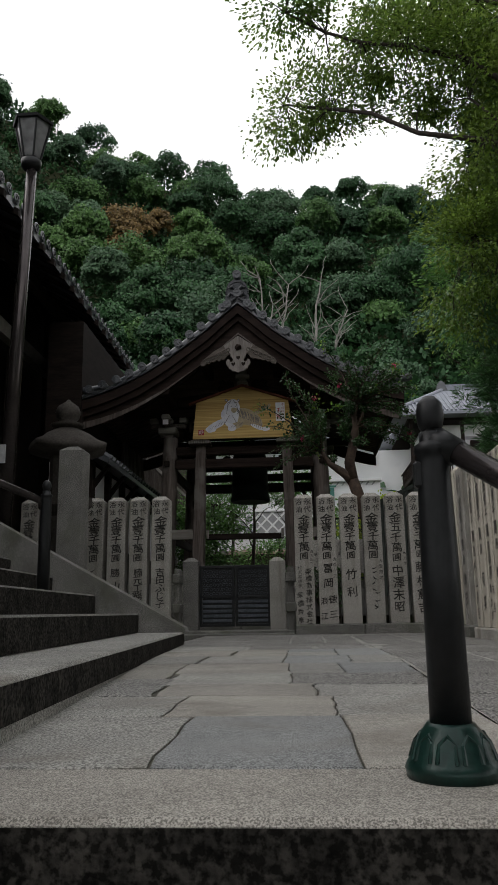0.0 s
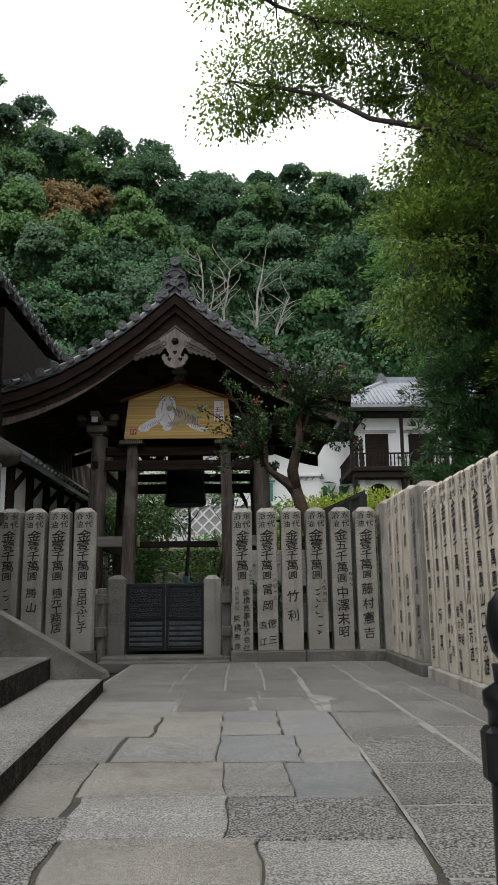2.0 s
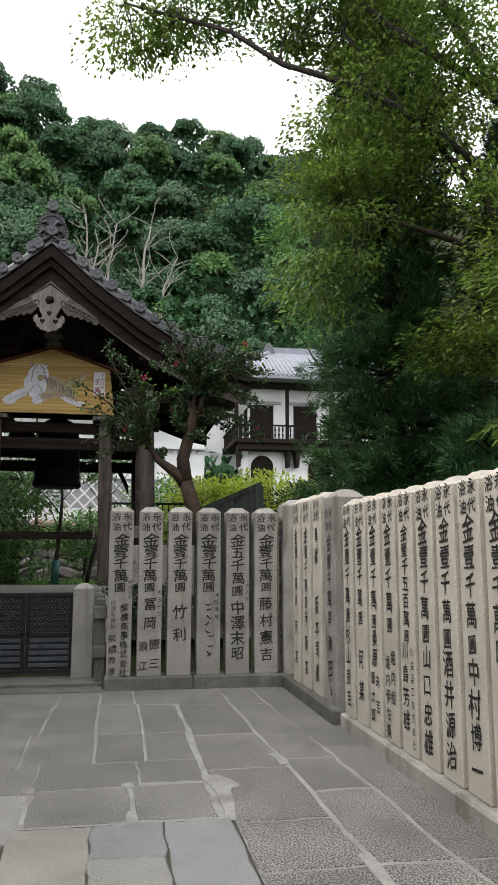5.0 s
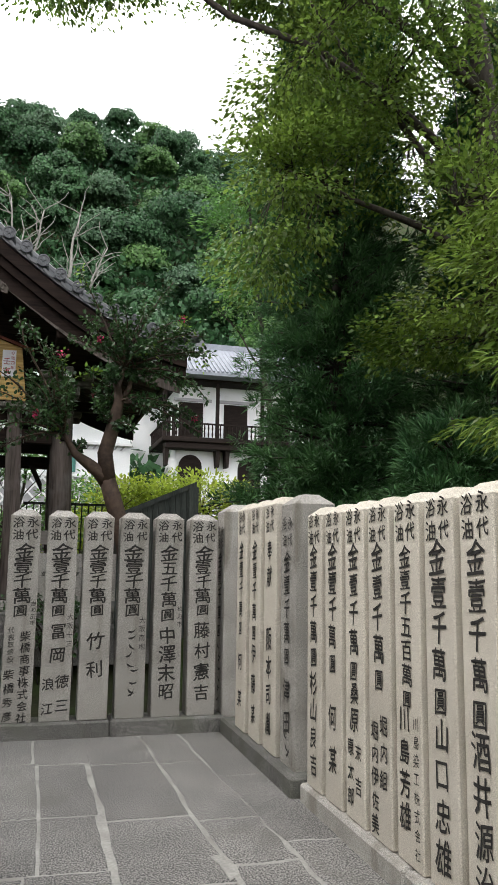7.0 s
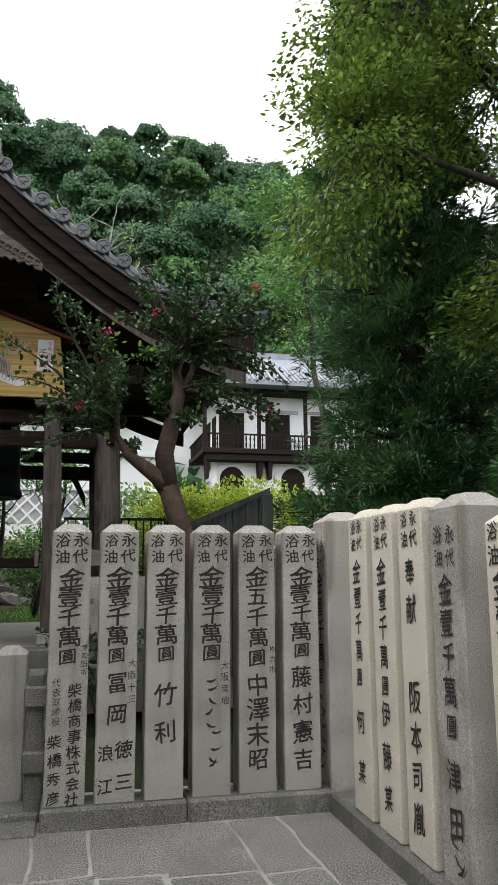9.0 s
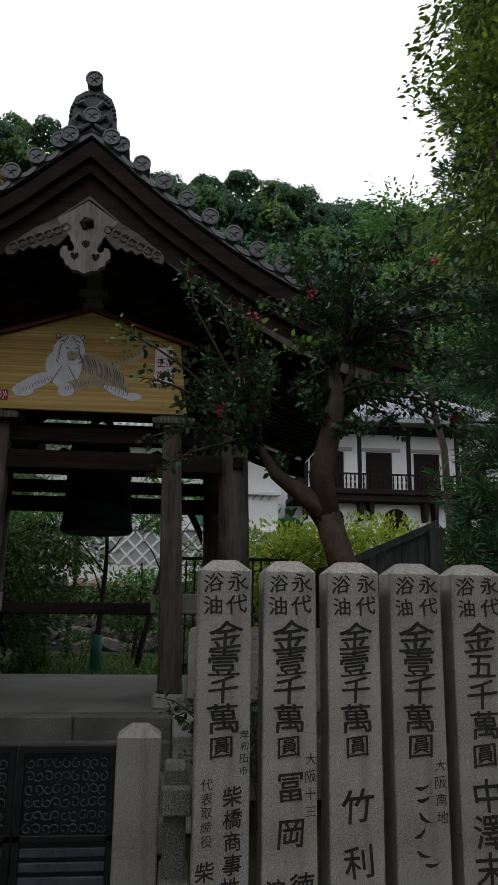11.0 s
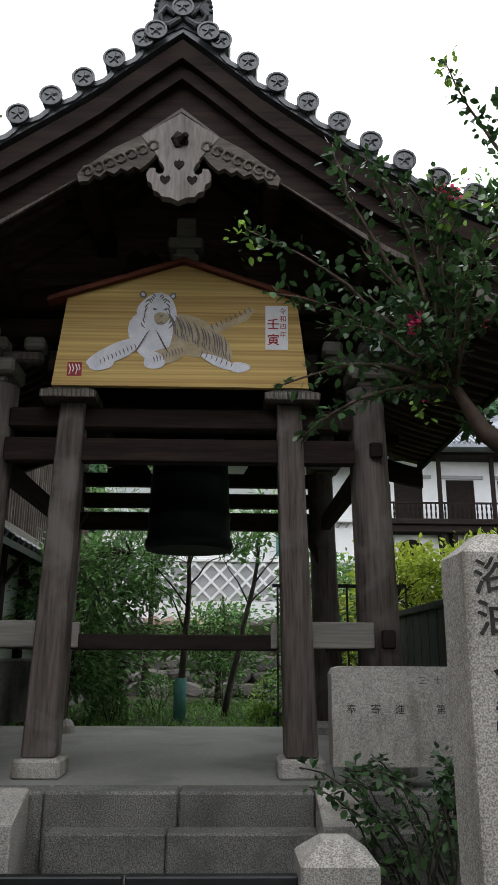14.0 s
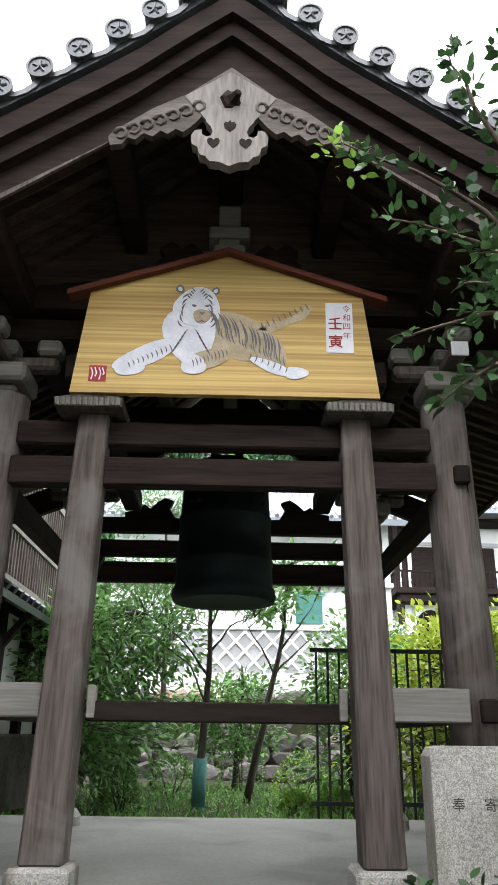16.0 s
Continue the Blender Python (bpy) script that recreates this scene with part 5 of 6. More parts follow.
for sgn in (-1, 1):
    for i in range(18):
        x = -5.3 + i * 0.42
        a, b = (x, x + 0.9) if sgn > 0 else (x + 0.9, x)
        if min(a, b) < -4.62 or max(a, b) > 1.92:
            continue
        sp("lattice_bar", prism([(a - 0.04, 2.79), (a + 0.04, 2.79), (b + 0.04, 3.715), (b - 0.04, 3.715)], SY - 0.065 - 0.003 * sgn, SY - 0.031), "plaster", "raised white bar")
sp("string_course", box(-4.64, 1.94, SY - 0.10, SY - 0.002, 3.72, 3.80, 0.01), "plaster")
sp("string_course", box(-4.64, 1.94, SY - 0.14, SY - 0.002, 4.72, 4.82, 0.01), "plaster")
for i in range(30):
    x = -4.5 + i * 0.21
    sp("small_bar", prism([(x, 4.60), (x + 0.06, 4.60), (x + 0.15, 4.72), (x + 0.09, 4.72)], SY - 0.04, SY - 0.001), "plaster_grey")
win = sp("window", box(-0.33, 0.28, SY - 0.05, SY - 0.002, 3.88, 4.52), "copper_green", "green copper window shutter")
part("frame", box(-0.40, 0.35, SY - 0.07, SY - 0.052, 4.53, 4.60), "copper_green", win).matrix_parent_inverse = win.matrix_world.inverted()
bm = bmesh.new()
vs = [bm.verts.new(p) for p in ((-5.1, SY - 0.7, 6.2), (2.4, SY - 0.7, 6.2), (2.4, SY + 3, 8.0), (-5.1, SY + 3, 8.0), (-5.1, SY - 0.7, 6.05), (2.4, SY - 0.7, 6.05), (2.4, SY + 3, 7.8), (-5.1, SY + 3, 7.8))]
for f in ((0, 1, 2, 3), (7, 6, 5, 4), (0, 4, 5, 1), (1, 5, 6, 2), (3, 7, 4, 0), (2, 6, 7, 3)):
    bm.faces.new([vs[i] for i in f])
sp("roof", bm, "tile_pale", "pale tiled roof")
for i in range(36):
    x = -5.0 + i * 0.21
    sp("roll_tile", tube([(x, SY - 0.72, 6.23), (x, SY + 3, 8.03)], 0.055, 6), "tile_pale")

# garden retaining wall of boulders
rw = thing("boulder_wall", "mossy retaining wall of rough boulders", "stone wall", kind="structure")
rk = random.Random(3)
ROCKS = []
for q in range(5):
    bm = bmesh.new()
    bmesh.ops.create_icosphere(bm, subdivisions=2, radius=1)
    for v in bm.verts:
        v.co *= 1 + 0.28 * noise.noise(v.co * 1.3 + Vector((q * 7, 0, 0)))
        v.co = Vector((max(-0.8, min(0.8, v.co.x)), max(-0.7, min(0.7, v.co.y)), max(-0.8, min(0.8, v.co.z))))
    me = bpy.data.meshes.new("boulder")
    bm.to_mesh(me)
    bm.free()
    ROCKS.append(me)
for j in range(6):
    x = -4.4 + (j % 2) * 0.2
    while x < 3.0:
        w = rk.uniform(0.22, 0.44)
        me = rk.choice(ROCKS)
        ob = new("boulder", me)
        ob.matrix_world = Matrix.Translation((x + w, SY - 1.0 + 0.13 * j + rk.uniform(-0.06, 0.06), 0.75 + 0.29 * j)) @ Euler((rk.uniform(-0.2, 0.2), rk.uniform(-0.4, 0.4), rk.choice((0, 3.1)))).to_matrix().to_4x4() @ Matrix.Diagonal((w * 1.15, 0.35, 0.215, 1))
        if not ob.data.materials:
            ob.data.materials.append(M["rock"])
        if j >= 4 and rk.random() < 0.5:
            ob.material_slots[0].link = "OBJECT"
            ob.material_slots[0].material = M["rock_warm"]
        ob.parent = rw
        x += w * 1.75
tagged(part("wall_core", box(-4.6, 3.2, SY - 0.85, SY - 0.06, 0.5, 2.19), "soil"), "earth behind the boulders", "earth", kind="structure")

# ---- two-storey house with balcony ----
hs = thing("balcony_house", "white two-storey house with dark balcony and tiled roof", "house", at=(9, 36, 1))
HY = 32.0


def hh(name, bm, material, label=""):
    return under(part(name, bm, material, None, label), hs)


K = 37.4 / 27.4


def up(z):
    return 1.43 + (z - 1.43) * K


hx0, hx1 = 5.5, 15.5
zf = up(5.62) + 0.4
ze = up(8.05)
hh("lower_wall", box(hx0 + 0.6, hx1, HY + 0.8, HY + 8, 0.5, zf - 0.2), "plaster", "white lower wall")
hh("upper_wall", box(hx0 + 0.7, hx1, HY + 1.0, HY + 8, zf, ze), "plaster", "white upper wall")
hh("wing_wall", box(1.9, hx0 + 0.6, HY + 4.6, HY + 12, 0.5, ze - 0.6), "plaster")
hh("balcony_floor", box(hx0 - 0.3, hx1, HY - 0.2, HY + 1.0, zf - 0.28, zf - 0.02, 0.03), "wood_dark")
hh("balcony_floor", box(hx0 - 0.3, hx0 + 0.75, HY + 1.0, HY + 9, zf - 0.28, zf - 0.02, 0.03), "wood_dark")
hh("ledge", box(hx0 - 0.1, hx1, HY - 0.05, HY + 0.8, zf - 0.62, zf - 0.285, 0.03), "wood_dark")
for i in range(4):
    x = hx0 + 0.72 + i * 2.45
    hh("shutter", box(x, x + 1.3, HY + 0.93, HY + 0.996, zf + 0.05, zf + 2.0), "wood_dark", "dark wooden shutter")
    hh("lintel", box(x - 0.3, x + 1.75, HY + 0.9, HY + 0.992, zf + 2.06, zf + 2.22), "plaster_grey")
    hh("post", box(x + 1.78, x + 1.95, HY - 0.1, HY + 0.06, zf, ze - 0.05), "wood_dark")
for k in range(46):
    x = hx0 - 0.2 + k * 0.21
    hh("baluster", lathe([(0.03, zf), (0.05, zf + 0.2), (0.025, zf + 0.32), (0.05, zf + 0.45), (0.03, zf + 0.66)], x, HY - 0.1, 6), "wood_dark")
for k in range(26):
    y = HY + 0.1 + k * 0.3
    hh("baluster", box(hx0 - 0.24, hx0 - 0.18, y, y + 0.06, zf, zf + 0.66), "wood_dark")
hh("handrail", box(hx0 - 0.28, hx1, HY - 0.15, HY - 0.05, zf + 0.66, zf + 0.74), "wood_dark")
hh("handrail", box(hx0 - 0.28, hx0 - 0.16, HY - 0.05, HY + 8, zf + 0.66, zf + 0.74), "wood_dark")
hh("corner_post", box(hx0 - 0.3, hx0 - 0.12, HY - 0.2, HY - 0.02, zf - 0.02, ze), "wood_dark")
hh("eave_beam", box(hx0 - 0.4, hx1, HY - 0.25, HY + 1.2, ze, ze + 0.28, 0.02), "wood_dark")
hh("eave_beam", box(hx0 - 0.4, hx0 + 1.0, HY + 1.2, HY + 9, ze, ze + 0.28, 0.02), "wood_dark")
for i in range(4):
    y = HY + 1.7 + i * 1.7
    hh("shutter", box(hx0 + 0.64, hx0 + 0.696, y, y + 0.95, zf + 0.05, zf + 1.95), "wood_dark", "dark wooden shutter")
# arched doorways below
for i in range(3):
    x = hx0 + 1.35 + i * 3.2
    arch = [(x - 0.62, 0.6)] + [(x - 0.62 * math.cos(a), zf - 1.45 + 0.62 * math.sin(a)) for a in (math.pi * q / 10 for q in range(11))] + [(x + 0.62, 0.6)]
    hh("arched_door", prism(arch, HY + 0.74, HY + 0.797), "wood_dark", "dark arched doorway")
    for q in (-1.35, 1.35):
        hh("bracket", prism([(x + q - 0.12, zf - 0.62), (x + q + 0.12, zf - 0.62), (x + q + 0.06, zf - 1.5), (x + q - 0.06, zf - 1.5)], HY + 0.1, HY + 0.79), "wood_dark", "carved dark bracket")
# hipped roof
rz, rt = ze + 0.28, up(9.25) + 0.9
bm = bmesh.new()
x0, x1, y0, y1 = hx0 - 1.3, hx1 + 1.2, HY - 1.2, HY + 9
a = [bm.verts.new(p) for p in ((x0, y0, rz), (x1, y0, rz), (x1, y1, rz), (x0, y1, rz))]
c = [bm.verts.new(p) for p in ((x0 + 3.6, y0 + 4, rt + 0.10), (x1 - 4, y0 + 4, rt + 0.10))]
a2 = [bm.verts.new((v.co.x, v.co.y, rz - 0.15)) for v in a]
for f in ((a[0], a[1], c[1], c[0]), (a[1], a[2], c[1]), (a[2], a[3], c[0], c[1]), (a[3], a[0], c[0]), (a2[3], a2[2], a2[1], a2[0])):
    bm.faces.new(f)
for i in range(4):
    bm.faces.new((a[i], a2[i], a2[(i + 1) % 4], a[(i + 1) % 4]))
hh("roof", bm, "tile_pale", "pale grey tiled hipped roof")
for i in range(56):
    x = x0 + 0.1 + i * 0.235
    k = min(1.0, (x - x0) / 3.6, (x1 - x) / 4)
    if k > 0.03:
        hh("roll_tile", tube([(x, y0 - 0.02, rz + 0.04), (x, y0 + 4 * k, rz + (rt - rz) * k + 0.05)], 0.07, 5), "tile_pale")
hh("ridge", tube([(x0, y0, rz + 0.1), (x0 + 3.6, y0 + 4, rt + 0.12)], 0.12, 8), "tile_pale")
hh("ridge", box(x0 + 3.4, x1 - 3.8, y0 + 3.85, y0 + 4.15, rt, rt + 0.35), "tile_pale")
hh("ridge_end", prism([(x0 + 3.05, rt - 0.05), (x0 + 3.75, rt - 0.05), (x0 + 3.6, rt + 0.4), (x0 + 3.4, rt + 0.6), (x0 + 3.2, rt + 0.4)], y0 + 3.7, y0 + 4.2), "tile", "dark ridge-end tile")

# ---- board fence and iron fence behind the tower ----
bf = thing("board_fence", "dark green board fence on a slope", "fence")
for i in range(16):
    y = 4.2 + i * 0.34
    z1 = 1.92 + 0.0 * i
    part("board", box(0.55, 0.59, y, y + 0.32, 0.55, 1.95, 0.004), "board_green", bf)
part("top_rail", box(0.52, 0.62, 4.1, 9.7, 1.95, 2.02, 0.006), "board_green", bf)
bf2 = thing("sloping_fence", "dark board fence with a slanting top rail", "fence")
for i in range(13):
    x = 0.12 + i * 0.065
    part("board", prism([(x, 0.5), (x + 0.06, 0.5), (x + 0.06, 1.85 + i * 0.03), (x, 1.82 + i * 0.03)], 2.36, 2.4), "board_green", bf2)
part("top_rail", prism([(0.06, 1.80), (1.01, 2.215), (1.01, 2.275), (0.06, 1.86)], 2.34, 2.42), "board_green", bf2)
part("end_post", box(0.92, 1.03, 2.31, 2.335, 0.4, 2.21, 0.006), "board_green", bf2)
gf = thing("iron_fence", "dark green iron railing behind the tower", "fence")
for i in range(14):
    x = -0.95 + i * 0.115
    part("bar", box(x, x + 0.022, 7.18, 7.2, 0.6, 2.28), "board_green", gf)
for z in (0.85, 2.26):
    part("rail", box(-1.0, 0.56, 7.17, 7.21, z, z + 0.04), "board_green", gf)


# ---- plants ----
def sprays(tips, n, size, reach, aspect, droop, seed, flat=0.6, out=None):
    """Leaf places and directions round each tip: a flattened, uneven cluster."""
    rg = np.random.default_rng(seed)
    tips = np.asarray(tips, float)
    k = len(tips)
    r = np.clip(rg.normal(size=(k, n, 3)), -1.7, 1.7) * reach * rg.uniform(0.6, 1.3, (k, 1, 1))
    r[:, :, 2] *= flat
    c = (tips[:, None, :] + r).reshape(-1, 3)
    d = r.reshape(-1, 3) / (reach + 1e-9) * 0.6
    if out is not None:
        d = d + np.repeat(np.asarray(out, float), n, axis=0)
    return leaves(c, size, aspect, droop, seed + 1, d, size < 0.16 and aspect > 0.3)


def join(*meshes):
    vs, fs, b = [], [], 0
    for v, f in meshes:
        vs.append(v), fs.append(np.asarray(f) + b)
        b += len(v)
    return np.concatenate(vs), np.concatenate(fs)


# wooded hillside: domed, uneven crowns of small leaf clumps, close together
def facing(c, nrm, size, aspect, seed, loose=0.4):
    """Leaf sprays that lie on the outside of a crown: one at each centre, turned outwards."""
    g = np.random.default_rng(seed)
    k = len(c)
    n = nrm / (np.linalg.norm(nrm, axis=1)[:, None] + 1e-9) + g.normal(size=(k, 3)) * loose
    n /= np.linalg.norm(n, axis=1)[:, None] + 1e-9
    d = np.cross(n, g.normal(size=(k, 3)))
    d /= np.linalg.norm(d, axis=1)[:, None] + 1e-9
    w = np.cross(n, d)
    L = (size * g.uniform(0.6, 1.3, k))[:, None]
    W = L * aspect * 0.5
    v = np.stack([c - d * L * 0.5, c + w * W, c + d * L * 0.5 - n * L * 0.12, c - w * W], 1).reshape(-1, 3)
    return v, np.arange(4 * k).reshape(-1, 4)


rg = np.random.default_rng(5)
crowns = {"leaf_forest": [], "leaf_forest_light": [], "leaf_forest_pale": [], "leaf_rust": []}
spots = []
yy = 33.0
while yy < 97:
    step = 4.1 + 0.016 * (yy - 31)
    xx = -0.60 * (yy + 9) - 3
    while xx < 0.34 * (yy + 9) + 4:
        spots.append((xx + rg.uniform(-1.7, 1.7), yy + rg.uniform(-1.7, 1.7)))
        xx += step * 1.1
    yy += step
# unseen crowns behind and right of the camera, added to block skylight
unseen_belt = [(-22 + 4.2 * i + rg.uniform(-1, 1), -18.5 - 2.5 * (i % 2) + rg.uniform(-1, 1)) for i in range(12)] + [(6.5 + 2.0 * (i % 2), -2.6 - 2.9 * i) for i in range(5)]
for i, (x, y) in enumerate(spots + unseen_belt):
    if 0 < y < 46 and -5.0 < x < 17:
        continue
    z = ground_z(x, y)
    big = rg.uniform(0.85, 1.5)
    tall = rg.uniform(0.85, 1.35)
    hgt = rg.uniform(3.2, 7.4) * (0.75 if y < 45 else 1.0)
    if -8 < x < 11 and 46 < y < 65:
        big, hgt = big * 0.7, 2.4 * rg.uniform(0.7, 1.1)
    # tall, wide crowns where the added trees shade the terrace
    if y < 0:
        big, hgt, tall = 1.7, rg.uniform(9.0, 11.0), 1.9
    pick = rg.random()
    kind = "leaf_forest" if pick < 0.55 else ("leaf_forest_light" if pick < 0.84 else "leaf_forest_pale")
    if abs(x + 20) < 2.8 and abs(y - 76) < 4.5:
        kind = "leaf_rust"
    n_l = int(rg.integers(20, 28))
    lob = rg.normal(size=(n_l, 3))
    lob /= np.linalg.norm(lob, axis=1)[:, None]
    lob[:, 2] = np.abs(lob[:, 2]) * 1.15 - 0.35
    lob[:, 1] = lob[:, 1] * 0.8 - 0.25
    lob *= rg.uniform(0.75, 1.0, (n_l, 1))
    lc = np.array((x, y, z + hgt - 2.0 * big)) + lob * np.array((2.2, 2.2, 2.1 * tall)) * big
    lr = rg.uniform(0.7, 1.25, n_l) * big
    m = 165 if y > 55 else 130
    d = rg.normal(size=(n_l, m, 3))
    d /= np.linalg.norm(d, axis=2)[:, :, None]
    d[:, :, 2] = np.abs(d[:, :, 2]) - 0.5 * rg.random((n_l, m))
    d[:, :, 1] -= 0.3
    pts = (lc[:, None, :] + d * lr[:, None, None] * rg.uniform(0.74, 1.1, (n_l, m, 1))).reshape(-1, 3)
    crowns[kind].append((pts, (d + 0.3 * lob[:, None, :]).reshape(-1, 3)))
for j, (kind, lst) in enumerate(crowns.items()):
    if not lst:
        continue
    pts = np.concatenate([a for a, _ in lst])
    dr = np.concatenate([b for _, b in lst])
    v, f = facing(pts, dr, 0.36, 0.7, 40 + j, 0.55)
    ob = rawmesh("forest", v, f, kind)
    tagged(ob, {"leaf_forest": "dense dark green broadleaf hillside forest, with unseen crowns added to block skylight", "leaf_forest_light": "fresh green hillside crowns, some unseen and added to block skylight", "leaf_forest_pale": "grey-green hillside crowns, some unseen and added to block skylight", "leaf_rust": "rust-brown withering crown among the green forest"}[kind], "forest", kind="stuff")
# leafy undergrowth between the trunks
n = 60000
uy = 33 + 62 * rg.random(n)
ux = (-0.60 + 0.96 * rg.random(n)) * (uy + 9)
top = np.array([ground_z(a, b) for a, b in zip(ux, uy)])
v, f = leaves(np.stack([ux, uy, top + rg.random(n) * 3.0], 1), 0.75, 0.6, 0.1, 48)
tagged(rawmesh("undergrowth", v, f, "leaf_forest"), "dark leafy undergrowth on the wooded slope", "undergrowth", kind="stuff")


def limb(a, b, r0, r1, seed, bend=0.12, n=6, bm=None, sag=0.0, sides=7):
    """A crooked tapering branch from a to b."""
    q = random.Random(seed)
    a, b = Vector(a), Vector(b)
    L = (b - a).length
    off = Vector((0, 0, 0))
    pts = []
    for i in range(n + 1):
        k = i / n
        if 0 < i < n:
            off += Vector((q.uniform(-1, 1), q.uniform(-1, 1), q.uniform(-0.6, 0.6))) * bend * L / n
        p = a.lerp(b, k) + off * math.sin(math.pi * min(1, k * 1.0)) + Vector((0, 0, sag * L * math.sin(math.pi * k)))
        pts.append(p)
    return tube(pts, [r0 + (r1 - r0) * i / n for i in range(n + 1)], sides, bm), pts


# bare pale trunks on the slope
for i, (x, y, zt, lean, r) in enumerate(((-4.6, 57, 31.0, 0.4, 0.17), (-4.2, 56.5, 28.0, 1.2, 0.15), (-3.3, 57, 30.2, 1.8, 0.18), (0.8, 57.5, 30.5, 0.7, 0.21), (1.1, 57, 27.5, 2.8, 0.15))):
    z = ground_z(x, y) - 0.3
    bt = thing("bare_tree", "pale leafless tree trunk on the dark slope", "tree", "bare trees", at=(x, y, z))
    bm, pts = limb((x, y, z), (x + lean, y, zt), r, 0.05, 60 + i, 0.22, 8)
    q = random.Random(90 + i)
    for k in range(12):
        p = pts[q.randint(3, 8)]
        limb(p, (p.x + q.uniform(-2.6, 2.6), p.y + q.uniform(-0.5, 0.5), p.z + q.uniform(0.8, 2.8)), 0.06, 0.02, 200 + 13 * i + k, 0.3, 4, bm, 0, 5)
    under(part("trunk", bm, "bark_pale", None, "", True), bt)


def tree(name, label, base, top, r, limbs, clusters, leaf, leafmatl, bark, n_leaf, size, reach, aspect, droop, seed, category="tree", flat=0.6):
    """A tree: tapered trunk, limbs to given ends, twigs to leaf clusters, and a crown of many leaves."""
    t = thing(name, label, category, at=base)
    bm, spine = limb(base, top, r, r * 0.35, seed, 0.10, 9)
    nodes = list(spine[3:])
    for i, (k, end) in enumerate(limbs):
        a = spine[min(9, int(k * 9))]
        _, ps = limb(a, end, r * 0.27, r * 0.07, seed + 20 + i, 0.28, 7, bm, 0.05)
        nodes += ps[2:]
    under(part("trunk", bm, bark, None, "", True), t)
    tb = bmesh.new()
    out = []
    for i, c in enumerate(clusters):
        c = Vector(c)
        nd = min(nodes, key=lambda p: (p - c).length)
        if (nd - c).length > 0.15:
            limb(nd, c, max(0.008, r * 0.055), 0.004, seed + 300 + i, 0.25, 4, tb, 0.06, 4)
        dd = (c - nd)
        out.append(tuple(dd.normalized()) if dd.length > 0.01 else (0, 0, 0))
    under(part("branching", tb, bark, None, "", True), t)
    v, f = sprays(clusters, n_leaf, size, reach, aspect, droop, seed, flat, np.array(out) * 0.8)
    cr = rawmesh("crown", v, f, leafmatl)
    under(cr, t)
    return t, nodes


def cloud_points(boxes, seed):
    """Points scattered through ellipsoids: (centre, radii, count)."""
    g = np.random.default_rng(seed)
    out = []
    for c, r, n in boxes:
        d = g.normal(size=(n, 3))
        d /= np.linalg.norm(d, axis=1)[:, None]
        out.append(np.array(c) + d * np.array(r) * (g.uniform(0.35, 1, (n, 1)) ** 0.5))
    return [tuple(p) for p in np.concatenate(out)]


# tall broadleaf tree beyond the side fence, its limbs over the terrace
cl = cloud_points([((5.6, 3.4, 9.8), (3.2, 3.0, 3.6), 120), ((3.5, 3.4, 9.8), (1.6, 2.0, 2.4), 70), ((1.9, 4.2, 11.2), (1.3, 1.5, 1.3), 40), ((0.3, 4.6, 11.2), (1.1, 1.2, 0.8), 20), ((-0.8, 4.6, 10.4), (0.7, 0.9, 0.5), 12), ((2.2, 3.6, 13.2), (2.8, 2.6, 1.2), 60), ((2.2, 3.0, 5.7), (0.5, 0.6, 0.9), 10), ((2.6, 3.2, 6.9), (0.7, 0.7, 0.7), 9), ((-0.9, 3.2, 12.2), (0.9, 1.0, 0.4), 10), ((2.6, 3.8, 7.8), (0.8, 1.1, 1.1), 20), ((5.6, 2.2, 6.6), (1.5, 1.4, 1.3), 24), ((4.9, 1.2, 5.4), (1.0, 0.8, 1.5), 26), ((4.4, 3.2, 4.6), (1.1, 0.9, 0.5), 16)], 31)
tree("broadleaf_tree", "tall tree with fresh green drooping leaves", (6.4, 3.6, 0.0), (5.6, 3.4, 13.0), 0.32, [(0.72, (-0.9, 3.4, 12.1)), (0.55, (2.6, 3.4, 9.9)), (0.62, (-1.0, 4.5, 10.8)), (0.7, (1.2, 3.6, 13.0)), (0.45, (2.5, 3.5, 7.0)), (0.6, (7.5, 1.2, 10.0)), (0.35, (4.6, 2.4, 6.2)), (0.3, (4.6, 1.8, 5.2))], cl, None, "leaf_broad", "bark", 215, 0.09, 0.32, 0.5, 0.25, 71, "tree", 0.26)
cl = cloud_points([((4.1, -0.2, 4.6), (0.7, 0.8, 1.0), 20), ((4.4, 0.4, 3.2), (0.7, 0.8, 0.9), 22), ((4.9, 0.6, 5.8), (1.0, 1.0, 0.9), 20)], 33)
tree("young_tree", "slender young tree with long pale green leaves", (5.1, 0.9, -0.1), (4.8, 0.5, 5.6), 0.09, [(0.6, (3.9, -0.2, 4.7)), (0.5, (4.2, 0.3, 3.4)), (0.8, (5.4, 0.5, 6.0))], cl, None, "leaf_broad", "bark", 85, 0.16, 0.27, 0.22, 0.7, 75, "tree", 0.22)
cl = cloud_points([((4.5, 13.5, 10.3), (1.1, 1.1, 1.6), 26), ((4.5, 13.5, 8.0), (0.8, 0.8, 0.6), 8)], 35)
tree("slim_tree", "slim tree with light green layered foliage", (5.6, 13.8, 0.6), (4.6, 13.5, 11.5), 0.12, [(0.6, (3.7, 13.4, 8.2)), (0.8, (4.9, 13.4, 10.6))], cl, None, "leaf_garden", "bark", 110, 0.14, 0.34, 0.42, 0.25, 77, "tree", 0.3)


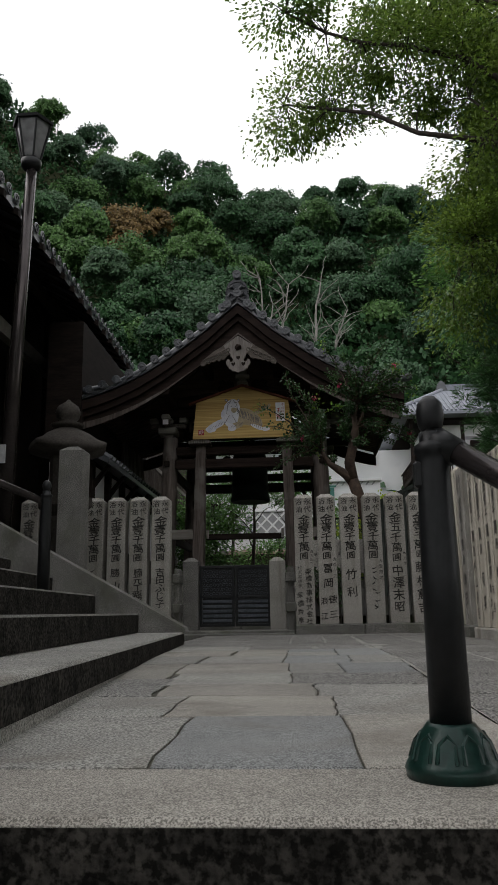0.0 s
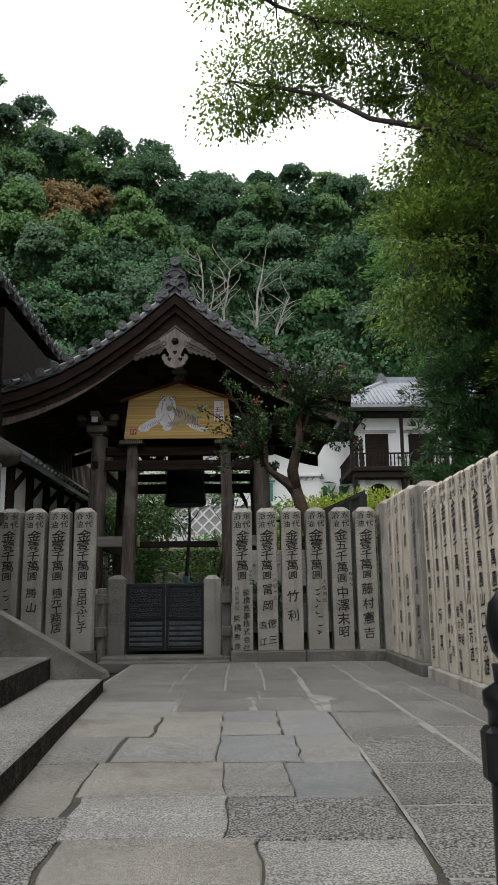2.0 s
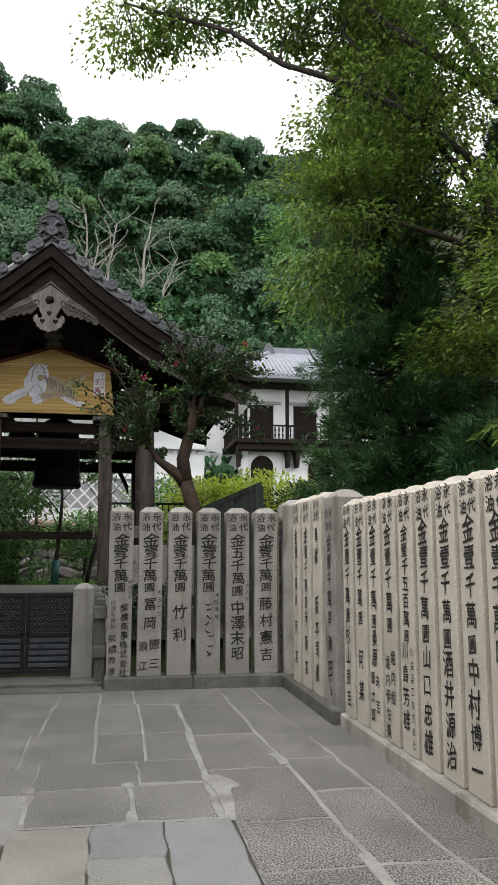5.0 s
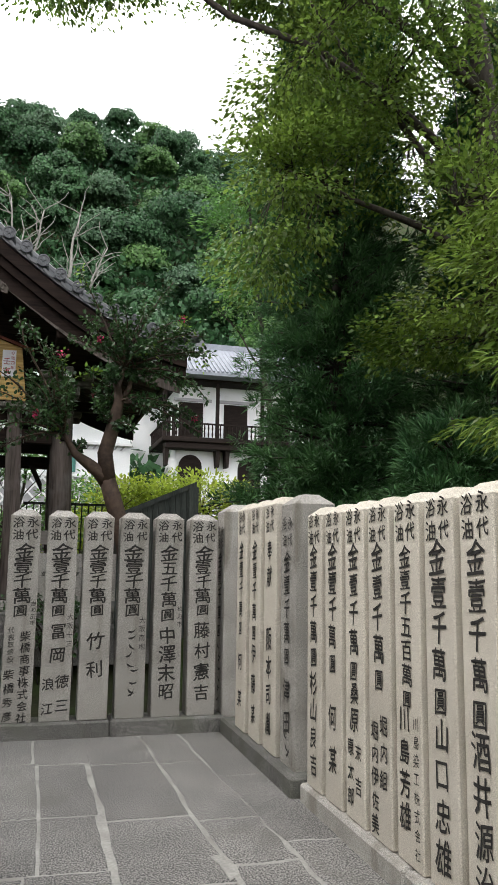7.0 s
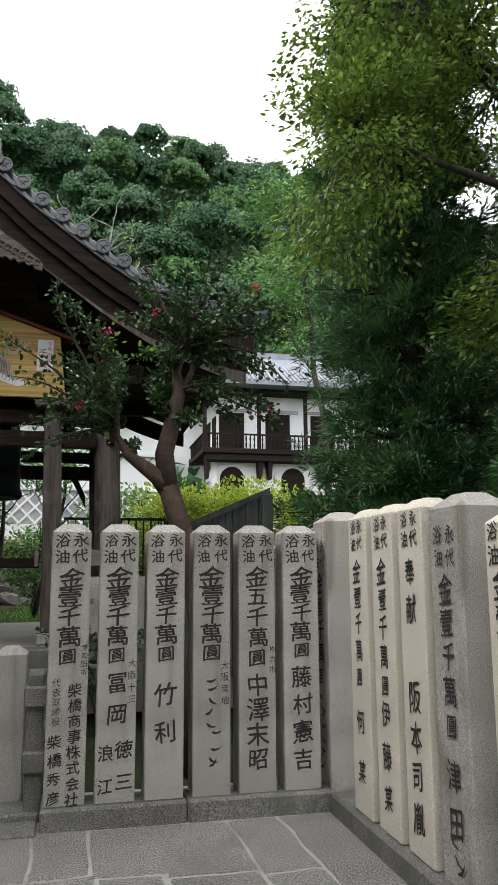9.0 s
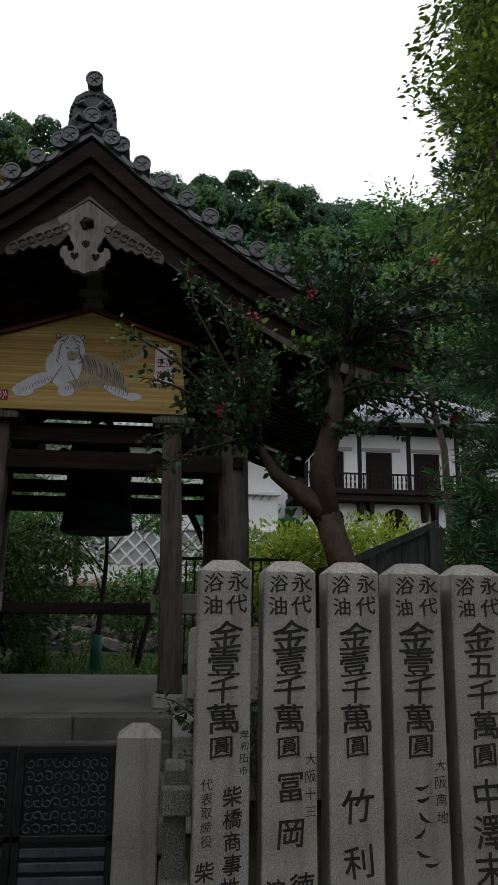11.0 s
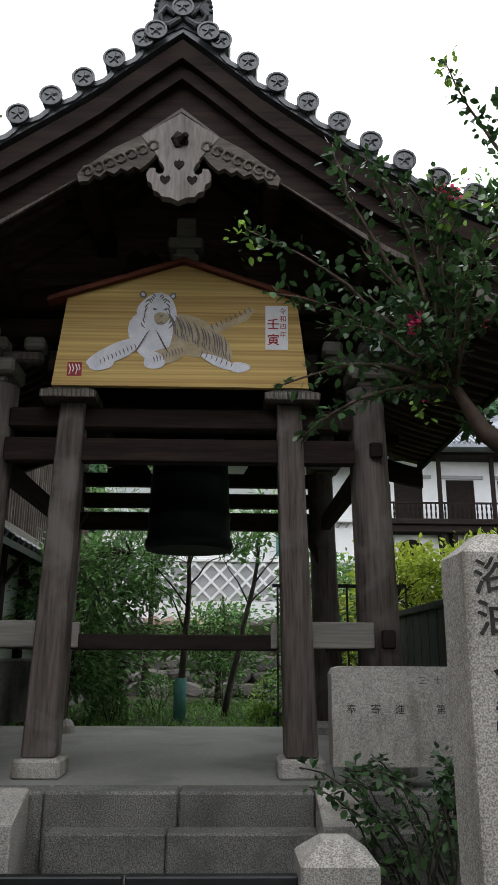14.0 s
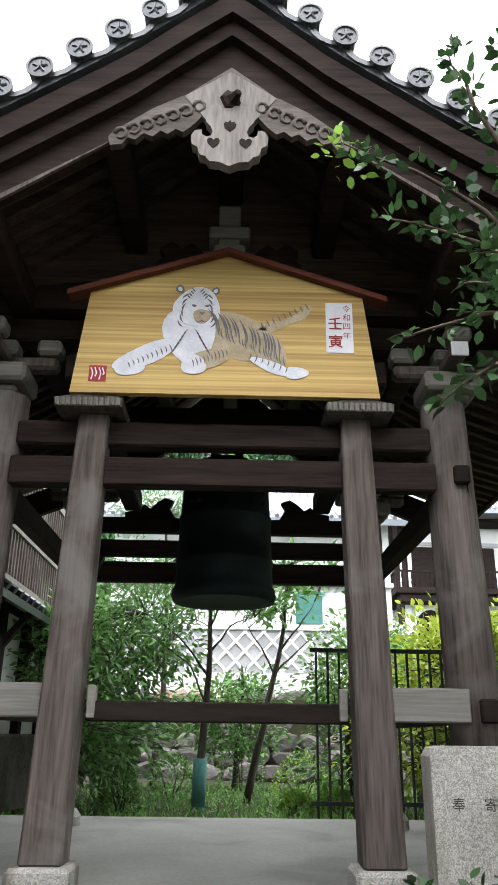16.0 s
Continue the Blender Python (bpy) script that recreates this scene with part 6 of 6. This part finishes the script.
def cedar(x, y, z, h, r, seed, label):
    """A conifer with layered sprays of needles down to the ground."""
    t = thing("cedar", label, "conifer", "conifers beyond the fence", at=(x, y, z))
    bm, sp_ = limb((x, y, z), (x, y, z + h), 0.26, 0.05, seed, 0.03, 8)
    g = np.random.default_rng(seed)
    tips, outs = [], []
    k = 0
    zz = 0.7
    while zz < h - 0.3:
        rr = r * (1 - 0.72 * (zz / h) ** 1.2) * g.uniform(0.75, 1.15)
        for q in range(7):
            a = g.uniform(0, 6.283)
            e = np.array((math.cos(a) * rr, math.sin(a) * rr, g.uniform(-0.25, 0.35)))
            limb((x, y, z + zz), tuple(np.array((x, y, z + zz)) + e), 0.035, 0.008, seed + k, 0.1, 3, bm, 0, 4)
            k += 1
            for s in np.linspace(0.35, 1.04, 10):
                p = np.array((x, y, z + zz)) + e * s + g.normal(size=3) * 0.13
                tips.append(p)
                outs.append(e / rr * 1.1 + np.array((0, 0, 0.25)))
        zz += 0.2
    under(part("trunk", bm, "bark", None, "", True), t)
    tips, outs = np.array(tips), np.array(outs)
    v, f = sprays(tips, 46, 0.17, 0.055, 0.14, 0.0, seed, 0.9, outs)
    under(rawmesh("needles", v, f, "leaf_cedar"), t)


cedar(4.35, 6.2, 0.3, 14.0, 2.1, 501, "tall dark cedar with dense needle sprays")
cedar(7.0, 4.9, 0.0, 11.0, 2.2, 521, "dark cedar behind the side fence")
cedar(3.9, 5.4, 0.4, 3.0, 0.8, 541, "low dark conifer bush beside the fence")
cedar(4.5, 2.6, -0.1, 3.4, 1.3, 551, "low dark conifer bush behind the side fence")

# crape myrtle before the tower
my = thing("crape_myrtle", "crape myrtle with smooth brown trunk and small dark leaves", "tree", at=(0.05, 1.35, -0.1))
bm = tube([(0.16, 1.36, -0.1), (0.13, 1.35, 0.5), (0.17, 1.33, 1.0), (0.09, 1.31, 1.5), (-0.03, 1.3, 1.9), (-0.11, 1.3, 2.15)], [0.115, 0.1, 0.092, 0.092, 0.088, 0.084], 14)
sa = [Vector(p) for p in ((-0.10, 1.3, 2.10), (-0.20, 1.3, 2.23), (-0.30, 1.29, 2.30), (-0.44, 1.3, 2.40), (-0.56, 1.28, 2.60))]
tube(sa, [0.075, 0.068, 0.058, 0.04, 0.02], 10, bm)
sb = [Vector(p) for p in ((-0.11, 1.3, 2.14), (-0.145, 1.31, 2.42), (-0.08, 1.3, 2.68), (-0.03, 1.3, 2.95), (-0.05, 1.3, 3.12), (0.02, 1.3, 3.3))]
tube(sb, [0.085, 0.078, 0.070, 0.055, 0.038, 0.02], 10, bm)
tube([Vector(p) for p in ((-0.04, 1.3, 2.9), (0.07, 1.31, 3.1), (0.12, 1.32, 3.4))], [0.034, 0.026, 0.012], 8, bm)
nodes = sa[2:] + sb[1:]
q = random.Random(8)
ends = []
for i in range(54):
    a = Vector((q.uniform(-1.0, 0.85), 1.3 + q.uniform(-0.55, 0.5), q.uniform(2.55, 3.95)))
    if a.z > 3.7 - 0.5 * abs(a.x) + 0.2 and a.x < 0:
        a.z -= 0.5
    ends.append(a)
ends += [Vector(p) for p in ((-1.46, 1.25, 3.32), (-1.36, 1.2, 2.98), (-1.30, 1.25, 2.58), (-1.22, 1.2, 2.34), (-0.95, 1.1, 3.62), (-1.05, 1.3, 3.82), (-0.48, 1.3, 4.3), (0.5, 1.3, 4.28), (0.62, 1.2, 3.75), (0.85, 1.3, 3.5), (-0.2, 1.3, 4.05), (-1.12, 1.05, 2.75), (0.2, 1.2, 4.0))]
lp_, ld_, fl_ = [], [], []
g = np.random.default_rng(9)
for i, e in enumerate(ends):
    nd = min(nodes, key=lambda p: (p - e).length + 0.4 * abs(p.x - e.x))
    twig, ps = limb(nd, e, 0.016, 0.003, 700 + i, 0.22, 8, None, 0.10, 5)
    under(part("branch", twig, "bark_smooth", None, "", True), my)
    for s in range(150 if e.x > -0.45 else 110):
        k = 0.2 + 0.8 * g.random()
        j = min(7, int(k * 8))
        p = ps[j].lerp(ps[j + 1], k * 8 - j)
        side = g.normal(size=3) * 0.6
        lp_.append(np.array(p) + side * 0.035)
        ld_.append(side + np.array((e - nd).normalized()) * 0.5)
    if i % 6 == 0:
        fl_.append(ps[-1])
under(part("trunk", bm, "bark_smooth", None, "", True), my)
v, f = leaves(np.array(lp_), 0.046, 0.62, 0.2, 10, np.array(ld_), True)
under(rawmesh("crown", v, f, "leaf_myrtle"), my)
tip_p, tip_d = [], []
for i, e in enumerate(ends):
    if i % 9 == 0 or i in (54, 60, 62):
        for s in range(22):
            d = g.normal(size=3) * 0.6
            tip_p.append(np.array(e) + d * np.array((0.07, 0.06, 0.09)) - np.array((0, 0, 0.05)))
            tip_d.append(d)
v, f = leaves(np.array(tip_p), 0.045, 0.62, 0.0, 13, np.array(tip_d), True)
under(rawmesh("young_leaves", v, f, "leaf_bright", None, "bright young leaves at the shoot ends"), my)
for p in fl_[:7]:
    v, f = leaves(np.array(p) + g.normal(size=(30, 3)) * 0.018, 0.024, 0.8, 0, 14)
    under(rawmesh("blossom", v, f, "petal", None, "small pink blossom"), my)

# low shoots over the donation slab
sh = thing("low_shrub", "low leafy shoots spilling over the stone kerb", "shrub", at=(-0.55, 2.3, 0.1))
lp_, ld_ = [], []
for i in range(20):
    e = Vector((q.uniform(-1.25, -0.1), q.uniform(1.95, 2.7), q.uniform(0.5, 1.0)))
    shoot, ps = limb((q.uniform(-0.7, -0.3), 2.25, 0.05), e, 0.008, 0.003, 800 + i, 0.2, 8, None, 0.25, 5)
    under(part("stem", shoot, "bark", None, "", True), sh)
    for s in range(44):
        k = 0.3 + 0.7 * g.random()
        j = min(7, int(k * 8))
        side = g.normal(size=3) * 0.6
        lp_.append(np.array(ps[j].lerp(ps[j + 1], k * 8 - j)) + side * 0.03)
        ld_.append(side)
v, f = leaves(np.array(lp_), 0.055, 0.55, 0.3, 15, np.array(ld_), True)
under(rawmesh("foliage", v, f, "leaf_myrtle"), sh)

# ---- garden behind the tower ----
def garden_tree(base, top, limbs, blobs, leafm, size, aspect, seed, label, n_leaf=40, reach=0.2, r=0.06):
    return tree("garden_tree", label, base, top, r, limbs, cloud_points(blobs, seed), None, leafm, "bark", n_leaf, size, reach, aspect, 0.2, seed, "tree")


garden_tree((-2.15, 9.2, 0.6), (-2.05, 9.3, 3.4), [(0.6, (-2.9, 9.1, 2.9)), (0.7, (-1.5, 9.3, 2.9)), (0.5, (-2.6, 9.5, 2.5)), (0.8, (-1.7, 9.0, 3.5)), (0.9, (-2.5, 9.3, 3.7))], [((-3.0, 9.2, 2.9), (0.75, 0.5, 0.35), 34), ((-2.2, 9.3, 3.4), (0.8, 0.5, 0.25), 26), ((-1.4, 9.3, 3.1), (0.3, 0.3, 0.2), 8)], "leaf_garden", 0.14, 0.16, 901, "small garden pine with crooked branches")
garden_tree((-1.55, 10.6, 0.6), (-1.0, 10.4, 3.6), [(0.7, (-0.6, 10.4, 3.3)), (0.6, (-1.6, 10.4, 3.0)), (0.8, (-1.0, 10.2, 3.9)), (0.6, (-0.5, 10.4, 2.9))], [((-0.8, 10.4, 3.75), (0.5, 0.4, 0.3), 16), ((-1.3, 10.4, 3.3), (0.4, 0.3, 0.25), 8)], "leaf_garden", 0.15, 0.4, 905, "thin garden tree with bare crooked limbs", 22)
garden_tree((-0.3, 9.4, 0.6), (-0.25, 9.4, 2.4), [(0.4, (0.1, 9.3, 2.2)), (0.4, (-0.6, 9.4, 2.2)), (0.5, (-0.1, 9.2, 2.6))], [((-0.25, 9.4, 2.3), (0.6, 0.5, 0.55), 46), ((-0.35, 9.3, 1.4), (0.5, 0.4, 0.5), 20)], "leaf_garden", 0.09, 0.5, 909, "broad-leaved evergreen garden bush", 34)
garden_tree((-3.6, 8.6, 0.6), (-3.5, 8.6, 2.6), [(0.6, (-3.1, 8.5, 2.4)), (0.6, (-4.0, 8.6, 2.3))], [((-3.5, 8.6, 2.3), (0.7, 0.6, 0.7), 60), ((-3.3, 8.8, 1.4), (0.6, 0.5, 0.5), 34)], "leaf_garden", 0.10, 0.4, 913, "leafy garden shrub beside the wing")
garden_tree((-3.0, 12.5, 0.6), (-3.0, 12.5, 5.0), [(0.6, (-3.6, 12.4, 4.2)), (0.7, (-2.5, 12.5, 4.6))], [((-3.1, 12.5, 5.3), (0.75, 0.6, 0.35), 44), ((-3.7, 12.4, 4.2), (0.5, 0.5, 0.3), 24), ((-2.6, 12.4, 4.2), (0.5, 0.4, 0.25), 20)], "leaf_garden", 0.12, 0.15, 917, "clipped garden pine with flat pads", 60)
garden_tree((1.6, 8.6, 0.6), (1.6, 8.6, 2.3), [(0.5, (0.7, 8.4, 2.2)), (0.6, (2.4, 8.6, 2.3))], [((0.9, 8.4, 2.25), (0.95, 0.7, 0.6), 90), ((2.3, 8.5, 2.4), (1.2, 0.8, 0.62), 110)], "leaf_maple", 0.085, 0.55, 921, "low maple with yellow-green leaves", 46)
garden_tree((0.3, 7.9, 0.6), (0.2, 7.9, 1.6), [(0.5, (0.0, 7.8, 1.5))], [((0.15, 7.9, 1.4), (0.5, 0.35, 0.45), 34)], "leaf_maple", 0.08, 0.5, 925, "small yellow-green shrub behind the railing", 40)
garden_tree((-3.1, 10.2, 0.6), (-3.2, 10.2, 3.0), [(0.6, (-3.7, 10.2, 2.8)), (0.6, (-2.6, 10.2, 2.7))], [((-3.1, 10.2, 2.7), (0.85, 0.6, 0.55), 60), ((-3.3, 10.0, 1.7), (0.7, 0.5, 0.6), 44)], "leaf_garden", 0.11, 0.45, 931, "dense evergreen garden tree", 44)
garden_tree((-1.7, 13.2, 0.6), (-1.6, 13.2, 2.6), [(0.6, (-2.2, 13.2, 2.2))], [((-1.7, 13.2, 1.8), (0.9, 0.5, 0.7), 50)], "leaf_garden", 0.11, 0.5, 935, "dark evergreen shrub before the boulder wall", 40)
garden_tree((0.6, 12.2, 0.6), (0.6, 12.2, 3.0), [(0.6, (0.1, 12.2, 2.6))], [((0.5, 12.2, 2.4), (0.8, 0.6, 0.9), 60)], "leaf_garden", 0.11, 0.5, 939, "leafy garden tree behind the railing", 40)
for i, (x, y, r, hgt) in enumerate(((-0.75, 11.2, 0.42, 0.62), (-1.0, 9.0, 0.20, 0.24), (-0.55, 9.0, 0.22, 0.28), (-3.0, 8.6, 0.22, 0.5), (-3.3, 10.4, 0.3, 0.8), (-2.6, 11.0, 0.35, 0.6), (0.1, 11.5, 0.5, 0.7), (-0.1, 8.6, 0.18, 0.22), (-1.6, 12.8, 0.4, 0.9))):
    b = thing("clipped_bush", "round clipped azalea bush in the garden", "bush", "clipped bushes", at=(x, y, 0.6))
    d = g.normal(size=(900, 3))
    d /= np.linalg.norm(d, axis=1)[:, None]
    d[:, 2] = np.abs(d[:, 2])
    v, f = leaves(np.array((x, y, 0.62)) + d * np.array((r, r, hgt)) * g.uniform(0.8, 1.05, (900, 1)), 0.055, 0.55, 0.0, 950 + i, d)
    under(rawmesh("foliage", v, f, ("leaf_garden", "leaf_bright")[i in (0, 1, 2)]), b)
    for k in range(4):
        shoot, _ = limb((x, y, 0.55), (x + g.uniform(-r, r) * 0.7, y, 0.62 + hgt * 0.7), 0.015, 0.006, 960 + k + 9 * i, 0.2, 3, None, 0, 5)
        under(part("stem", shoot, "bark", None), b)
n = 9000
gp_ = np.stack([g.uniform(-4.2, 1.0, n), 7.2 + 6.5 * g.random(n) ** 1.5, np.full(n, 0.62)], 1)
v, f = leaves(gp_, 0.12, 0.14, -0.7, 970)
tagged(rawmesh("grass", v, f, "leaf_grass"), "fresh grass and low weeds in the garden", "grass", kind="stuff")
tagged(part("tree_sleeve", tube([(-2.15, 9.15, 0.55), (-2.14, 9.15, 1.2)], 0.085, 12), "copper_green", None, "", True), "green protective sleeve round a garden trunk", "tree sleeve")


# ---- paving stones ----
paving = thing("paving", "worn grey granite paving of the terrace", "paving", kind="structure")
pj = random.Random(21)


def jit(x, y, k, c=0.0):
    """Wavering joint lines: the long ones bend gently, the cross joints tilt a little."""
    return (x + k * noise.noise((x * 7.3, y * 0.9, 5)), y + 0.5 * k * noise.noise((x * 1.9, y * 5.3 + c, 9)))


def paver(quad, gap, top, material, lift=0.0, wave=0.012):
    """One stone: four wavering sides, drawn in by half the joint, with a worn edge."""
    c = (sum(p[0] for p in quad) / 4, sum(p[1] for p in quad) / 4)
    rim = []
    for i in range(4):
        (ax, ay), (bx, by) = quad[i], quad[(i + 1) % 4]
        for k in range(5):
            x, y = ax + (bx - ax) * k / 5, ay + (by - ay) * k / 5
            rim.append((x + wave * noise.noise((x * 6, y * 6, 2)) * 2, y + wave * noise.noise((x * 6, y * 6, 7)) * 2))
    n = len(rim)

    def ring(inset, dz):
        out = []
        for x, y in rim:
            dx, dy = c[0] - x, c[1] - y
            kx, ky = (inset / max(abs(dx), inset * 1.2), inset / max(abs(dy), inset * 1.2))
            sx = 1.0 if abs(dx) > 0.6 * abs(quad[1][0] - quad[0][0]) / 2 else 0.25
            sy = 1.0 if abs(dy) > 0.6 * abs(quad[2][1] - quad[1][1]) / 2 else 0.25
            out.append((x + dx * kx * sx * 0.9, y + dy * ky * sy * 0.9, floor_z(y) + top + dz))
        return out
    v = ring(gap / 2, -0.05) + ring(gap / 2, -0.0032) + ring(gap / 2 + 0.007, lift * 0.3)
    f = [tuple(range(2 * n, 3 * n))] + [(r * n + i, r * n + (i + 1) % n, r * n + n + (i + 1) % n, r * n + n + i) for r in (0, 1) for i in range(n)]
    return part("paving_stone", (v, f), material, paving)


def line_a(y):
    return 0.09 - 0.025 * y


def line_b(y):
    return 0.42 - 0.034 * y


# newer part near the gate, laid in mortar: (left, right, far, near, joint)
near_gate = [(-2.08, -1.38, 0.10, -0.70, 0.016), (-2.08, -1.40, -0.70, -1.80, 0.02), (-2.08, -1.46, -1.80, -2.68, 0.012), (-2.08, -1.35, -2.68, -3.22, 0.01),
             (-1.38, -1.04, 0.10, -0.75, 0.02), (-1.40, -1.04, -0.75, -1.82, 0.02), (-1.46, -1.03, -1.82, -2.68, 0.02), (-1.35, -0.74, -2.66, -3.17, 0.012), (-1.33, -0.80, -3.17, -3.76, 0.026),
             (-1.04, -0.71, 0.10, -0.75, 0.02), (-1.04, -0.68, -0.75, -1.87, 0.022), (-1.03, -0.68, -1.87, -2.64, 0.02), (-0.74, -0.37, -2.64, -3.12, 0.014), (-0.80, -0.36, -3.15, -3.76, 0.03),
             (-0.71, -0.32, -0.05, -0.80, 0.022), (-0.68, -0.36, -0.80, -1.88, 0.024), (-0.68, -0.38, -1.88, -2.64, 0.02)]
for x0, x1, ya, yb, gap in near_gate:
    q = [jit(x0, yb, 0.04), jit(x1, yb, 0.04), jit(x1, ya, 0.04), jit(x0, ya, 0.04)]
    paver([(max(x, -2.08), y) for x, y in q], gap, 0.0, "paver", pj.uniform(-0.003, 0.003))
# the three columns along the side fence, split by the long pale joints
for rows, lo, hi, gap in (([-0.05, -0.85, -2.0, -2.92, -3.85, -4.45, -5.33, -6.0, -6.7, -7.3, -8.03], lambda y: -0.35 if y > -3.8 else -0.30, line_a, 0.03), ([-0.05, -0.9, -2.1, -2.72, -3.42, -4.45, -5.4, -6.3, -7.2, -8.03], line_a, line_b, 0.036), ([-0.06, -1.3, -2.5, -3.45, -4.45, -5.6, -6.8, -8.03], line_b, lambda y: 0.85, 0.02)):
    for ya, yb in zip(rows, rows[1:]):
        q = [jit(lo(yb), yb, 0.04), jit(hi(yb), yb, 0.04), jit(hi(ya), ya, 0.04), jit(lo(ya), ya, 0.04)]
        q = [(min(x, 0.855), max(min(y, 0.0), -8.032)) for x, y in q]
        paver(q, gap * pj.uniform(0.7, 1.1), 0.0, "paver", pj.uniform(-0.003, 0.003))
# older part towards the steps, closer-set
old = [(-2.08, -1.34, -3.22, -3.97), (-2.12, -1.37, -3.97, -4.62), (-1.36, -1.00, -3.78, -4.66), (-1.00, -0.65, -3.78, -4.20), (-1.00, -0.65, -4.20, -4.62), (-0.65, -0.31, -3.78, -4.68),
       (-2.16, -1.50, -4.62, -5.28), (-1.48, -1.00, -4.66, -5.26), (-1.00, -0.60, -4.64, -5.28), (-0.60, -0.31, -4.68, -5.32),
       (-2.2, -1.55, -5.28, -6.07), (-1.55, -0.95, -5.27, -5.82), (-0.95, -0.68, -5.29, -5.85), (-0.68, -0.31, -5.32, -5.90),
       (-1.51, -0.94, -5.82, -6.32), (-0.94, -0.31, -5.87, -6.37), (-2.25, -1.48, -6.07, -6.72), (-1.47, -0.82, -6.32, -6.72), (-0.82, -0.31, -6.37, -6.74),
       (-2.3, -1.32, -6.72, -7.24), (-1.32, -0.76, -6.72, -7.23), (-0.76, -0.30, -6.74, -7.21), (-2.3, -1.22, -7.24, -8.03), (-1.22, -0.74, -7.23, -8.03), (-0.74, -0.30, -7.21, -8.03)]
rough = {(-0.94, -5.87), (-2.25, -6.07)}
for x0, x1, ya, yb in old:
    q = [jit(x0, yb, 0.03), jit(x1, yb, 0.03), jit(x1, ya, 0.03), jit(x0, ya, 0.03)]
    q = [(x, max(y, -8.032)) for x, y in q]
    paver(q, pj.uniform(0.005, 0.011), 0.0, "paver" if (x0, ya) in rough else pj.choice(("paver_smooth", "paver_blue", "paver_beige", "paver_smooth")), pj.uniform(-0.004, 0.004), 0.014)
# smears of mortar over chipped corners
for pts in ([(-0.42, -2.95), (-0.3, -2.93), (-0.2, -3.05), (-0.13, -3.22), (-0.24, -3.35), (-0.26, -3.6), (-0.28, -3.88), (-0.36, -3.85), (-0.35, -3.4), (-0.39, -3.2)], [(0.08, -2.58), (0.17, -2.56), (0.21, -2.85), (0.13, -2.92)], [(-0.86, -3.13), (-0.78, -3.08), (-0.74, -3.2), (-0.84, -3.22)], [(-1.40, -3.12), (-1.30, -3.10), (-1.30, -3.24), (-1.38, -3.26)], [(-0.84, -3.62), (-0.76, -3.60), (-0.74, -3.80), (-0.83, -3.82)], [(0.13, -4.3), (0.19, -4.28), (0.22, -4.5), (0.2, -4.75), (0.15, -4.7)]):
    n = len(pts)
    rim = [(pts[i][0] * (1 - k) + pts[(i + 1) % n][0] * k, pts[i][1] * (1 - k) + pts[(i + 1) % n][1] * k) for i in range(n) for k in (0, 0.33, 0.67)]
    rim = [(x + 0.03 * noise.noise((x * 14, y * 14, 1)), y + 0.04 * noise.noise((x * 14, y * 14, 4))) for x, y in rim]
    c = (sum(p[0] for p in rim) / len(rim), sum(p[1] for p in rim) / len(rim))
    rim = [(c[0] + (x - c[0]) * 0.72, c[1] + (y - c[1]) * 0.85) for x, y in rim]
    top = [(c[0] + (x - c[0]) * 0.93, c[1] + (y - c[1]) * 0.93, 0.0035) for x, y in rim]
    low = [(x, y, -0.004) for x, y in rim]
    m = len(rim)
    part("mortar_patch", (top + low, [tuple(range(m))[::-1]] + [(i, (i + 1) % m, m + (i + 1) % m, m + i) for i in range(m)]), "mortar", paving, "pale smear of mortar")
tagged(part("side_strip", box(0.82, 1.7, -7.72, -7.1, -0.14, -0.055), "concrete"), "concrete strip beside the paving", "concrete strip", kind="structure")
